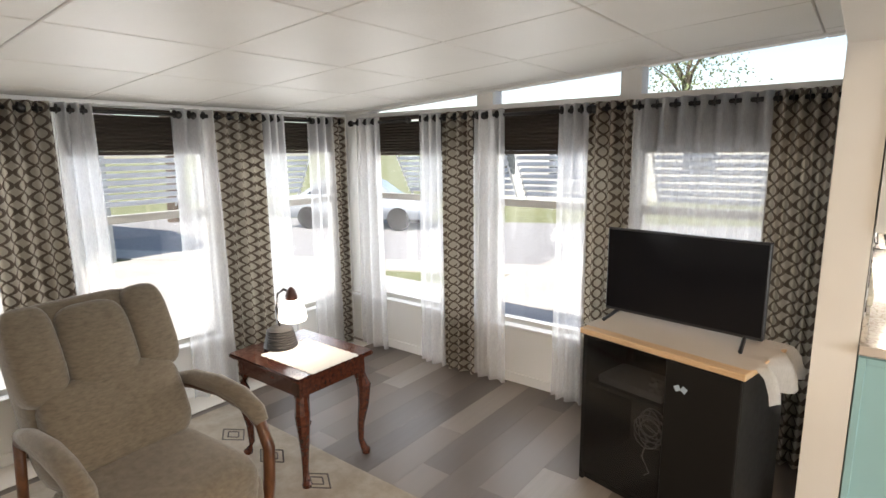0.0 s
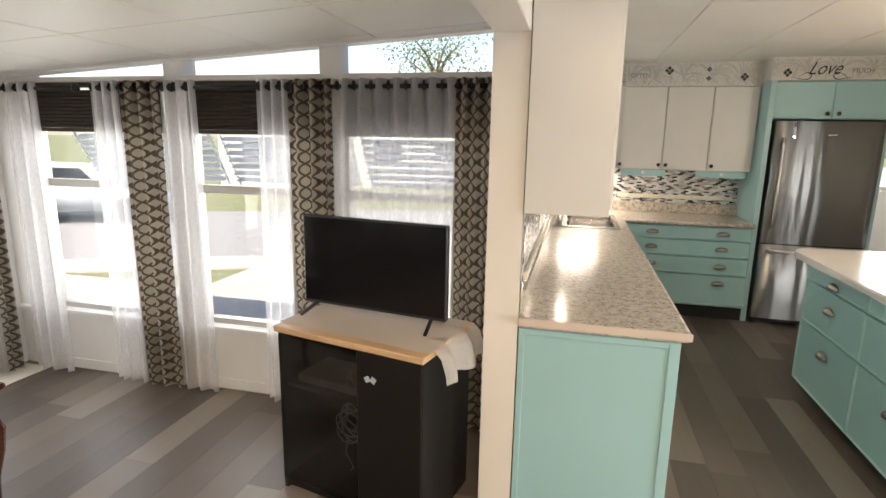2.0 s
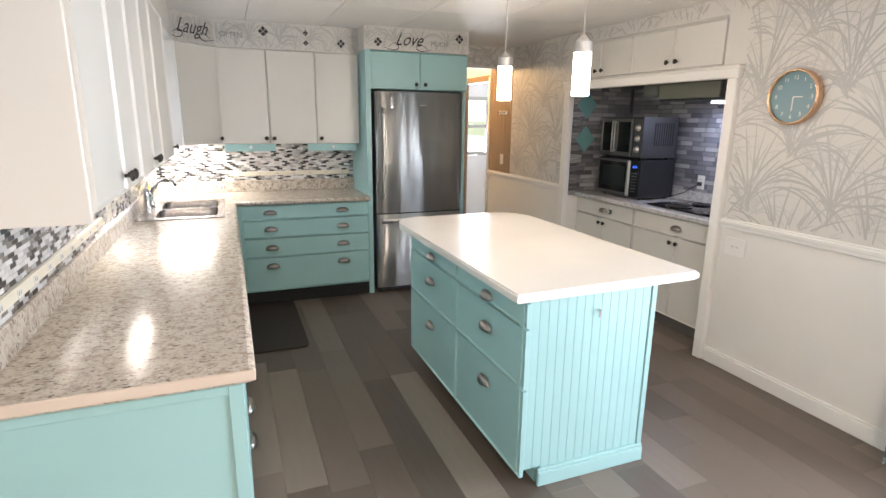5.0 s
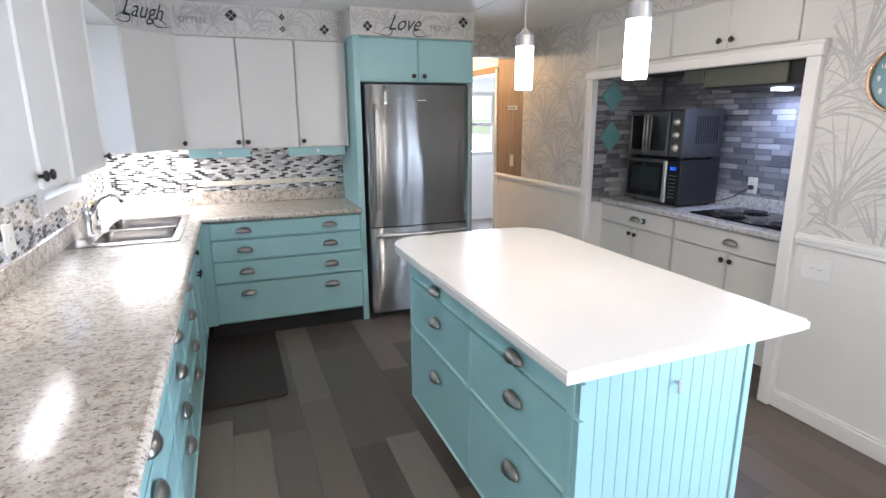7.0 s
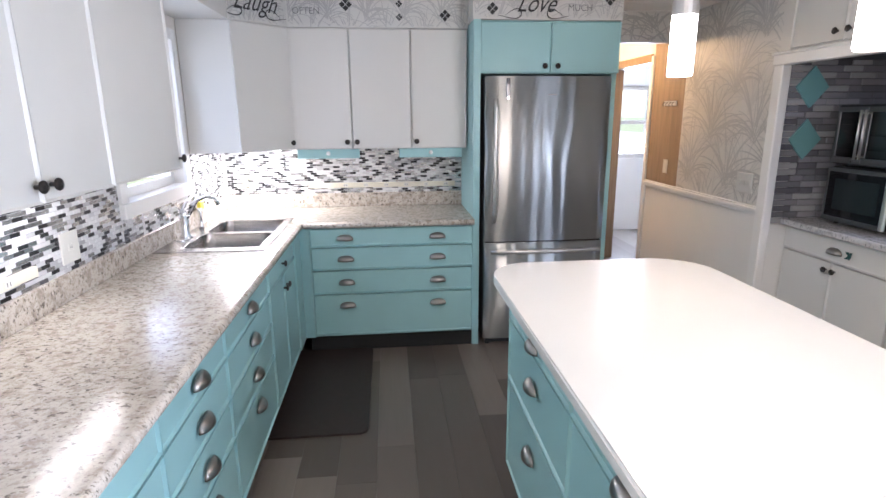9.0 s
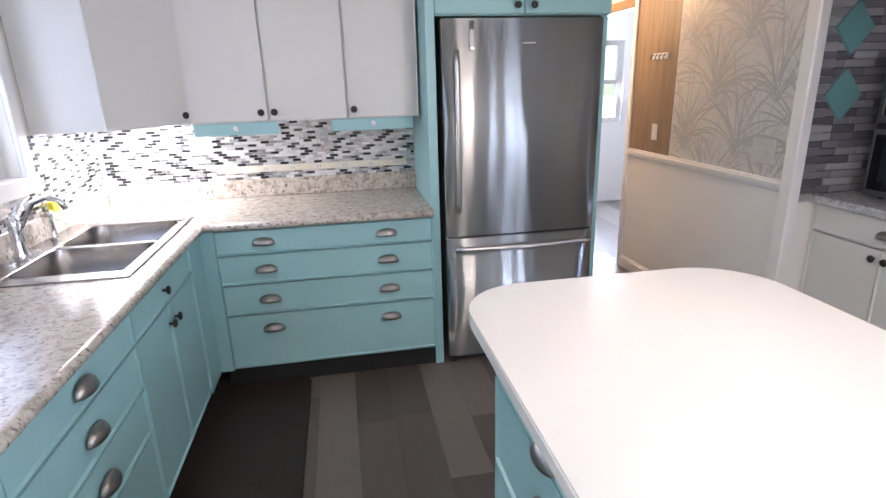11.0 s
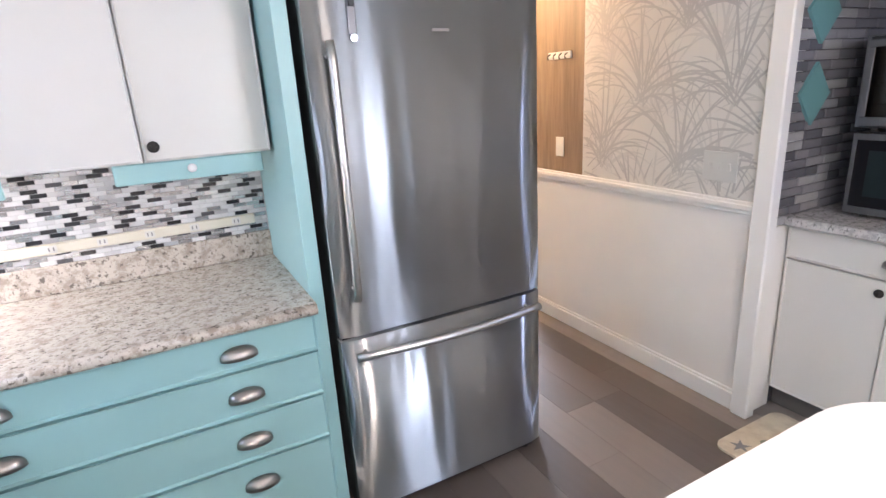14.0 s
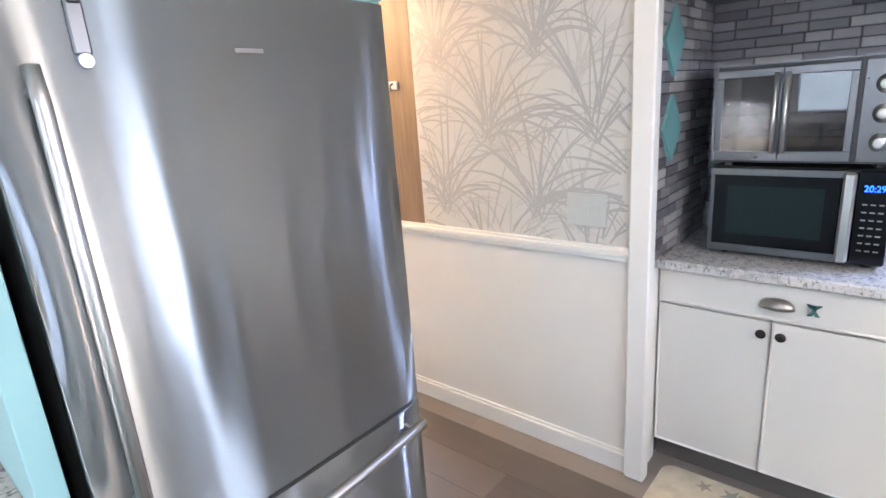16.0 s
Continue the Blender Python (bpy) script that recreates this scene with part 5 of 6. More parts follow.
# assumed pan for the unseen dining lamp
dl = thing("dining_unseen_light", (0.70, -0.60, 2.305), "assumed flush ceiling light of the dining end, out of view", "lamp")
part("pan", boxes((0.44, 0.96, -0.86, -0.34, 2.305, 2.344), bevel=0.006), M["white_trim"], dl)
hl = thing("hall_ceiling_light", (3.1, 7.0, 2.24), "small bare ceiling light in the hall", "lamp")
part("base", lathe(bmesh.new(), ((0.05, 2.24), (0.06, 2.30), (0.06, 2.343)), Matrix.Translation((3.1, 7.0, 0)), 16), M["white_trim"], hl)

# ---- sunroom ----
def sash_window(name, label, m, w, z0, z1, rail):
    """A single-hung window: x along the wall, y outwards."""
    t = new(name)
    t.empty_display_size = 0.1
    t.matrix_basis = m
    tagged(t, label, "window", kind="structure")
    f = 0.035
    sub("window_frame", boxes((0, f, 0, 0.06, z0, z1), (w - f, w, 0, 0.06, z0, z1), (f, w - f, 0, 0.06, z0, z0 + f), (f, w - f, 0, 0.06, z1 - f, z1), bevel=0.002), M["alu"], t)
    sub("meeting_rail", boxes((f, w - f, 0.005, 0.045, rail - 0.025, rail + 0.025), bevel=0.003), M["alu"], t)
    for a, b, y in ((z0 + f, rail - 0.025, 0.018), (rail + 0.025, z1 - f, 0.036)):
        p = sub("pane", boxes((f, w - f, y, y + 0.004, a, b)), M["glass"], t)
        p.visible_shadow = False
    return t


def pleated_shade(m, w, z0, z1):
    t = new("pleated_shade")
    t.matrix_basis = m
    tagged(t, "dark brown pleated shade drawn part way down the window", "shade", "window shades")
    bm = bmesh.new()
    n = int((z1 - z0 - 0.05) / 0.011)
    rows = [[bm.verts.new((x, -0.004 - 0.010 * (k % 2), z0 + 0.025 + k * 0.011)) for x in (0.02, w - 0.02)] for k in range(n)]
    for a, b in zip(rows, rows[1:]):
        bm.faces.new((a[0], a[1], b[1], b[0]))
    bmesh.ops.solidify(bm, geom=bm.faces[:], thickness=0.002)
    sub("pleats", bm, M["shade"], t)
    sub("bottom_rail", boxes((0.018, w - 0.018, -0.020, 0.0, z0, z0 + 0.024), bevel=0.003), M["shade"], t)
    sub("head_rail", boxes((0.018, w - 0.018, -0.028, 0.0, z1 - 0.03, z1), bevel=0.003), M["shade"], t)


def awning(m, w, z0, z1):
    t = new("louvred_awning")
    t.matrix_basis = m
    tagged(t, "white aluminium louvred awning outside the window", "awning", "awnings")
    n = 8
    for k in range(n):
        z = z0 + (z1 - z0) * (k + 0.5) / n
        bm = bmesh.new()
        box(bm, -0.02, w + 0.02, -0.03, 0.03, -0.002, 0.002, m=pose(0, 0.20 + 0.2 * (1 - (k + 0.5) / n), z, 28, 0, 0))
        sub("slat", bm, M["slat"], t)
    for x in (-0.02, w + 0.02):
        sub("side_arm", tube(bmesh.new(), [(x, 0.42, z0 - 0.02), (x, 0.18, z1 + 0.02)], 0.008, 6), M["slat"], t)
        sub("wall_bracket", tube(bmesh.new(), [(x, 0.18, z1 + 0.02), (x, -0.004, z1 + 0.06)], 0.008, 6), M["slat"], t)


Z0, Z1, RAIL = 0.43, 1.925, 1.29
for k, (a, b) in enumerate(TVW):
    sash_window(f"window_{k + 1}", "aluminium single-hung sunroom window", pose(a, 2.885, 0), b - a, Z0, Z1, RAIL)
    pleated_shade(pose(a, 2.872, 0), b - a, 1.62, 1.92)
    awning(pose(a, 2.985, 0), b - a, 1.29, 1.66)
for k, (a, b) in enumerate(LW):
    sash_window(f"window_{k + 4}", "aluminium single-hung sunroom window", pose(-3.405, a, 0, 0, 0, 90), b - a, 0.38, Z1, 1.26)
    pleated_shade(pose(-3.39, a, 0, 0, 0, 90), b - a, 1.645, 1.92)
    awning(pose(-3.505, a, 0, 0, 0, 90), b - a, 1.29, 1.68)
# slanting transom lights over the sashes
for a, b in TVW:
    bm = bmesh.new()
    v = [bm.verts.new(c) for y in (2.90, 2.904) for c in ((a, y, 1.956), (b, y, 1.956), (b, y, slope(b)), (a, y, slope(a)))]
    bm.faces.new(v[:4]), bm.faces.new(v[4:][::-1])
    for k in range(4):
        bm.faces.new((v[k], v[4 + k], v[4 + (k + 1) % 4], v[(k + 1) % 4]))
    p = tagged(part("transom_pane", bm, M["glass"]), "slanting clear transom glass under the sloping ceiling", "window", kind="structure")
    p.visible_shadow = False
bm = bmesh.new()
for xa, xb in ((-3.38, 0.045),):
    v = [bm.verts.new((x, y, slope(x) - d)) for x in (xa, xb) for y in (2.83, 2.858) for d in (0.012, 0.0)]
    for q in ((0, 1, 3, 2), (4, 6, 7, 5), (0, 4, 5, 1), (2, 3, 7, 6), (0, 2, 6, 4), (1, 5, 7, 3)):
        bm.faces.new([v[i] for i in q])
bmesh.ops.recalc_face_normals(bm, faces=bm.faces[:])
tagged(part("cornice_trim", bm, M["white_trim"]), "thin white trim under the sloping ceiling", "trim", kind="structure")
trim("cornice_trim", "thin white trim along the sunroom ceiling", [(-3.38, -3.35, -3.1, 2.83, 1.934, 1.957)])


def curtain(kind, m, w, z0, z1, folds, spread=1.12, group=""):
    """A hanging panel on a rod: x along the wall, y into the room is negative; spread is how much wider its foot is."""
    label = {"trellis": "brown and cream trellis-print grommet curtain panel", "sheer": "white sheer voile grommet curtain panel"}[kind]
    t = new("curtain")
    t.matrix_basis = m
    tagged(t, label, "curtain", group or ("trellis curtains" if kind == "trellis" else "sheer curtains"))
    bm = bmesh.new()
    uvl = bm.loops.layers.uv.new("UVMap")
    r = random.Random(int(abs(m.translation.x * 100) + abs(m.translation.y * 1000) + w * 10))
    n, rows = folds * 10, 11
    ph = [r.uniform(-0.5, 0.5) for _ in range(folds + 2)]
    grid, length = [], w * 1.9
    for j in range(rows):
        v = j / (rows - 1)
        line = []
        for k in range(n + 1):
            s = k / n
            q = s * folds * math.tau
            wob = ph[int(s * folds)] * (1 - v) * 0.9
            amp = 0.034 * (0.75 + 0.25 * v) * (1 + 0.35 * (1 - v) * math.sin(3.1 * s + ph[0] * 6))
            x = w / 2 + (s - 0.5) * w * (spread + (1 - spread) * v) + 0.008 * (1 - v) * math.sin(q * 0.5 + wob)
            line.append((bm.verts.new((x, amp * math.sin(q + wob), z0 + (z1 - z0) * v)), (s * length, (z1 - z0) * v)))
        grid.append(line)
    for a, b in zip(grid, grid[1:]):
        for k in range(n):
            f = bm.faces.new((a[k][0], a[k + 1][0], b[k + 1][0], b[k][0]))
            for lp, c in zip(f.loops, (a[k], a[k + 1], b[k + 1], b[k])):
                lp[uvl].uv = c[1]
    if kind == "trellis":
        bmesh.ops.solidify(bm, geom=bm.faces[:], thickness=0.002)
    sub("cloth", bm, M[kind], t, "", True)
    for k in range(folds * 2):
        x = w * (k + 0.5) / (folds * 2)
        bm = lathe(bmesh.new(), ((0.022, -0.003), (0.026, -0.002), (0.026, 0.002), (0.022, 0.003)), pose(x, 0.0, z1 - 0.035) @ Matrix.Rotation(radians(90), 4, "Y"), 12)
        sub("grommet", bm, M["rod"], t)
    return t


def rod(p, q, group="curtain rods"):
    t = thing("curtain_rod", p, "dark metal curtain rod with round finials", "curtain rod", group)
    part("bar", tube(bmesh.new(), [p, q], 0.0125, 10), M["rod"], t, smooth=True)
    d = (Vector(q) - Vector(p)).normalized()
    for e, s in ((Vector(p), -1), (Vector(q), 1)):
        part("finial", tube(bmesh.new(), [e, e + d * s * 0.012, e + d * s * 0.03, e + d * s * 0.045], 0.02, 12, radii=[0.013, 0.024, 0.026, 0.012]), M["rod"], t, smooth=True)
    n = Vector((d.y, -d.x, 0)) if abs(d.y) < 0.5 else Vector((-1, 0, 0))
    side = Vector((0, 1, 0)) if abs(d.x) > 0.5 else Vector((-1, 0, 0))
    for f in (0.12, 0.88):
        e = Vector(p).lerp(Vector(q), f)
        part("bracket", tube(bmesh.new(), [e, e + side * 0.10], 0.006, 6), M["rod"], t)


CY, CZ, TOP = 2.77, 1.878, 1.918
for p, q in (((-3.20, CY, CZ), (-2.62, CY, CZ)), ((-2.42, CY, CZ), (-1.98, CY, CZ)), ((-1.90, CY, CZ), (-1.20, CY, CZ)), ((-1.12, CY, CZ), (0.02, CY, CZ))):
    rod(p, q)
for kind, a, b, f in (("sheer", -3.16, -2.90, 3), ("sheer", -2.49, -2.29, 3), ("trellis", -2.28, -2.01, 3), ("sheer", -2.0, -1.76, 3), ("sheer", -1.37, -1.18, 3), ("trellis", -1.18, -0.92, 3), ("sheer", -0.91, -0.24, 7), ("trellis", -0.24, 0.015, 4)):
    curtain(kind, pose(a, CY, 0), b - a, 0.015, TOP, f, 1.18 if kind == "sheer" and b - a < 0.5 else 1.05)
LX = -3.28
for p, q in (((LX, -2.6, CZ + 0.01), (LX, 0.55, CZ + 0.01)), ((LX, 0.60, CZ + 0.01), (LX, 1.36, CZ + 0.01)), ((LX, 1.50, CZ + 0.01), (LX, 2.40, CZ + 0.01))):
    rod(p, q)
for kind, a, b, f in (("trellis", -1.65, -1.30, 4), ("sheer", -1.30, -1.0, 3), ("sheer", -0.72, -0.45, 3), ("trellis", -0.60, -0.25, 4), ("sheer", -0.25, 0.0, 3), ("trellis", 0.38, 0.70, 4), ("sheer", 0.71, 0.90, 3), ("sheer", 1.33, 1.61, 3), ("trellis", 1.61, 1.97, 4), ("sheer", 1.97, 2.15, 3), ("sheer", 2.38, 2.62, 3), ("trellis", 2.60, 2.74, 2)):
    curtain(kind, pose(LX, a, 0, 0, 0, 90), b - a, 0.015, TOP + 0.01, f, 1.15 if kind == "sheer" else 1.06)


# soft shapes
def pillow(bm, c, size, e=0.5, m=None, n=14):
    """A superellipsoid cushion with half sizes size about c."""
    def p(v, k):
        return math.copysign(abs(v) ** k, v)
    rings = []
    for j in range(n + 1):
        a = -math.pi / 2 + math.pi * j / n
        rings.append([bm.verts.new((c[0] + size[0] * p(math.cos(a), e) * p(math.cos(b), e), c[1] + size[1] * p(math.cos(a), e) * p(math.sin(b), e), c[2] + size[2] * p(math.sin(a), e))) for b in (math.tau * k / (2 * n) for k in range(2 * n))])
    vs = [v for r in rings for v in r]
    for s, t in zip(rings, rings[1:]):
        for k in range(2 * n):
            bm.faces.new((s[k], s[(k + 1) % (2 * n)], t[(k + 1) % (2 * n)], t[k]))
    bmesh.ops.remove_doubles(bm, verts=vs, dist=1e-5)
    if m is not None:
        bmesh.ops.transform(bm, matrix=m, verts=[v for v in vs if v.is_valid])
    return bm


# recliner, local x forward, y to its left, at the floor
rec = new("recliner")
rec.matrix_basis = pose(-2.09, 0.475, 0.012, 0, 0, 4)
rec.scale = (1.0, 0.91, 0.955)
tagged(rec, "beige woven recliner with pillow back and curved wooden arms", "armchair")
lean = pose(-0.10, 0, 0.40, 0, -24, 0)
sub("seat", pillow(bmesh.new(), (0.17, 0, 0.36), (0.34, 0.29, 0.12), 0.42), M["fabric"], rec, "", True)
sub("footrest", pillow(bmesh.new(), (0.40, 0, 0.26), (0.09, 0.28, 0.17), 0.4), M["fabric"], rec, "", True)
sub("backrest", pillow(bmesh.new(), (-0.02, 0, 0.35), (0.11, 0.32, 0.40), 0.4, lean), M["fabric"], rec, "", True)
sub("lumbar_cushion", pillow(bmesh.new(), (0.06, 0, 0.20), (0.09, 0.30, 0.20), 0.45, lean), M["fabric"], rec, "", True)
for yc, w, zc in ((0.245, 0.10, 0.53), (0.0, 0.155, 0.50), (-0.245, 0.10, 0.53)):
    sub("head_cushion", pillow(bmesh.new(), (0.065, yc, zc), (0.085, w, 0.205), 0.55, lean), M["fabric"], rec, "", True)
sub("side_skirt", boxes((-0.22, 0.36, -0.285, 0.285, 0.10, 0.34), bevel=0.03), M["fabric"], rec)
for s in (-1, 1):
    arm = sub("arm", tube(bmesh.new(), [(-0.22, s * 0.345, 0.60), (-0.1, s * 0.35, 0.625), (0.10, s * 0.355, 0.635), (0.26, s * 0.36, 0.61), (0.36, s * 0.36, 0.555), (0.405, s * 0.36, 0.45), (0.40, s * 0.355, 0.30), (0.37, s * 0.35, 0.12), (0.36, s * 0.35, 0.02)], 0.024, 8, radii=[0.022, 0.024, 0.025, 0.026, 0.027, 0.027, 0.026, 0.025, 0.025]), M["arm_wood"], rec, "curved dark wooden arm", True)
    sub("arm_pad", tube(bmesh.new(), [(-0.20, s * 0.345, 0.635), (-0.08, s * 0.35, 0.66), (0.10, s * 0.355, 0.668), (0.24, s * 0.36, 0.648), (0.34, s * 0.36, 0.60), (0.375, s * 0.36, 0.56)], 0.04, 10, radii=[0.025, 0.04, 0.045, 0.045, 0.043, 0.03]), M["fabric"], arm, "padded fabric arm rest", True)
    sub("rear_leg", tube(bmesh.new(), [(-0.22, s * 0.345, 0.60), (-0.28, s * 0.34, 0.35), (-0.33, s * 0.34, 0.02)], 0.022, 8), M["arm_wood"], rec, "", True)
    sub("foot_rail", tube(bmesh.new(), [(0.37, s * 0.35, 0.03), (-0.34, s * 0.34, 0.03)], 0.022, 8), M["arm_wood"], rec, "", True)

# end table
tb = new("end_table")
tb.matrix_basis = pose(-2.155, 1.352, 0)
tagged(tb, "dark mahogany end table with cabriole legs", "table")
bm = prism(bmesh.new(), rounded(-0.30, 0.30, -0.25, 0.25, (0.012,) * 4, 3), 0.575, 0.60)
bmesh.ops.bevel(bm, geom=[e for e in bm.edges if abs(e.verts[0].co.z - e.verts[1].co.z) < 1e-5], offset=0.007, segments=2, affect="EDGES")
sub("tabletop", bm, M["mahogany"], tb)
for a in ((-0.25, 0.25, -0.215, -0.195), (-0.25, 0.25, 0.195, 0.215), (-0.262, -0.242, -0.195, 0.195), (0.242, 0.262, -0.195, 0.195)):
    sub("apron", boxes((*a, 0.485, 0.575), bevel=0.002), M["mahogany"], tb)
for sx in (-1, 1):
    for sy in (-1, 1):
        x, y = sx * 0.235, sy * 0.19
        bm = boxes((x - 0.026, x + 0.026, y - 0.026, y + 0.026, 0.47, 0.574), bevel=0.004)
        tube(bm, [(x, y, 0.48), (x + sx * 0.022, y + sy * 0.016, 0.40), (x + sx * 0.018, y + sy * 0.012, 0.30), (x + sx * 0.002, y, 0.18), (x - sx * 0.002, y, 0.08), (x + sx * 0.012, y + sy * 0.008, 0.035), (x + sx * 0.02, y + sy * 0.012, 0.022), (x + sx * 0.02, y + sy * 0.012, 0.004)], 0.02, 10,
             radii=[0.031, 0.038, 0.030, 0.020, 0.016, 0.020, 0.026, 0.022])
        sub("leg", bm, M["mahogany"], tb, "", False)
dy = thing("doily", (-2.1, 1.33, 0.60), "white lace-edged cloth on the end table", "doily")
bm = bmesh.new()
out = []
for a, b in (((-0.21, -0.15), (0.21, -0.15)), ((0.21, -0.15), (0.21, 0.15)), ((0.21, 0.15), (-0.21, 0.15)), ((-0.21, 0.15), (-0.21, -0.15))):
    for k in range(24):
        t = k / 24
        nx, ny = b[1] - a[1], a[0] - b[0]
        l = math.hypot(nx, ny)
        w = 0.006 * abs(math.sin(t * math.pi * 8))
        out.append((-2.07 + a[0] + (b[0] - a[0]) * t + nx / l * w, 1.34 + a[1] + (b[1] - a[1]) * t + ny / l * w))
part("cloth", prism(bm, out, 0.6005, 0.603), M["doily"], dy)
lm = thing("table_lamp", (-2.30, 1.33, 0.604), "table lamp with brown ribbed base and glowing white glass shade", "lamp")
bm = bmesh.new()
prof = [(0.085, 0.604)]
for k in range(8):
    prof += [(0.092 - 0.003 * k, 0.610 + k * 0.013), (0.083 - 0.003 * k, 0.6165 + k * 0.013)]
prof += [(0.05, 0.715), (0.015, 0.72)]
part("base", lathe(bm, prof, Matrix.Translation((-2.30, 1.33, 0)), 22), plain("woven_base", (0.045, 0.04, 0.038), 0.6), lm, "dark ribbed base")
part("neck", tube(bmesh.new(), [(-2.30, 1.33, 0.715), (-2.32, 1.33, 0.82), (-2.30, 1.33, 0.90), (-2.24, 1.33, 0.935), (-2.20, 1.33, 0.925)], 0.007, 8), M["dark_bronze"], lm, smooth=True)
part("cap", lathe(bmesh.new(), ((0.03, 0.885), (0.032, 0.91), (0.02, 0.94), (0.006, 0.955)), Matrix.Translation((-2.18, 1.33, 0)), 16), plain("lamp_cap", (0.09, 0.035, 0.025), 0.3), lm, "reddish brown cap")
ob = part("shade", lathe(bmesh.new(), ((0.068, 0.775), (0.074, 0.79), (0.069, 0.83), (0.053, 0.865), (0.03, 0.888)), Matrix.Translation((-2.18, 1.33, 0)), 22), M["lamp_shade"], lm, "glowing white glass bell", True)
ob.visible_shadow = False

# rug
rg = thing("area_rug", (-2.0, 0.2, 0), "beige low-pile rug with dark geometric diamonds", "rug")
part("carpet", boxes((-3.05, -0.75, -2.0, 1.415, 0.001, 0.011), bevel=0.003), M["rug"], rg)
for i in range(6):
    for j in range(8):
        bm = bmesh.new()
        cx, cy = -2.85 + i * 0.38 + (j % 2) * 0.19, -1.8 + j * 0.43
        for s in (0.07, 0.035):
            c = [(cx + s * 1.5, cy), (cx, cy + s), (cx - s * 1.5, cy), (cx, cy - s)]
            for p, q in zip(c, c[1:] + c[:1]):
                tube(bm, [(p[0], p[1], 0.0112), (q[0], q[1], 0.0112)], 0.004, 4)
        part("diamond", bm, M["rug_line"], rg)

tagged(part("threshold_strip", boxes((-3.36, -3.12, 0.0, 2.80, 0.0005, 0.004)), M["cream_wall"]), "pale strip of old flooring along the window wall", "floor strip", kind="structure")

# television stand, local x along the front, y back
st = new("tv_stand")
SM = pose(-0.862, 2.05, 0, 0, 0, -13)
st.matrix_basis = SM
tagged(st, "black laminate television stand with a smoked glass door", "cabinet")
W, D, H = 0.735, 0.44, 0.77
for nm, row in (("side", (0, 0.02, 0, D, 0, H)), ("side", (W - 0.02, W, 0, D, 0, H)), ("back", (0.02, W - 0.02, D - 0.012, D, 0, H)), ("bottom", (0.02, W - 0.02, 0.0, D - 0.012, 0.04, 0.06)), ("inner_top", (0.02, W - 0.02, 0, D - 0.012, H - 0.02, H)), ("divider", (0.42, 0.44, 0.01, D - 0.012, 0.06, H - 0.02)), ("plinth", (0.02, W - 0.02, 0.02, 0.04, 0, 0.04))):
    sub(nm, boxes(row), M["black_wood"], st)
sub("shelf", boxes((0.02, 0.42, 0.03, D - 0.012, 0.50, 0.515)), M["black_wood"], st)
sub("glass_door", boxes((0.004, 0.425, -0.008, -0.002, 0.045, H - 0.01), bevel=0.001), M["smoked"], st, "smoked glass door")
d2 = sub("panel_door", boxes((0.429, W, -0.016, -0.001, 0.045, H - 0.004), bevel=0.004), M["black_wood"], st, "black panel door")
bm = bmesh.new()
for s in (-1, 1):
    box(bm, -0.012, 0.012, -0.001, 0.001, -0.012, 0.012, m=pose(0.50 + s * 0.014, -0.0172, 0.655, 0, 30 * s, 0))
sub("sticker", bm, plain("sticker", (0.45, 0.55, 0.65), 0.4), d2, "small pale blue sticker")
sub("top", boxes((-0.012, W + 0.012, -0.02, D + 0.01, H, H + 0.028), bevel=0.004), M["pine"], st, "pale wooden top")


def on_stand(name, label, category):
    t = new(name)
    t.matrix_basis = SM
    return tagged(t, label, category)


dv = on_stand("disc_player", "slim silver disc player on the shelf", "player")
sub("case", boxes((0.05, 0.38, 0.06, 0.28, 0.517, 0.555), bevel=0.003), M["silver_plate"], dv)
cb = on_stand("cable_coil", "coiled white cables behind the glass door", "cable")
r = random.Random(3)
bm = bmesh.new()
for k in range(7):
    a, b, ph = r.uniform(0.05, 0.085), r.uniform(0.04, 0.07), r.uniform(0, 6)
    tube(bm, [(0.30 + a * math.cos(ph + q * 0.4), 0.09 + 0.012 * k, 0.335 + 0.03 * (k % 3) + b * math.sin(ph + q * 0.4) - 0.02) for q in range(17)], 0.0035, 5)
tube(bm, [(0.30, 0.1, 0.29), (0.28, 0.1, 0.2), (0.31, 0.12, 0.12), (0.26, 0.16, 0.066)], 0.0035, 5)
tube(bm, [(0.36, 0.1, 0.515), (0.33, 0.06, 0.47), (0.31, 0.08, 0.40)], 0.004, 5)
sub("loops", bm, M["cable"], cb)
bx = on_stand("remote_bundle", "small heap of silver plugs and adapters on the shelf", "adapters")
bm = bmesh.new()
for k in range(5):
    box(bm, -0.03, 0.03, -0.012, 0.012, -0.009, 0.009, 0.003, pose(0.33 + 0.02 * (k % 2), 0.07 + 0.01 * k, 0.568 + 0.008 * k, r.uniform(-20, 20), r.uniform(-20, 20), r.uniform(0, 180)))
sub("plugs", bm, M["silver_plate"], bx)
ln = on_stand("lace_runner", "white lace runner hanging over the end of the stand", "runner")
bm = bmesh.new()
H2 = H + 0.0295
n = 16
prof = [(-0.06, H2 - 0.02), (-0.013, H2)] + [(W * q / 10, H2) for q in range(11)] + [(W + 0.02, H2), (W + 0.05, H2 - 0.03), (W + 0.07, H2 - 0.09), (W + 0.075, H2 - 0.13)]
grid = [[bm.verts.new((x + (0.025 * math.sin(k * 0.8) if i > 12 else 0), 0.03 + (D - 0.02) * k / n - (0.05 if i > 12 else 0) * (k / n - 0.5), z + 0.002 + (0.006 * math.sin(k * 1.3) if i > 12 else 0))) for k in range(n + 1)] for i, (x, z) in enumerate(prof)]
for a, b in zip(grid, grid[1:]):
    for k in range(n):
        bm.faces.new((a[k], a[k + 1], b[k + 1], b[k]))
sub("cloth", bm, M["lace"], ln, "", True)
tv = new("television")
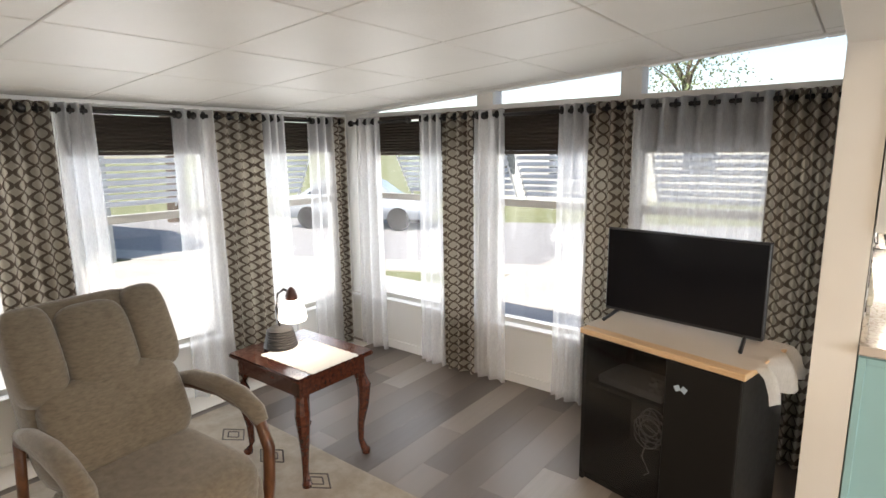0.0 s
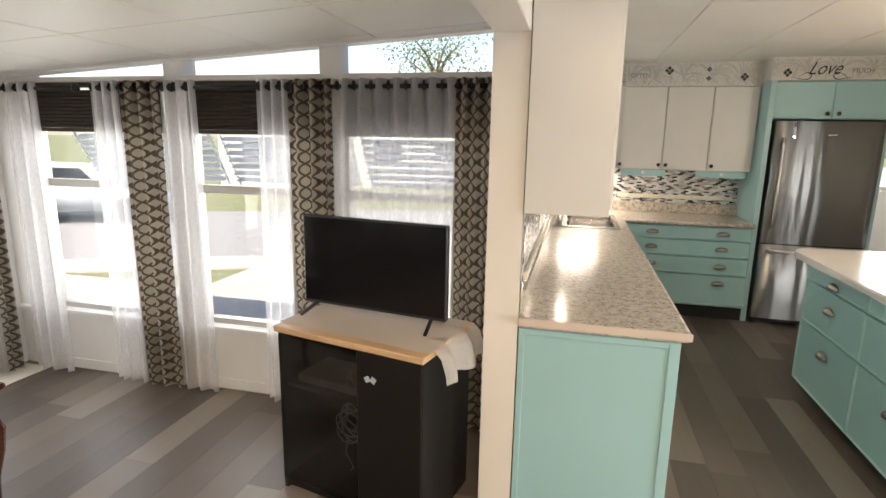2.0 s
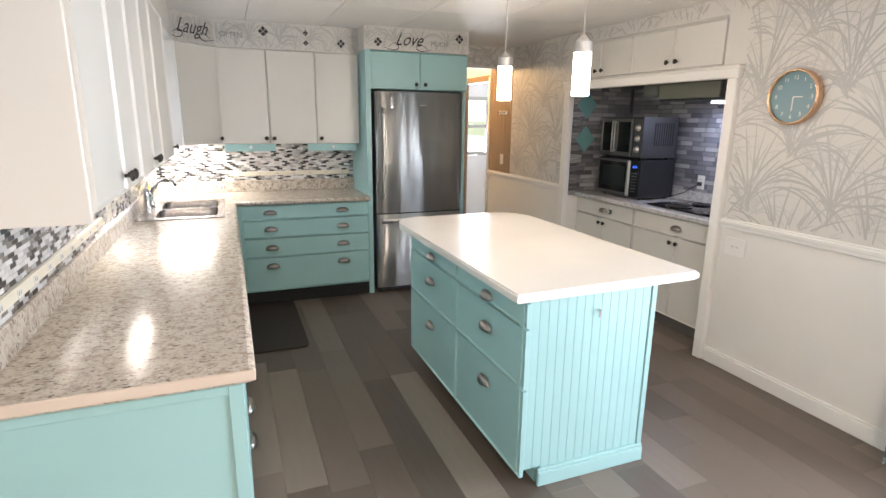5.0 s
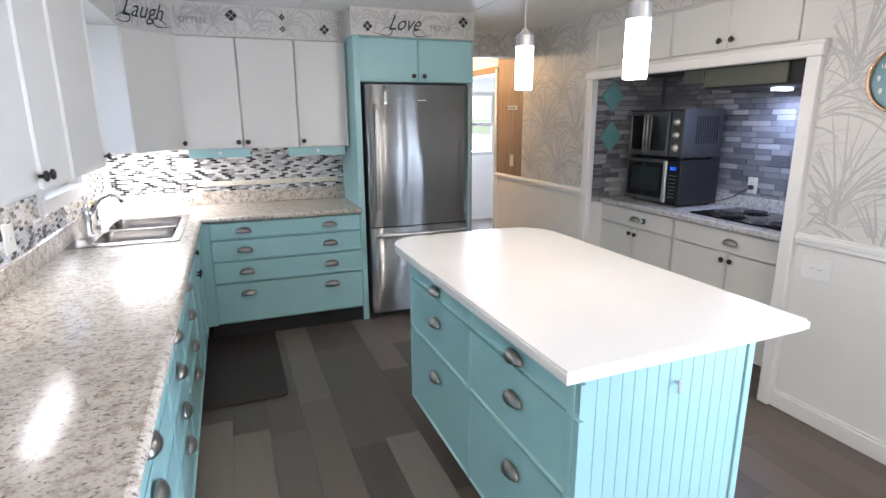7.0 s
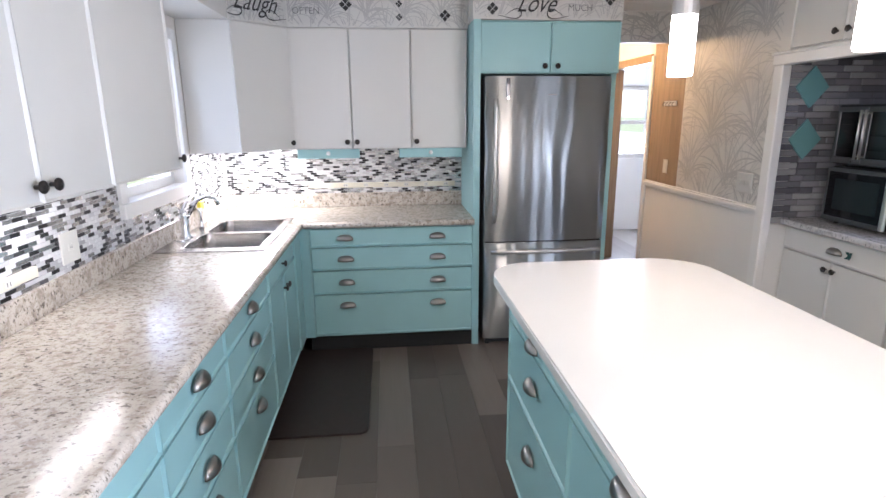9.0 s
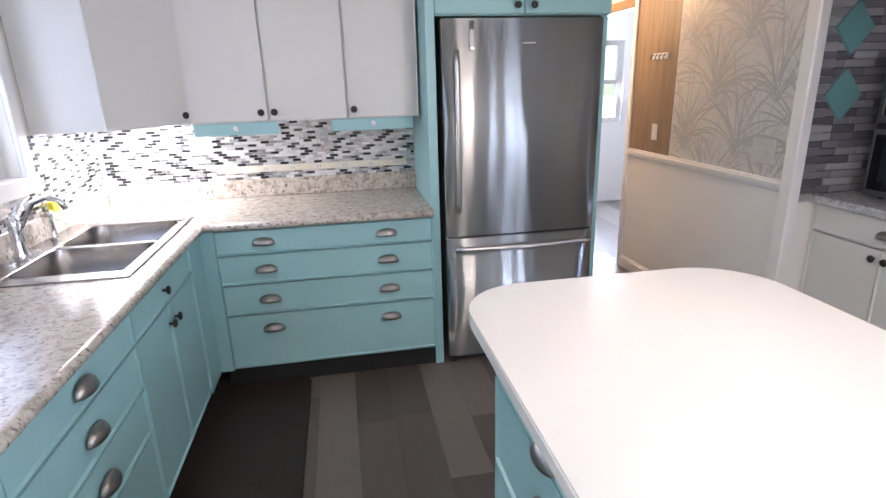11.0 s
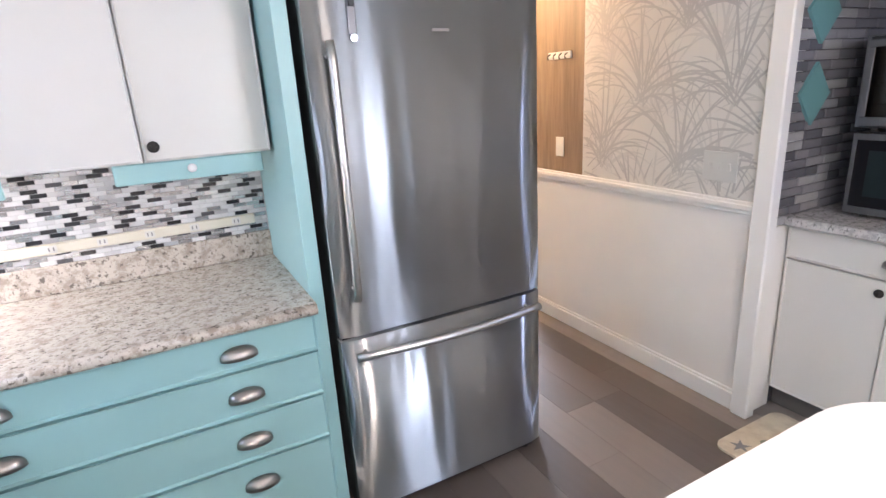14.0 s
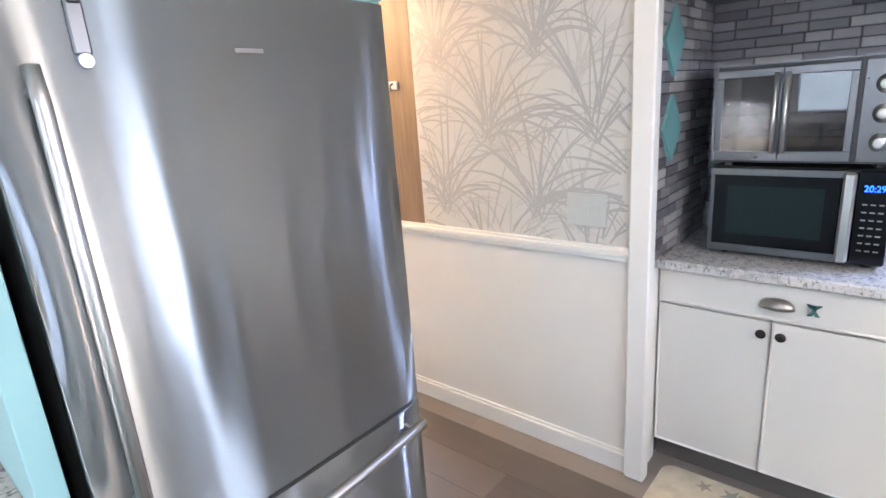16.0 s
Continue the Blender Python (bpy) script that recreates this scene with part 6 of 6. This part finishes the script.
tv.matrix_basis = pose(-0.851, 2.285, H2 + 0.006, 0, 0, -9)
tagged(tv, "black flat-screen television on two splayed feet", "television")
sub("cabinet", boxes((0, 0.732, 0.0, 0.03, 0.035, 0.455), (0.08, 0.65, 0.03, 0.065, 0.06, 0.33), bevel=0.004), M["black"], tv)
sub("screen", boxes((0.008, 0.724, -0.003, 0.0, 0.05, 0.446)), M["gloss_black"], tv, "dark glossy screen")
for x, s in ((0.07, -1), (0.66, 1)):
    sub("foot", tube(tube(bmesh.new(), [(x, 0.012, 0.04), (x + s * 0.02, -0.10, 0.004)], 0.009, 6), [(x, 0.012, 0.04), (x + s * 0.01, 0.12, 0.004)], 0.009, 6), M["black"], tv)

# ---- outdoors ----
def strip(name, label, rows, z, mat, m):
    return tagged(part(name, boxes(*[(*r, -0.46, z) for r in rows], m=m), mat), label, name, kind="structure")


RM = pose(-6, 11, 0, 0, 0, 24)
strip("road", "grey asphalt lane past the house", [(-60, 60, -3.0, 3.0)], -0.445, M["asphalt"], RM)
strip("pavement", "pale concrete edge of the lane", [(-60, 60, -3.9, -3.02)], -0.43, M["concrete"], RM)
# no known patio: pale ground added so the porch window looks out on brightness
strip("patio", "pale concrete patio behind the house", [(2.0, 30, 9.3, 70)], -0.44, M["concrete"], pose(0, 0, 0))
strip("driveway", "pale concrete drive beside the sunroom", [(-11.4, -3.9, -14, 6.2)], -0.44, M["concrete"], pose(0, 0, 0))


def house(x, y, rz, w, d, h, wallmat, label):
    m = pose(x, y, -0.46, 0, 0, rz)
    t = new("house")
    t.matrix_basis = m
    tagged(t, label, "house")
    bm = bmesh.new()
    for k in range(int(h / 0.2)):
        box(bm, 0, w, 0, d, k * 0.2, k * 0.2 + 0.196)
        box(bm, -0.012, w + 0.012, -0.012, d + 0.012, k * 0.2, k * 0.2 + 0.03)
    sub("wall", bm, wallmat, t)
    bm = bmesh.new()
    v = [bm.verts.new(c) for c in ((-0.4, -0.4, h), (w + 0.4, -0.4, h), (w + 0.4, d + 0.4, h), (-0.4, d + 0.4, h), (-0.4, d / 2, h + d * 0.16), (w + 0.4, d / 2, h + d * 0.16))]
    for q in ((0, 1, 5, 4), (2, 3, 4, 5), (0, 4, 3), (1, 2, 5), (3, 2, 1, 0)):
        bm.faces.new([v[i] for i in q])
    sub("roof", bm, M["roofing"], t)
    for k in range(max(1, int(w / 2.6))):
        x0 = 0.9 + k * 2.6
        wi = sub("window", boxes((x0, x0 + 1.2, -0.03, 0.0, 1.1, 2.0)), M["far_glass"], t)
        sub("frame", boxes((x0 - 0.07, x0, -0.05, 0, 1.03, 2.07), (x0 + 1.2, x0 + 1.27, -0.05, 0, 1.03, 2.07), (x0, x0 + 1.2, -0.05, 0, 1.03, 1.1), (x0, x0 + 1.2, -0.05, 0, 2.0, 2.07)), M["slat"], wi)


house(-13.5, 19, 24, 12, 6, 2.7, M["siding"], "pale sided bungalow across the lane")
house(1.5, 25, 24, 11, 6, 2.7, M["siding"], "white sided bungalow beyond the lawn")
house(-11.5, -8.0, 90, 12, 6, 2.7, M["siding_green"], "grey-green sided neighbouring home beside the drive")


def tree(x, y, h, spread, seed):
    t = thing("tree", (x, y, -0.46), "broad leafy tree beyond the lane", "tree", "garden trees")
    r = random.Random(seed)
    bm = bmesh.new()
    tube(bm, [(x, y, -0.46), (x + 0.1, y, h * 0.25), (x, y + 0.1, h * 0.5), (x + 0.1, y, h * 0.8)], 0.2, 9, radii=[0.32, 0.24, 0.18, 0.06])
    tips = []
    for k in range(9):
        a, e = r.uniform(0, 6.28), r.uniform(0.35, 0.7)
        q = (x + spread * 0.7 * math.cos(a), y + spread * 0.7 * math.sin(a), h * (e + 0.25))
        tube(bm, [(x, y, h * e), ((x + q[0]) / 2, (y + q[1]) / 2, h * (e + 0.16)), q], 0.05, 6, radii=[0.11, 0.07, 0.02])
        tips.append(q)
    part("trunk", bm, M["bark"], t)
    verts, faces = [], []
    for k in range(1700):
        c = Vector(r.choice(tips)) + Vector((r.gauss(0, spread * 0.3), r.gauss(0, spread * 0.3), r.gauss(0, h * 0.1))) - Vector((x, y, -0.46))
        u = Vector((r.gauss(0, 1), r.gauss(0, 1), r.gauss(0, 1))).normalized() * r.uniform(0.08, 0.16)
        w = u.cross(Vector((r.gauss(0, 1), r.gauss(0, 1), 1))).normalized() * 0.06
        b = len(verts)
        verts += [c - u, c + w, c + u, c - w]
        faces.append((b, b + 1, b + 2, b + 3))
    me = bpy.data.meshes.new("crown")
    me.from_pydata([tuple(v) for v in verts], [], faces)
    me.materials.append(M["leaf"])
    ob = new("crown", me)
    ob.parent = t


tree(-9.0, 36, 9.0, 3.0, 1)
tree(-17, 8, 7, 2.6, 3)

car = new("parked_car")
car.matrix_basis = pose(-11.2, 10.5, -0.445, 0, 0, 24)
tagged(car, "blue-grey saloon car parked at the lane", "car")
bm = bmesh.new()
side = [(-2.1, 0.3), (2.1, 0.3), (2.15, 0.62), (1.9, 0.78), (1.0, 0.88), (0.45, 1.32), (-0.95, 1.36), (-1.55, 0.95), (-2.1, 0.88)]
a, b = [bm.verts.new((x, -0.85, z)) for x, z in side], [bm.verts.new((x, 0.85, z)) for x, z in side]
for v in a + b:
    if v.co.z > 1.0:
        v.co.y *= 0.8
bm.faces.new(a), bm.faces.new(b[::-1])
for k in range(len(a)):
    bm.faces.new((a[k], b[k], b[(k + 1) % len(a)], a[(k + 1) % len(a)]))
bmesh.ops.recalc_face_normals(bm, faces=bm.faces[:])
bmesh.ops.bevel(bm, geom=bm.edges[:], offset=0.05, segments=2, affect="EDGES")
sub("body", bm, M["car_paint"], car, "", True)
for s in (-1, 1):
    bm = bmesh.new()
    v = [bm.verts.new((x, s * y, z)) for x, y, z in ((0.75, 0.84, 0.92), (0.38, 0.72, 1.27), (-0.85, 0.72, 1.29), (-1.3, 0.84, 0.98))]
    bm.faces.new(v)
    bmesh.ops.solidify(bm, geom=bm.faces[:], thickness=0.02)
    sub("side_window", bm, M["far_glass"], car)
    for x in (-1.3, 1.35):
        wh = sub("wheel", lathe(bmesh.new(), ((0.3, -0.1), (0.32, -0.06), (0.32, 0.06), (0.3, 0.1)), pose(x, s * 0.78, 0.32, 90, 0, 0), 20), M["tyre"], car)
        sub("rim", lathe(bmesh.new(), ((0.19, -0.105), (0.19, 0.105)), pose(x, s * 0.78, 0.32, 90, 0, 0), 16), M["dark_bronze"], wh)

# ---- pieces: planks, mosaic, brick ----
floor = tagged(new("floor"), "grey-brown wood-look vinyl plank floor", "floor", kind="structure")


def block_mesh(name, w, d, h, bev, mat):
    bm = bmesh.new()
    box(bm, 0, w, 0, d, 0, h, 0)
    up = [e for e in bm.edges if all(v.co.z > h - 1e-6 for v in e.verts)]
    bmesh.ops.bevel(bm, geom=up, offset=bev, segments=1, affect="EDGES")
    return finish(bm, name, mat)


PW, PL = 0.18, 1.22
plank = block_mesh("plank", PW - 0.0005, PL - 0.0005, 0.006, 0.0007, M["plank"])
rnd = random.Random(11)
far, count = bmesh.new(), 0
x = -3.38
while x < 6.1:
    y = -3.1 - rnd.random() * PL
    while y < 9.0:
        end = 2.97 if x < 0.0 else 7.88 if x < 3.8 else 8.98
        length = min(PL, end - y)
        if length > 0.03:
            if x < 3.75 and y + PL > -0.1 and y < 7.3 and count < 300:
                ob = new("plank", plank)
                ob.parent, ob.location, ob.scale = floor, (x, y, -0.006), (1, length / PL, 1)
                count += 1
            else:
                box(far, x, x + PW - 0.0005, y, y + length - 0.0005, -0.006, 0.0)
        y += PL
    x += PW
tagged(part("far_planks", far, M["plank_far"], floor), kind="stuff")

# mosaic backsplash: strips of three lengths, laid in running bond
TH = 0.0155


def splash(name, label, parent_wall, m, length, height, near):
    """near: the stretch (x0, x1) along it whose tiles are single pieces."""
    bed = part("grout_bed", boxes((0, length, -0.003, 0, 0, height), m=m), M["grout"], parent_wall)
    tagged(bed, label)
    w, meshes = 0.048, []
    for mat in MOSAIC[0]:
        bm = bmesh.new()
        box(bm, 0, w - 0.0018, -0.0062, -0.003, 0, TH - 0.0018, 0.0008)
        meshes.append(finish(bm, "mosaic_tile", mat))
    rest, n, z, row = bmesh.new(), 0, 0.0, 0
    r = random.Random(len(name))
    while z < height - TH * 0.6:
        x, wait = -0.024 * (row % 2), r.randint(0, 3)
        while x < length:
            if wait == 0:
                tone, wait = 2, r.choice((2, 3, 3, 4, 4, 5))
            else:
                tone, wait = (1 if r.random() < 0.35 else 0), wait - 1
            a, b = max(x, 0), min(x + w, length)
            if near[0] <= x and x + w <= near[1] and n < 300:
                shared("mosaic_tile", meshes[tone], parent_wall, m @ Matrix.Translation((x, 0, z)))
                n += 1
            elif b - a > 0.006:
                v = [(q, y, p) for p in (z, min(z + TH, height) - 0.0018) for q, y in ((a, -0.003), (a + 0.0006, -0.0062), (b - 0.0024, -0.0062), (b - 0.0018, -0.003))]
                vs = [rest.verts.new(m @ Vector(c)) for c in v]
                for q in ((0, 1, 5, 4), (1, 2, 6, 5), (2, 3, 7, 6), (4, 5, 6, 7), (3, 2, 1, 0)):
                    rest.faces.new([vs[i] for i in q]).material_index = tone
            x += w
        z += TH
        row += 1
    tagged(part("mosaic_rest", rest, MOSAIC[1], parent_wall), kind="stuff")


splash("back", "mosaic bed on the back wall", back, pose(0.215, 5.917, 1.0205, 0, 0, 0), 1.725, 0.34, (1.15, 1.70))
splash("left_", "mosaic bed on the dividing wall", divider, pose(0.188, 2.14, 1.0205, 0, 0, 90), 2.20, 0.34, (0.9, 1.5))
splash("corner", "mosaic bed by the window", divider, pose(0.188, 5.24, 1.0205, 0, 0, 90), 0.67, 0.34, (9, 9))
splash("below_", "mosaic bed below the window", divider, pose(0.188, 4.35, 1.0205, 0, 0, 90), 0.89, 0.108, (9, 9))

# grey bricks lining the alcove
alcove = bpy.data.objects["alcove_wall"]
bmesh_by = {}
for w in (0.09, 0.13, 0.17):
    bm = bmesh.new()
    box(bm, 0, w - 0.0035, -0.012, 0, 0, 0.0355, 0.003)
    bmesh_by[w] = finish(bm, "brick", M["brick"])
r = random.Random(21)
for m, length, z0 in ((pose(4.4985, 4.99, 0.93, 0, 0, -90), 1.735, 0.0), (pose(3.80, 4.993, 0.895, 0, 0, 0), 0.70, 0.0)):
    z = z0
    while z < 0.99:
        x = 0.0
        while x < length - 0.02:
            fit_w = [w for w in bmesh_by if x + w <= length + 0.001]
            if not fit_w:
                break
            w = r.choice(fit_w)
            shared("brick", bmesh_by[w], alcove, m @ Matrix.Translation((x, -r.random() * 0.006, z)))
            x += w
        z += 0.0385

# printed palm fronds of the wallpaper: arching blades in tufts
def fronds(name, mat, parent, m, w, h, step, seed, scale=1.0, up=0.0012):
    bm = bmesh.new()
    r = random.Random(seed)
    row = 0
    z = -0.25 * scale
    while z < h + 0.05:
        x = (row % 2) * step / 2 - 0.1
        while x < w + 0.2:
            n = 26
            lean = r.uniform(-0.5, 0.5)
            for k in range(n):
                a = (k / (n - 1) - 0.5) * 3.0 + lean + r.uniform(-0.06, 0.06)
                length = scale * r.uniform(0.30, 0.62) * (1.0 - 0.15 * abs(a))
                wid = scale * r.uniform(0.0045, 0.0095)
                droop = 0.5 * a + r.uniform(-0.1, 0.1)
                px, pz, ang, prev = x + r.uniform(-0.03, 0.03) * scale, z + r.uniform(-0.02, 0.1) * scale, a * 0.62, None
                seg = 7
                for s in range(seg + 1):
                    t = s / seg
                    hw = wid * (0.35 + 1.3 * t) * (1 - t) ** 0.6 + 0.0003
                    nx, nz = math.cos(ang), -math.sin(ang)
                    pts = [(px - nx * hw, pz - nz * hw), (px + nx * hw, pz + nz * hw)]
                    if prev and all(0 <= q[0] <= w and 0 <= q[1] <= h for q in pts + prev):
                        vs = [bm.verts.new(m @ Vector((q[0], -up - 0.00002 * k, q[1]))) for q in (prev[0], prev[1], pts[1], pts[0])]
                        bm.faces.new(vs)
                    prev = pts
                    px += math.sin(ang) * length / seg
                    pz += math.cos(ang) * length / seg
                    ang += droop * 0.34
            x += step
        z += 0.33 * scale
        row += 1
    return part(name, bm, mat, parent)


for y0, y1, z0, z1, sd in ((1.8, 3.19, 0.99, KC, 1), (5.045, 6.095, 0.985, KC, 2), (3.19, 5.04, 2.24, KC, 3)):
    for mt, dx, st in ((M["wallpaper_pale"], 0.3, 0.62), (M["wallpaper_print"], 0.0, 0.50)):
        fronds("frond_print", mt, paper, pose(3.766, y1, z0, 0, 0, -90), y1 - y0, z1 - z0, st, sd + int(dx * 10), 1.0 if dx == 0 else 0.8, 0.0012 if dx == 0 else 0.0006)
fronds("frond_print", M["wallpaper_print"], bpy.data.objects["lintel"], pose(2.98, 6.1, 2.122, 0, 0, 0), 0.785, 0.22, 0.4, 9)
fronds("leaf_print", M["wallpaper_print"], soffit, pose(0.78, 5.58, 2.134, 0, 0, 0), 1.155, 0.208, 0.24, 4, 0.55)
fronds("leaf_print", M["wallpaper_print"], soffit, pose(1.942, 5.36, 2.157, 0, 0, 0), 0.955, 0.185, 0.24, 6, 0.55)
fronds("leaf_print", M["wallpaper_print"], soffit, pose(0.488, 5.3005, 2.134, 0, 0, 44.4), 0.39, 0.208, 0.22, 8, 0.5)
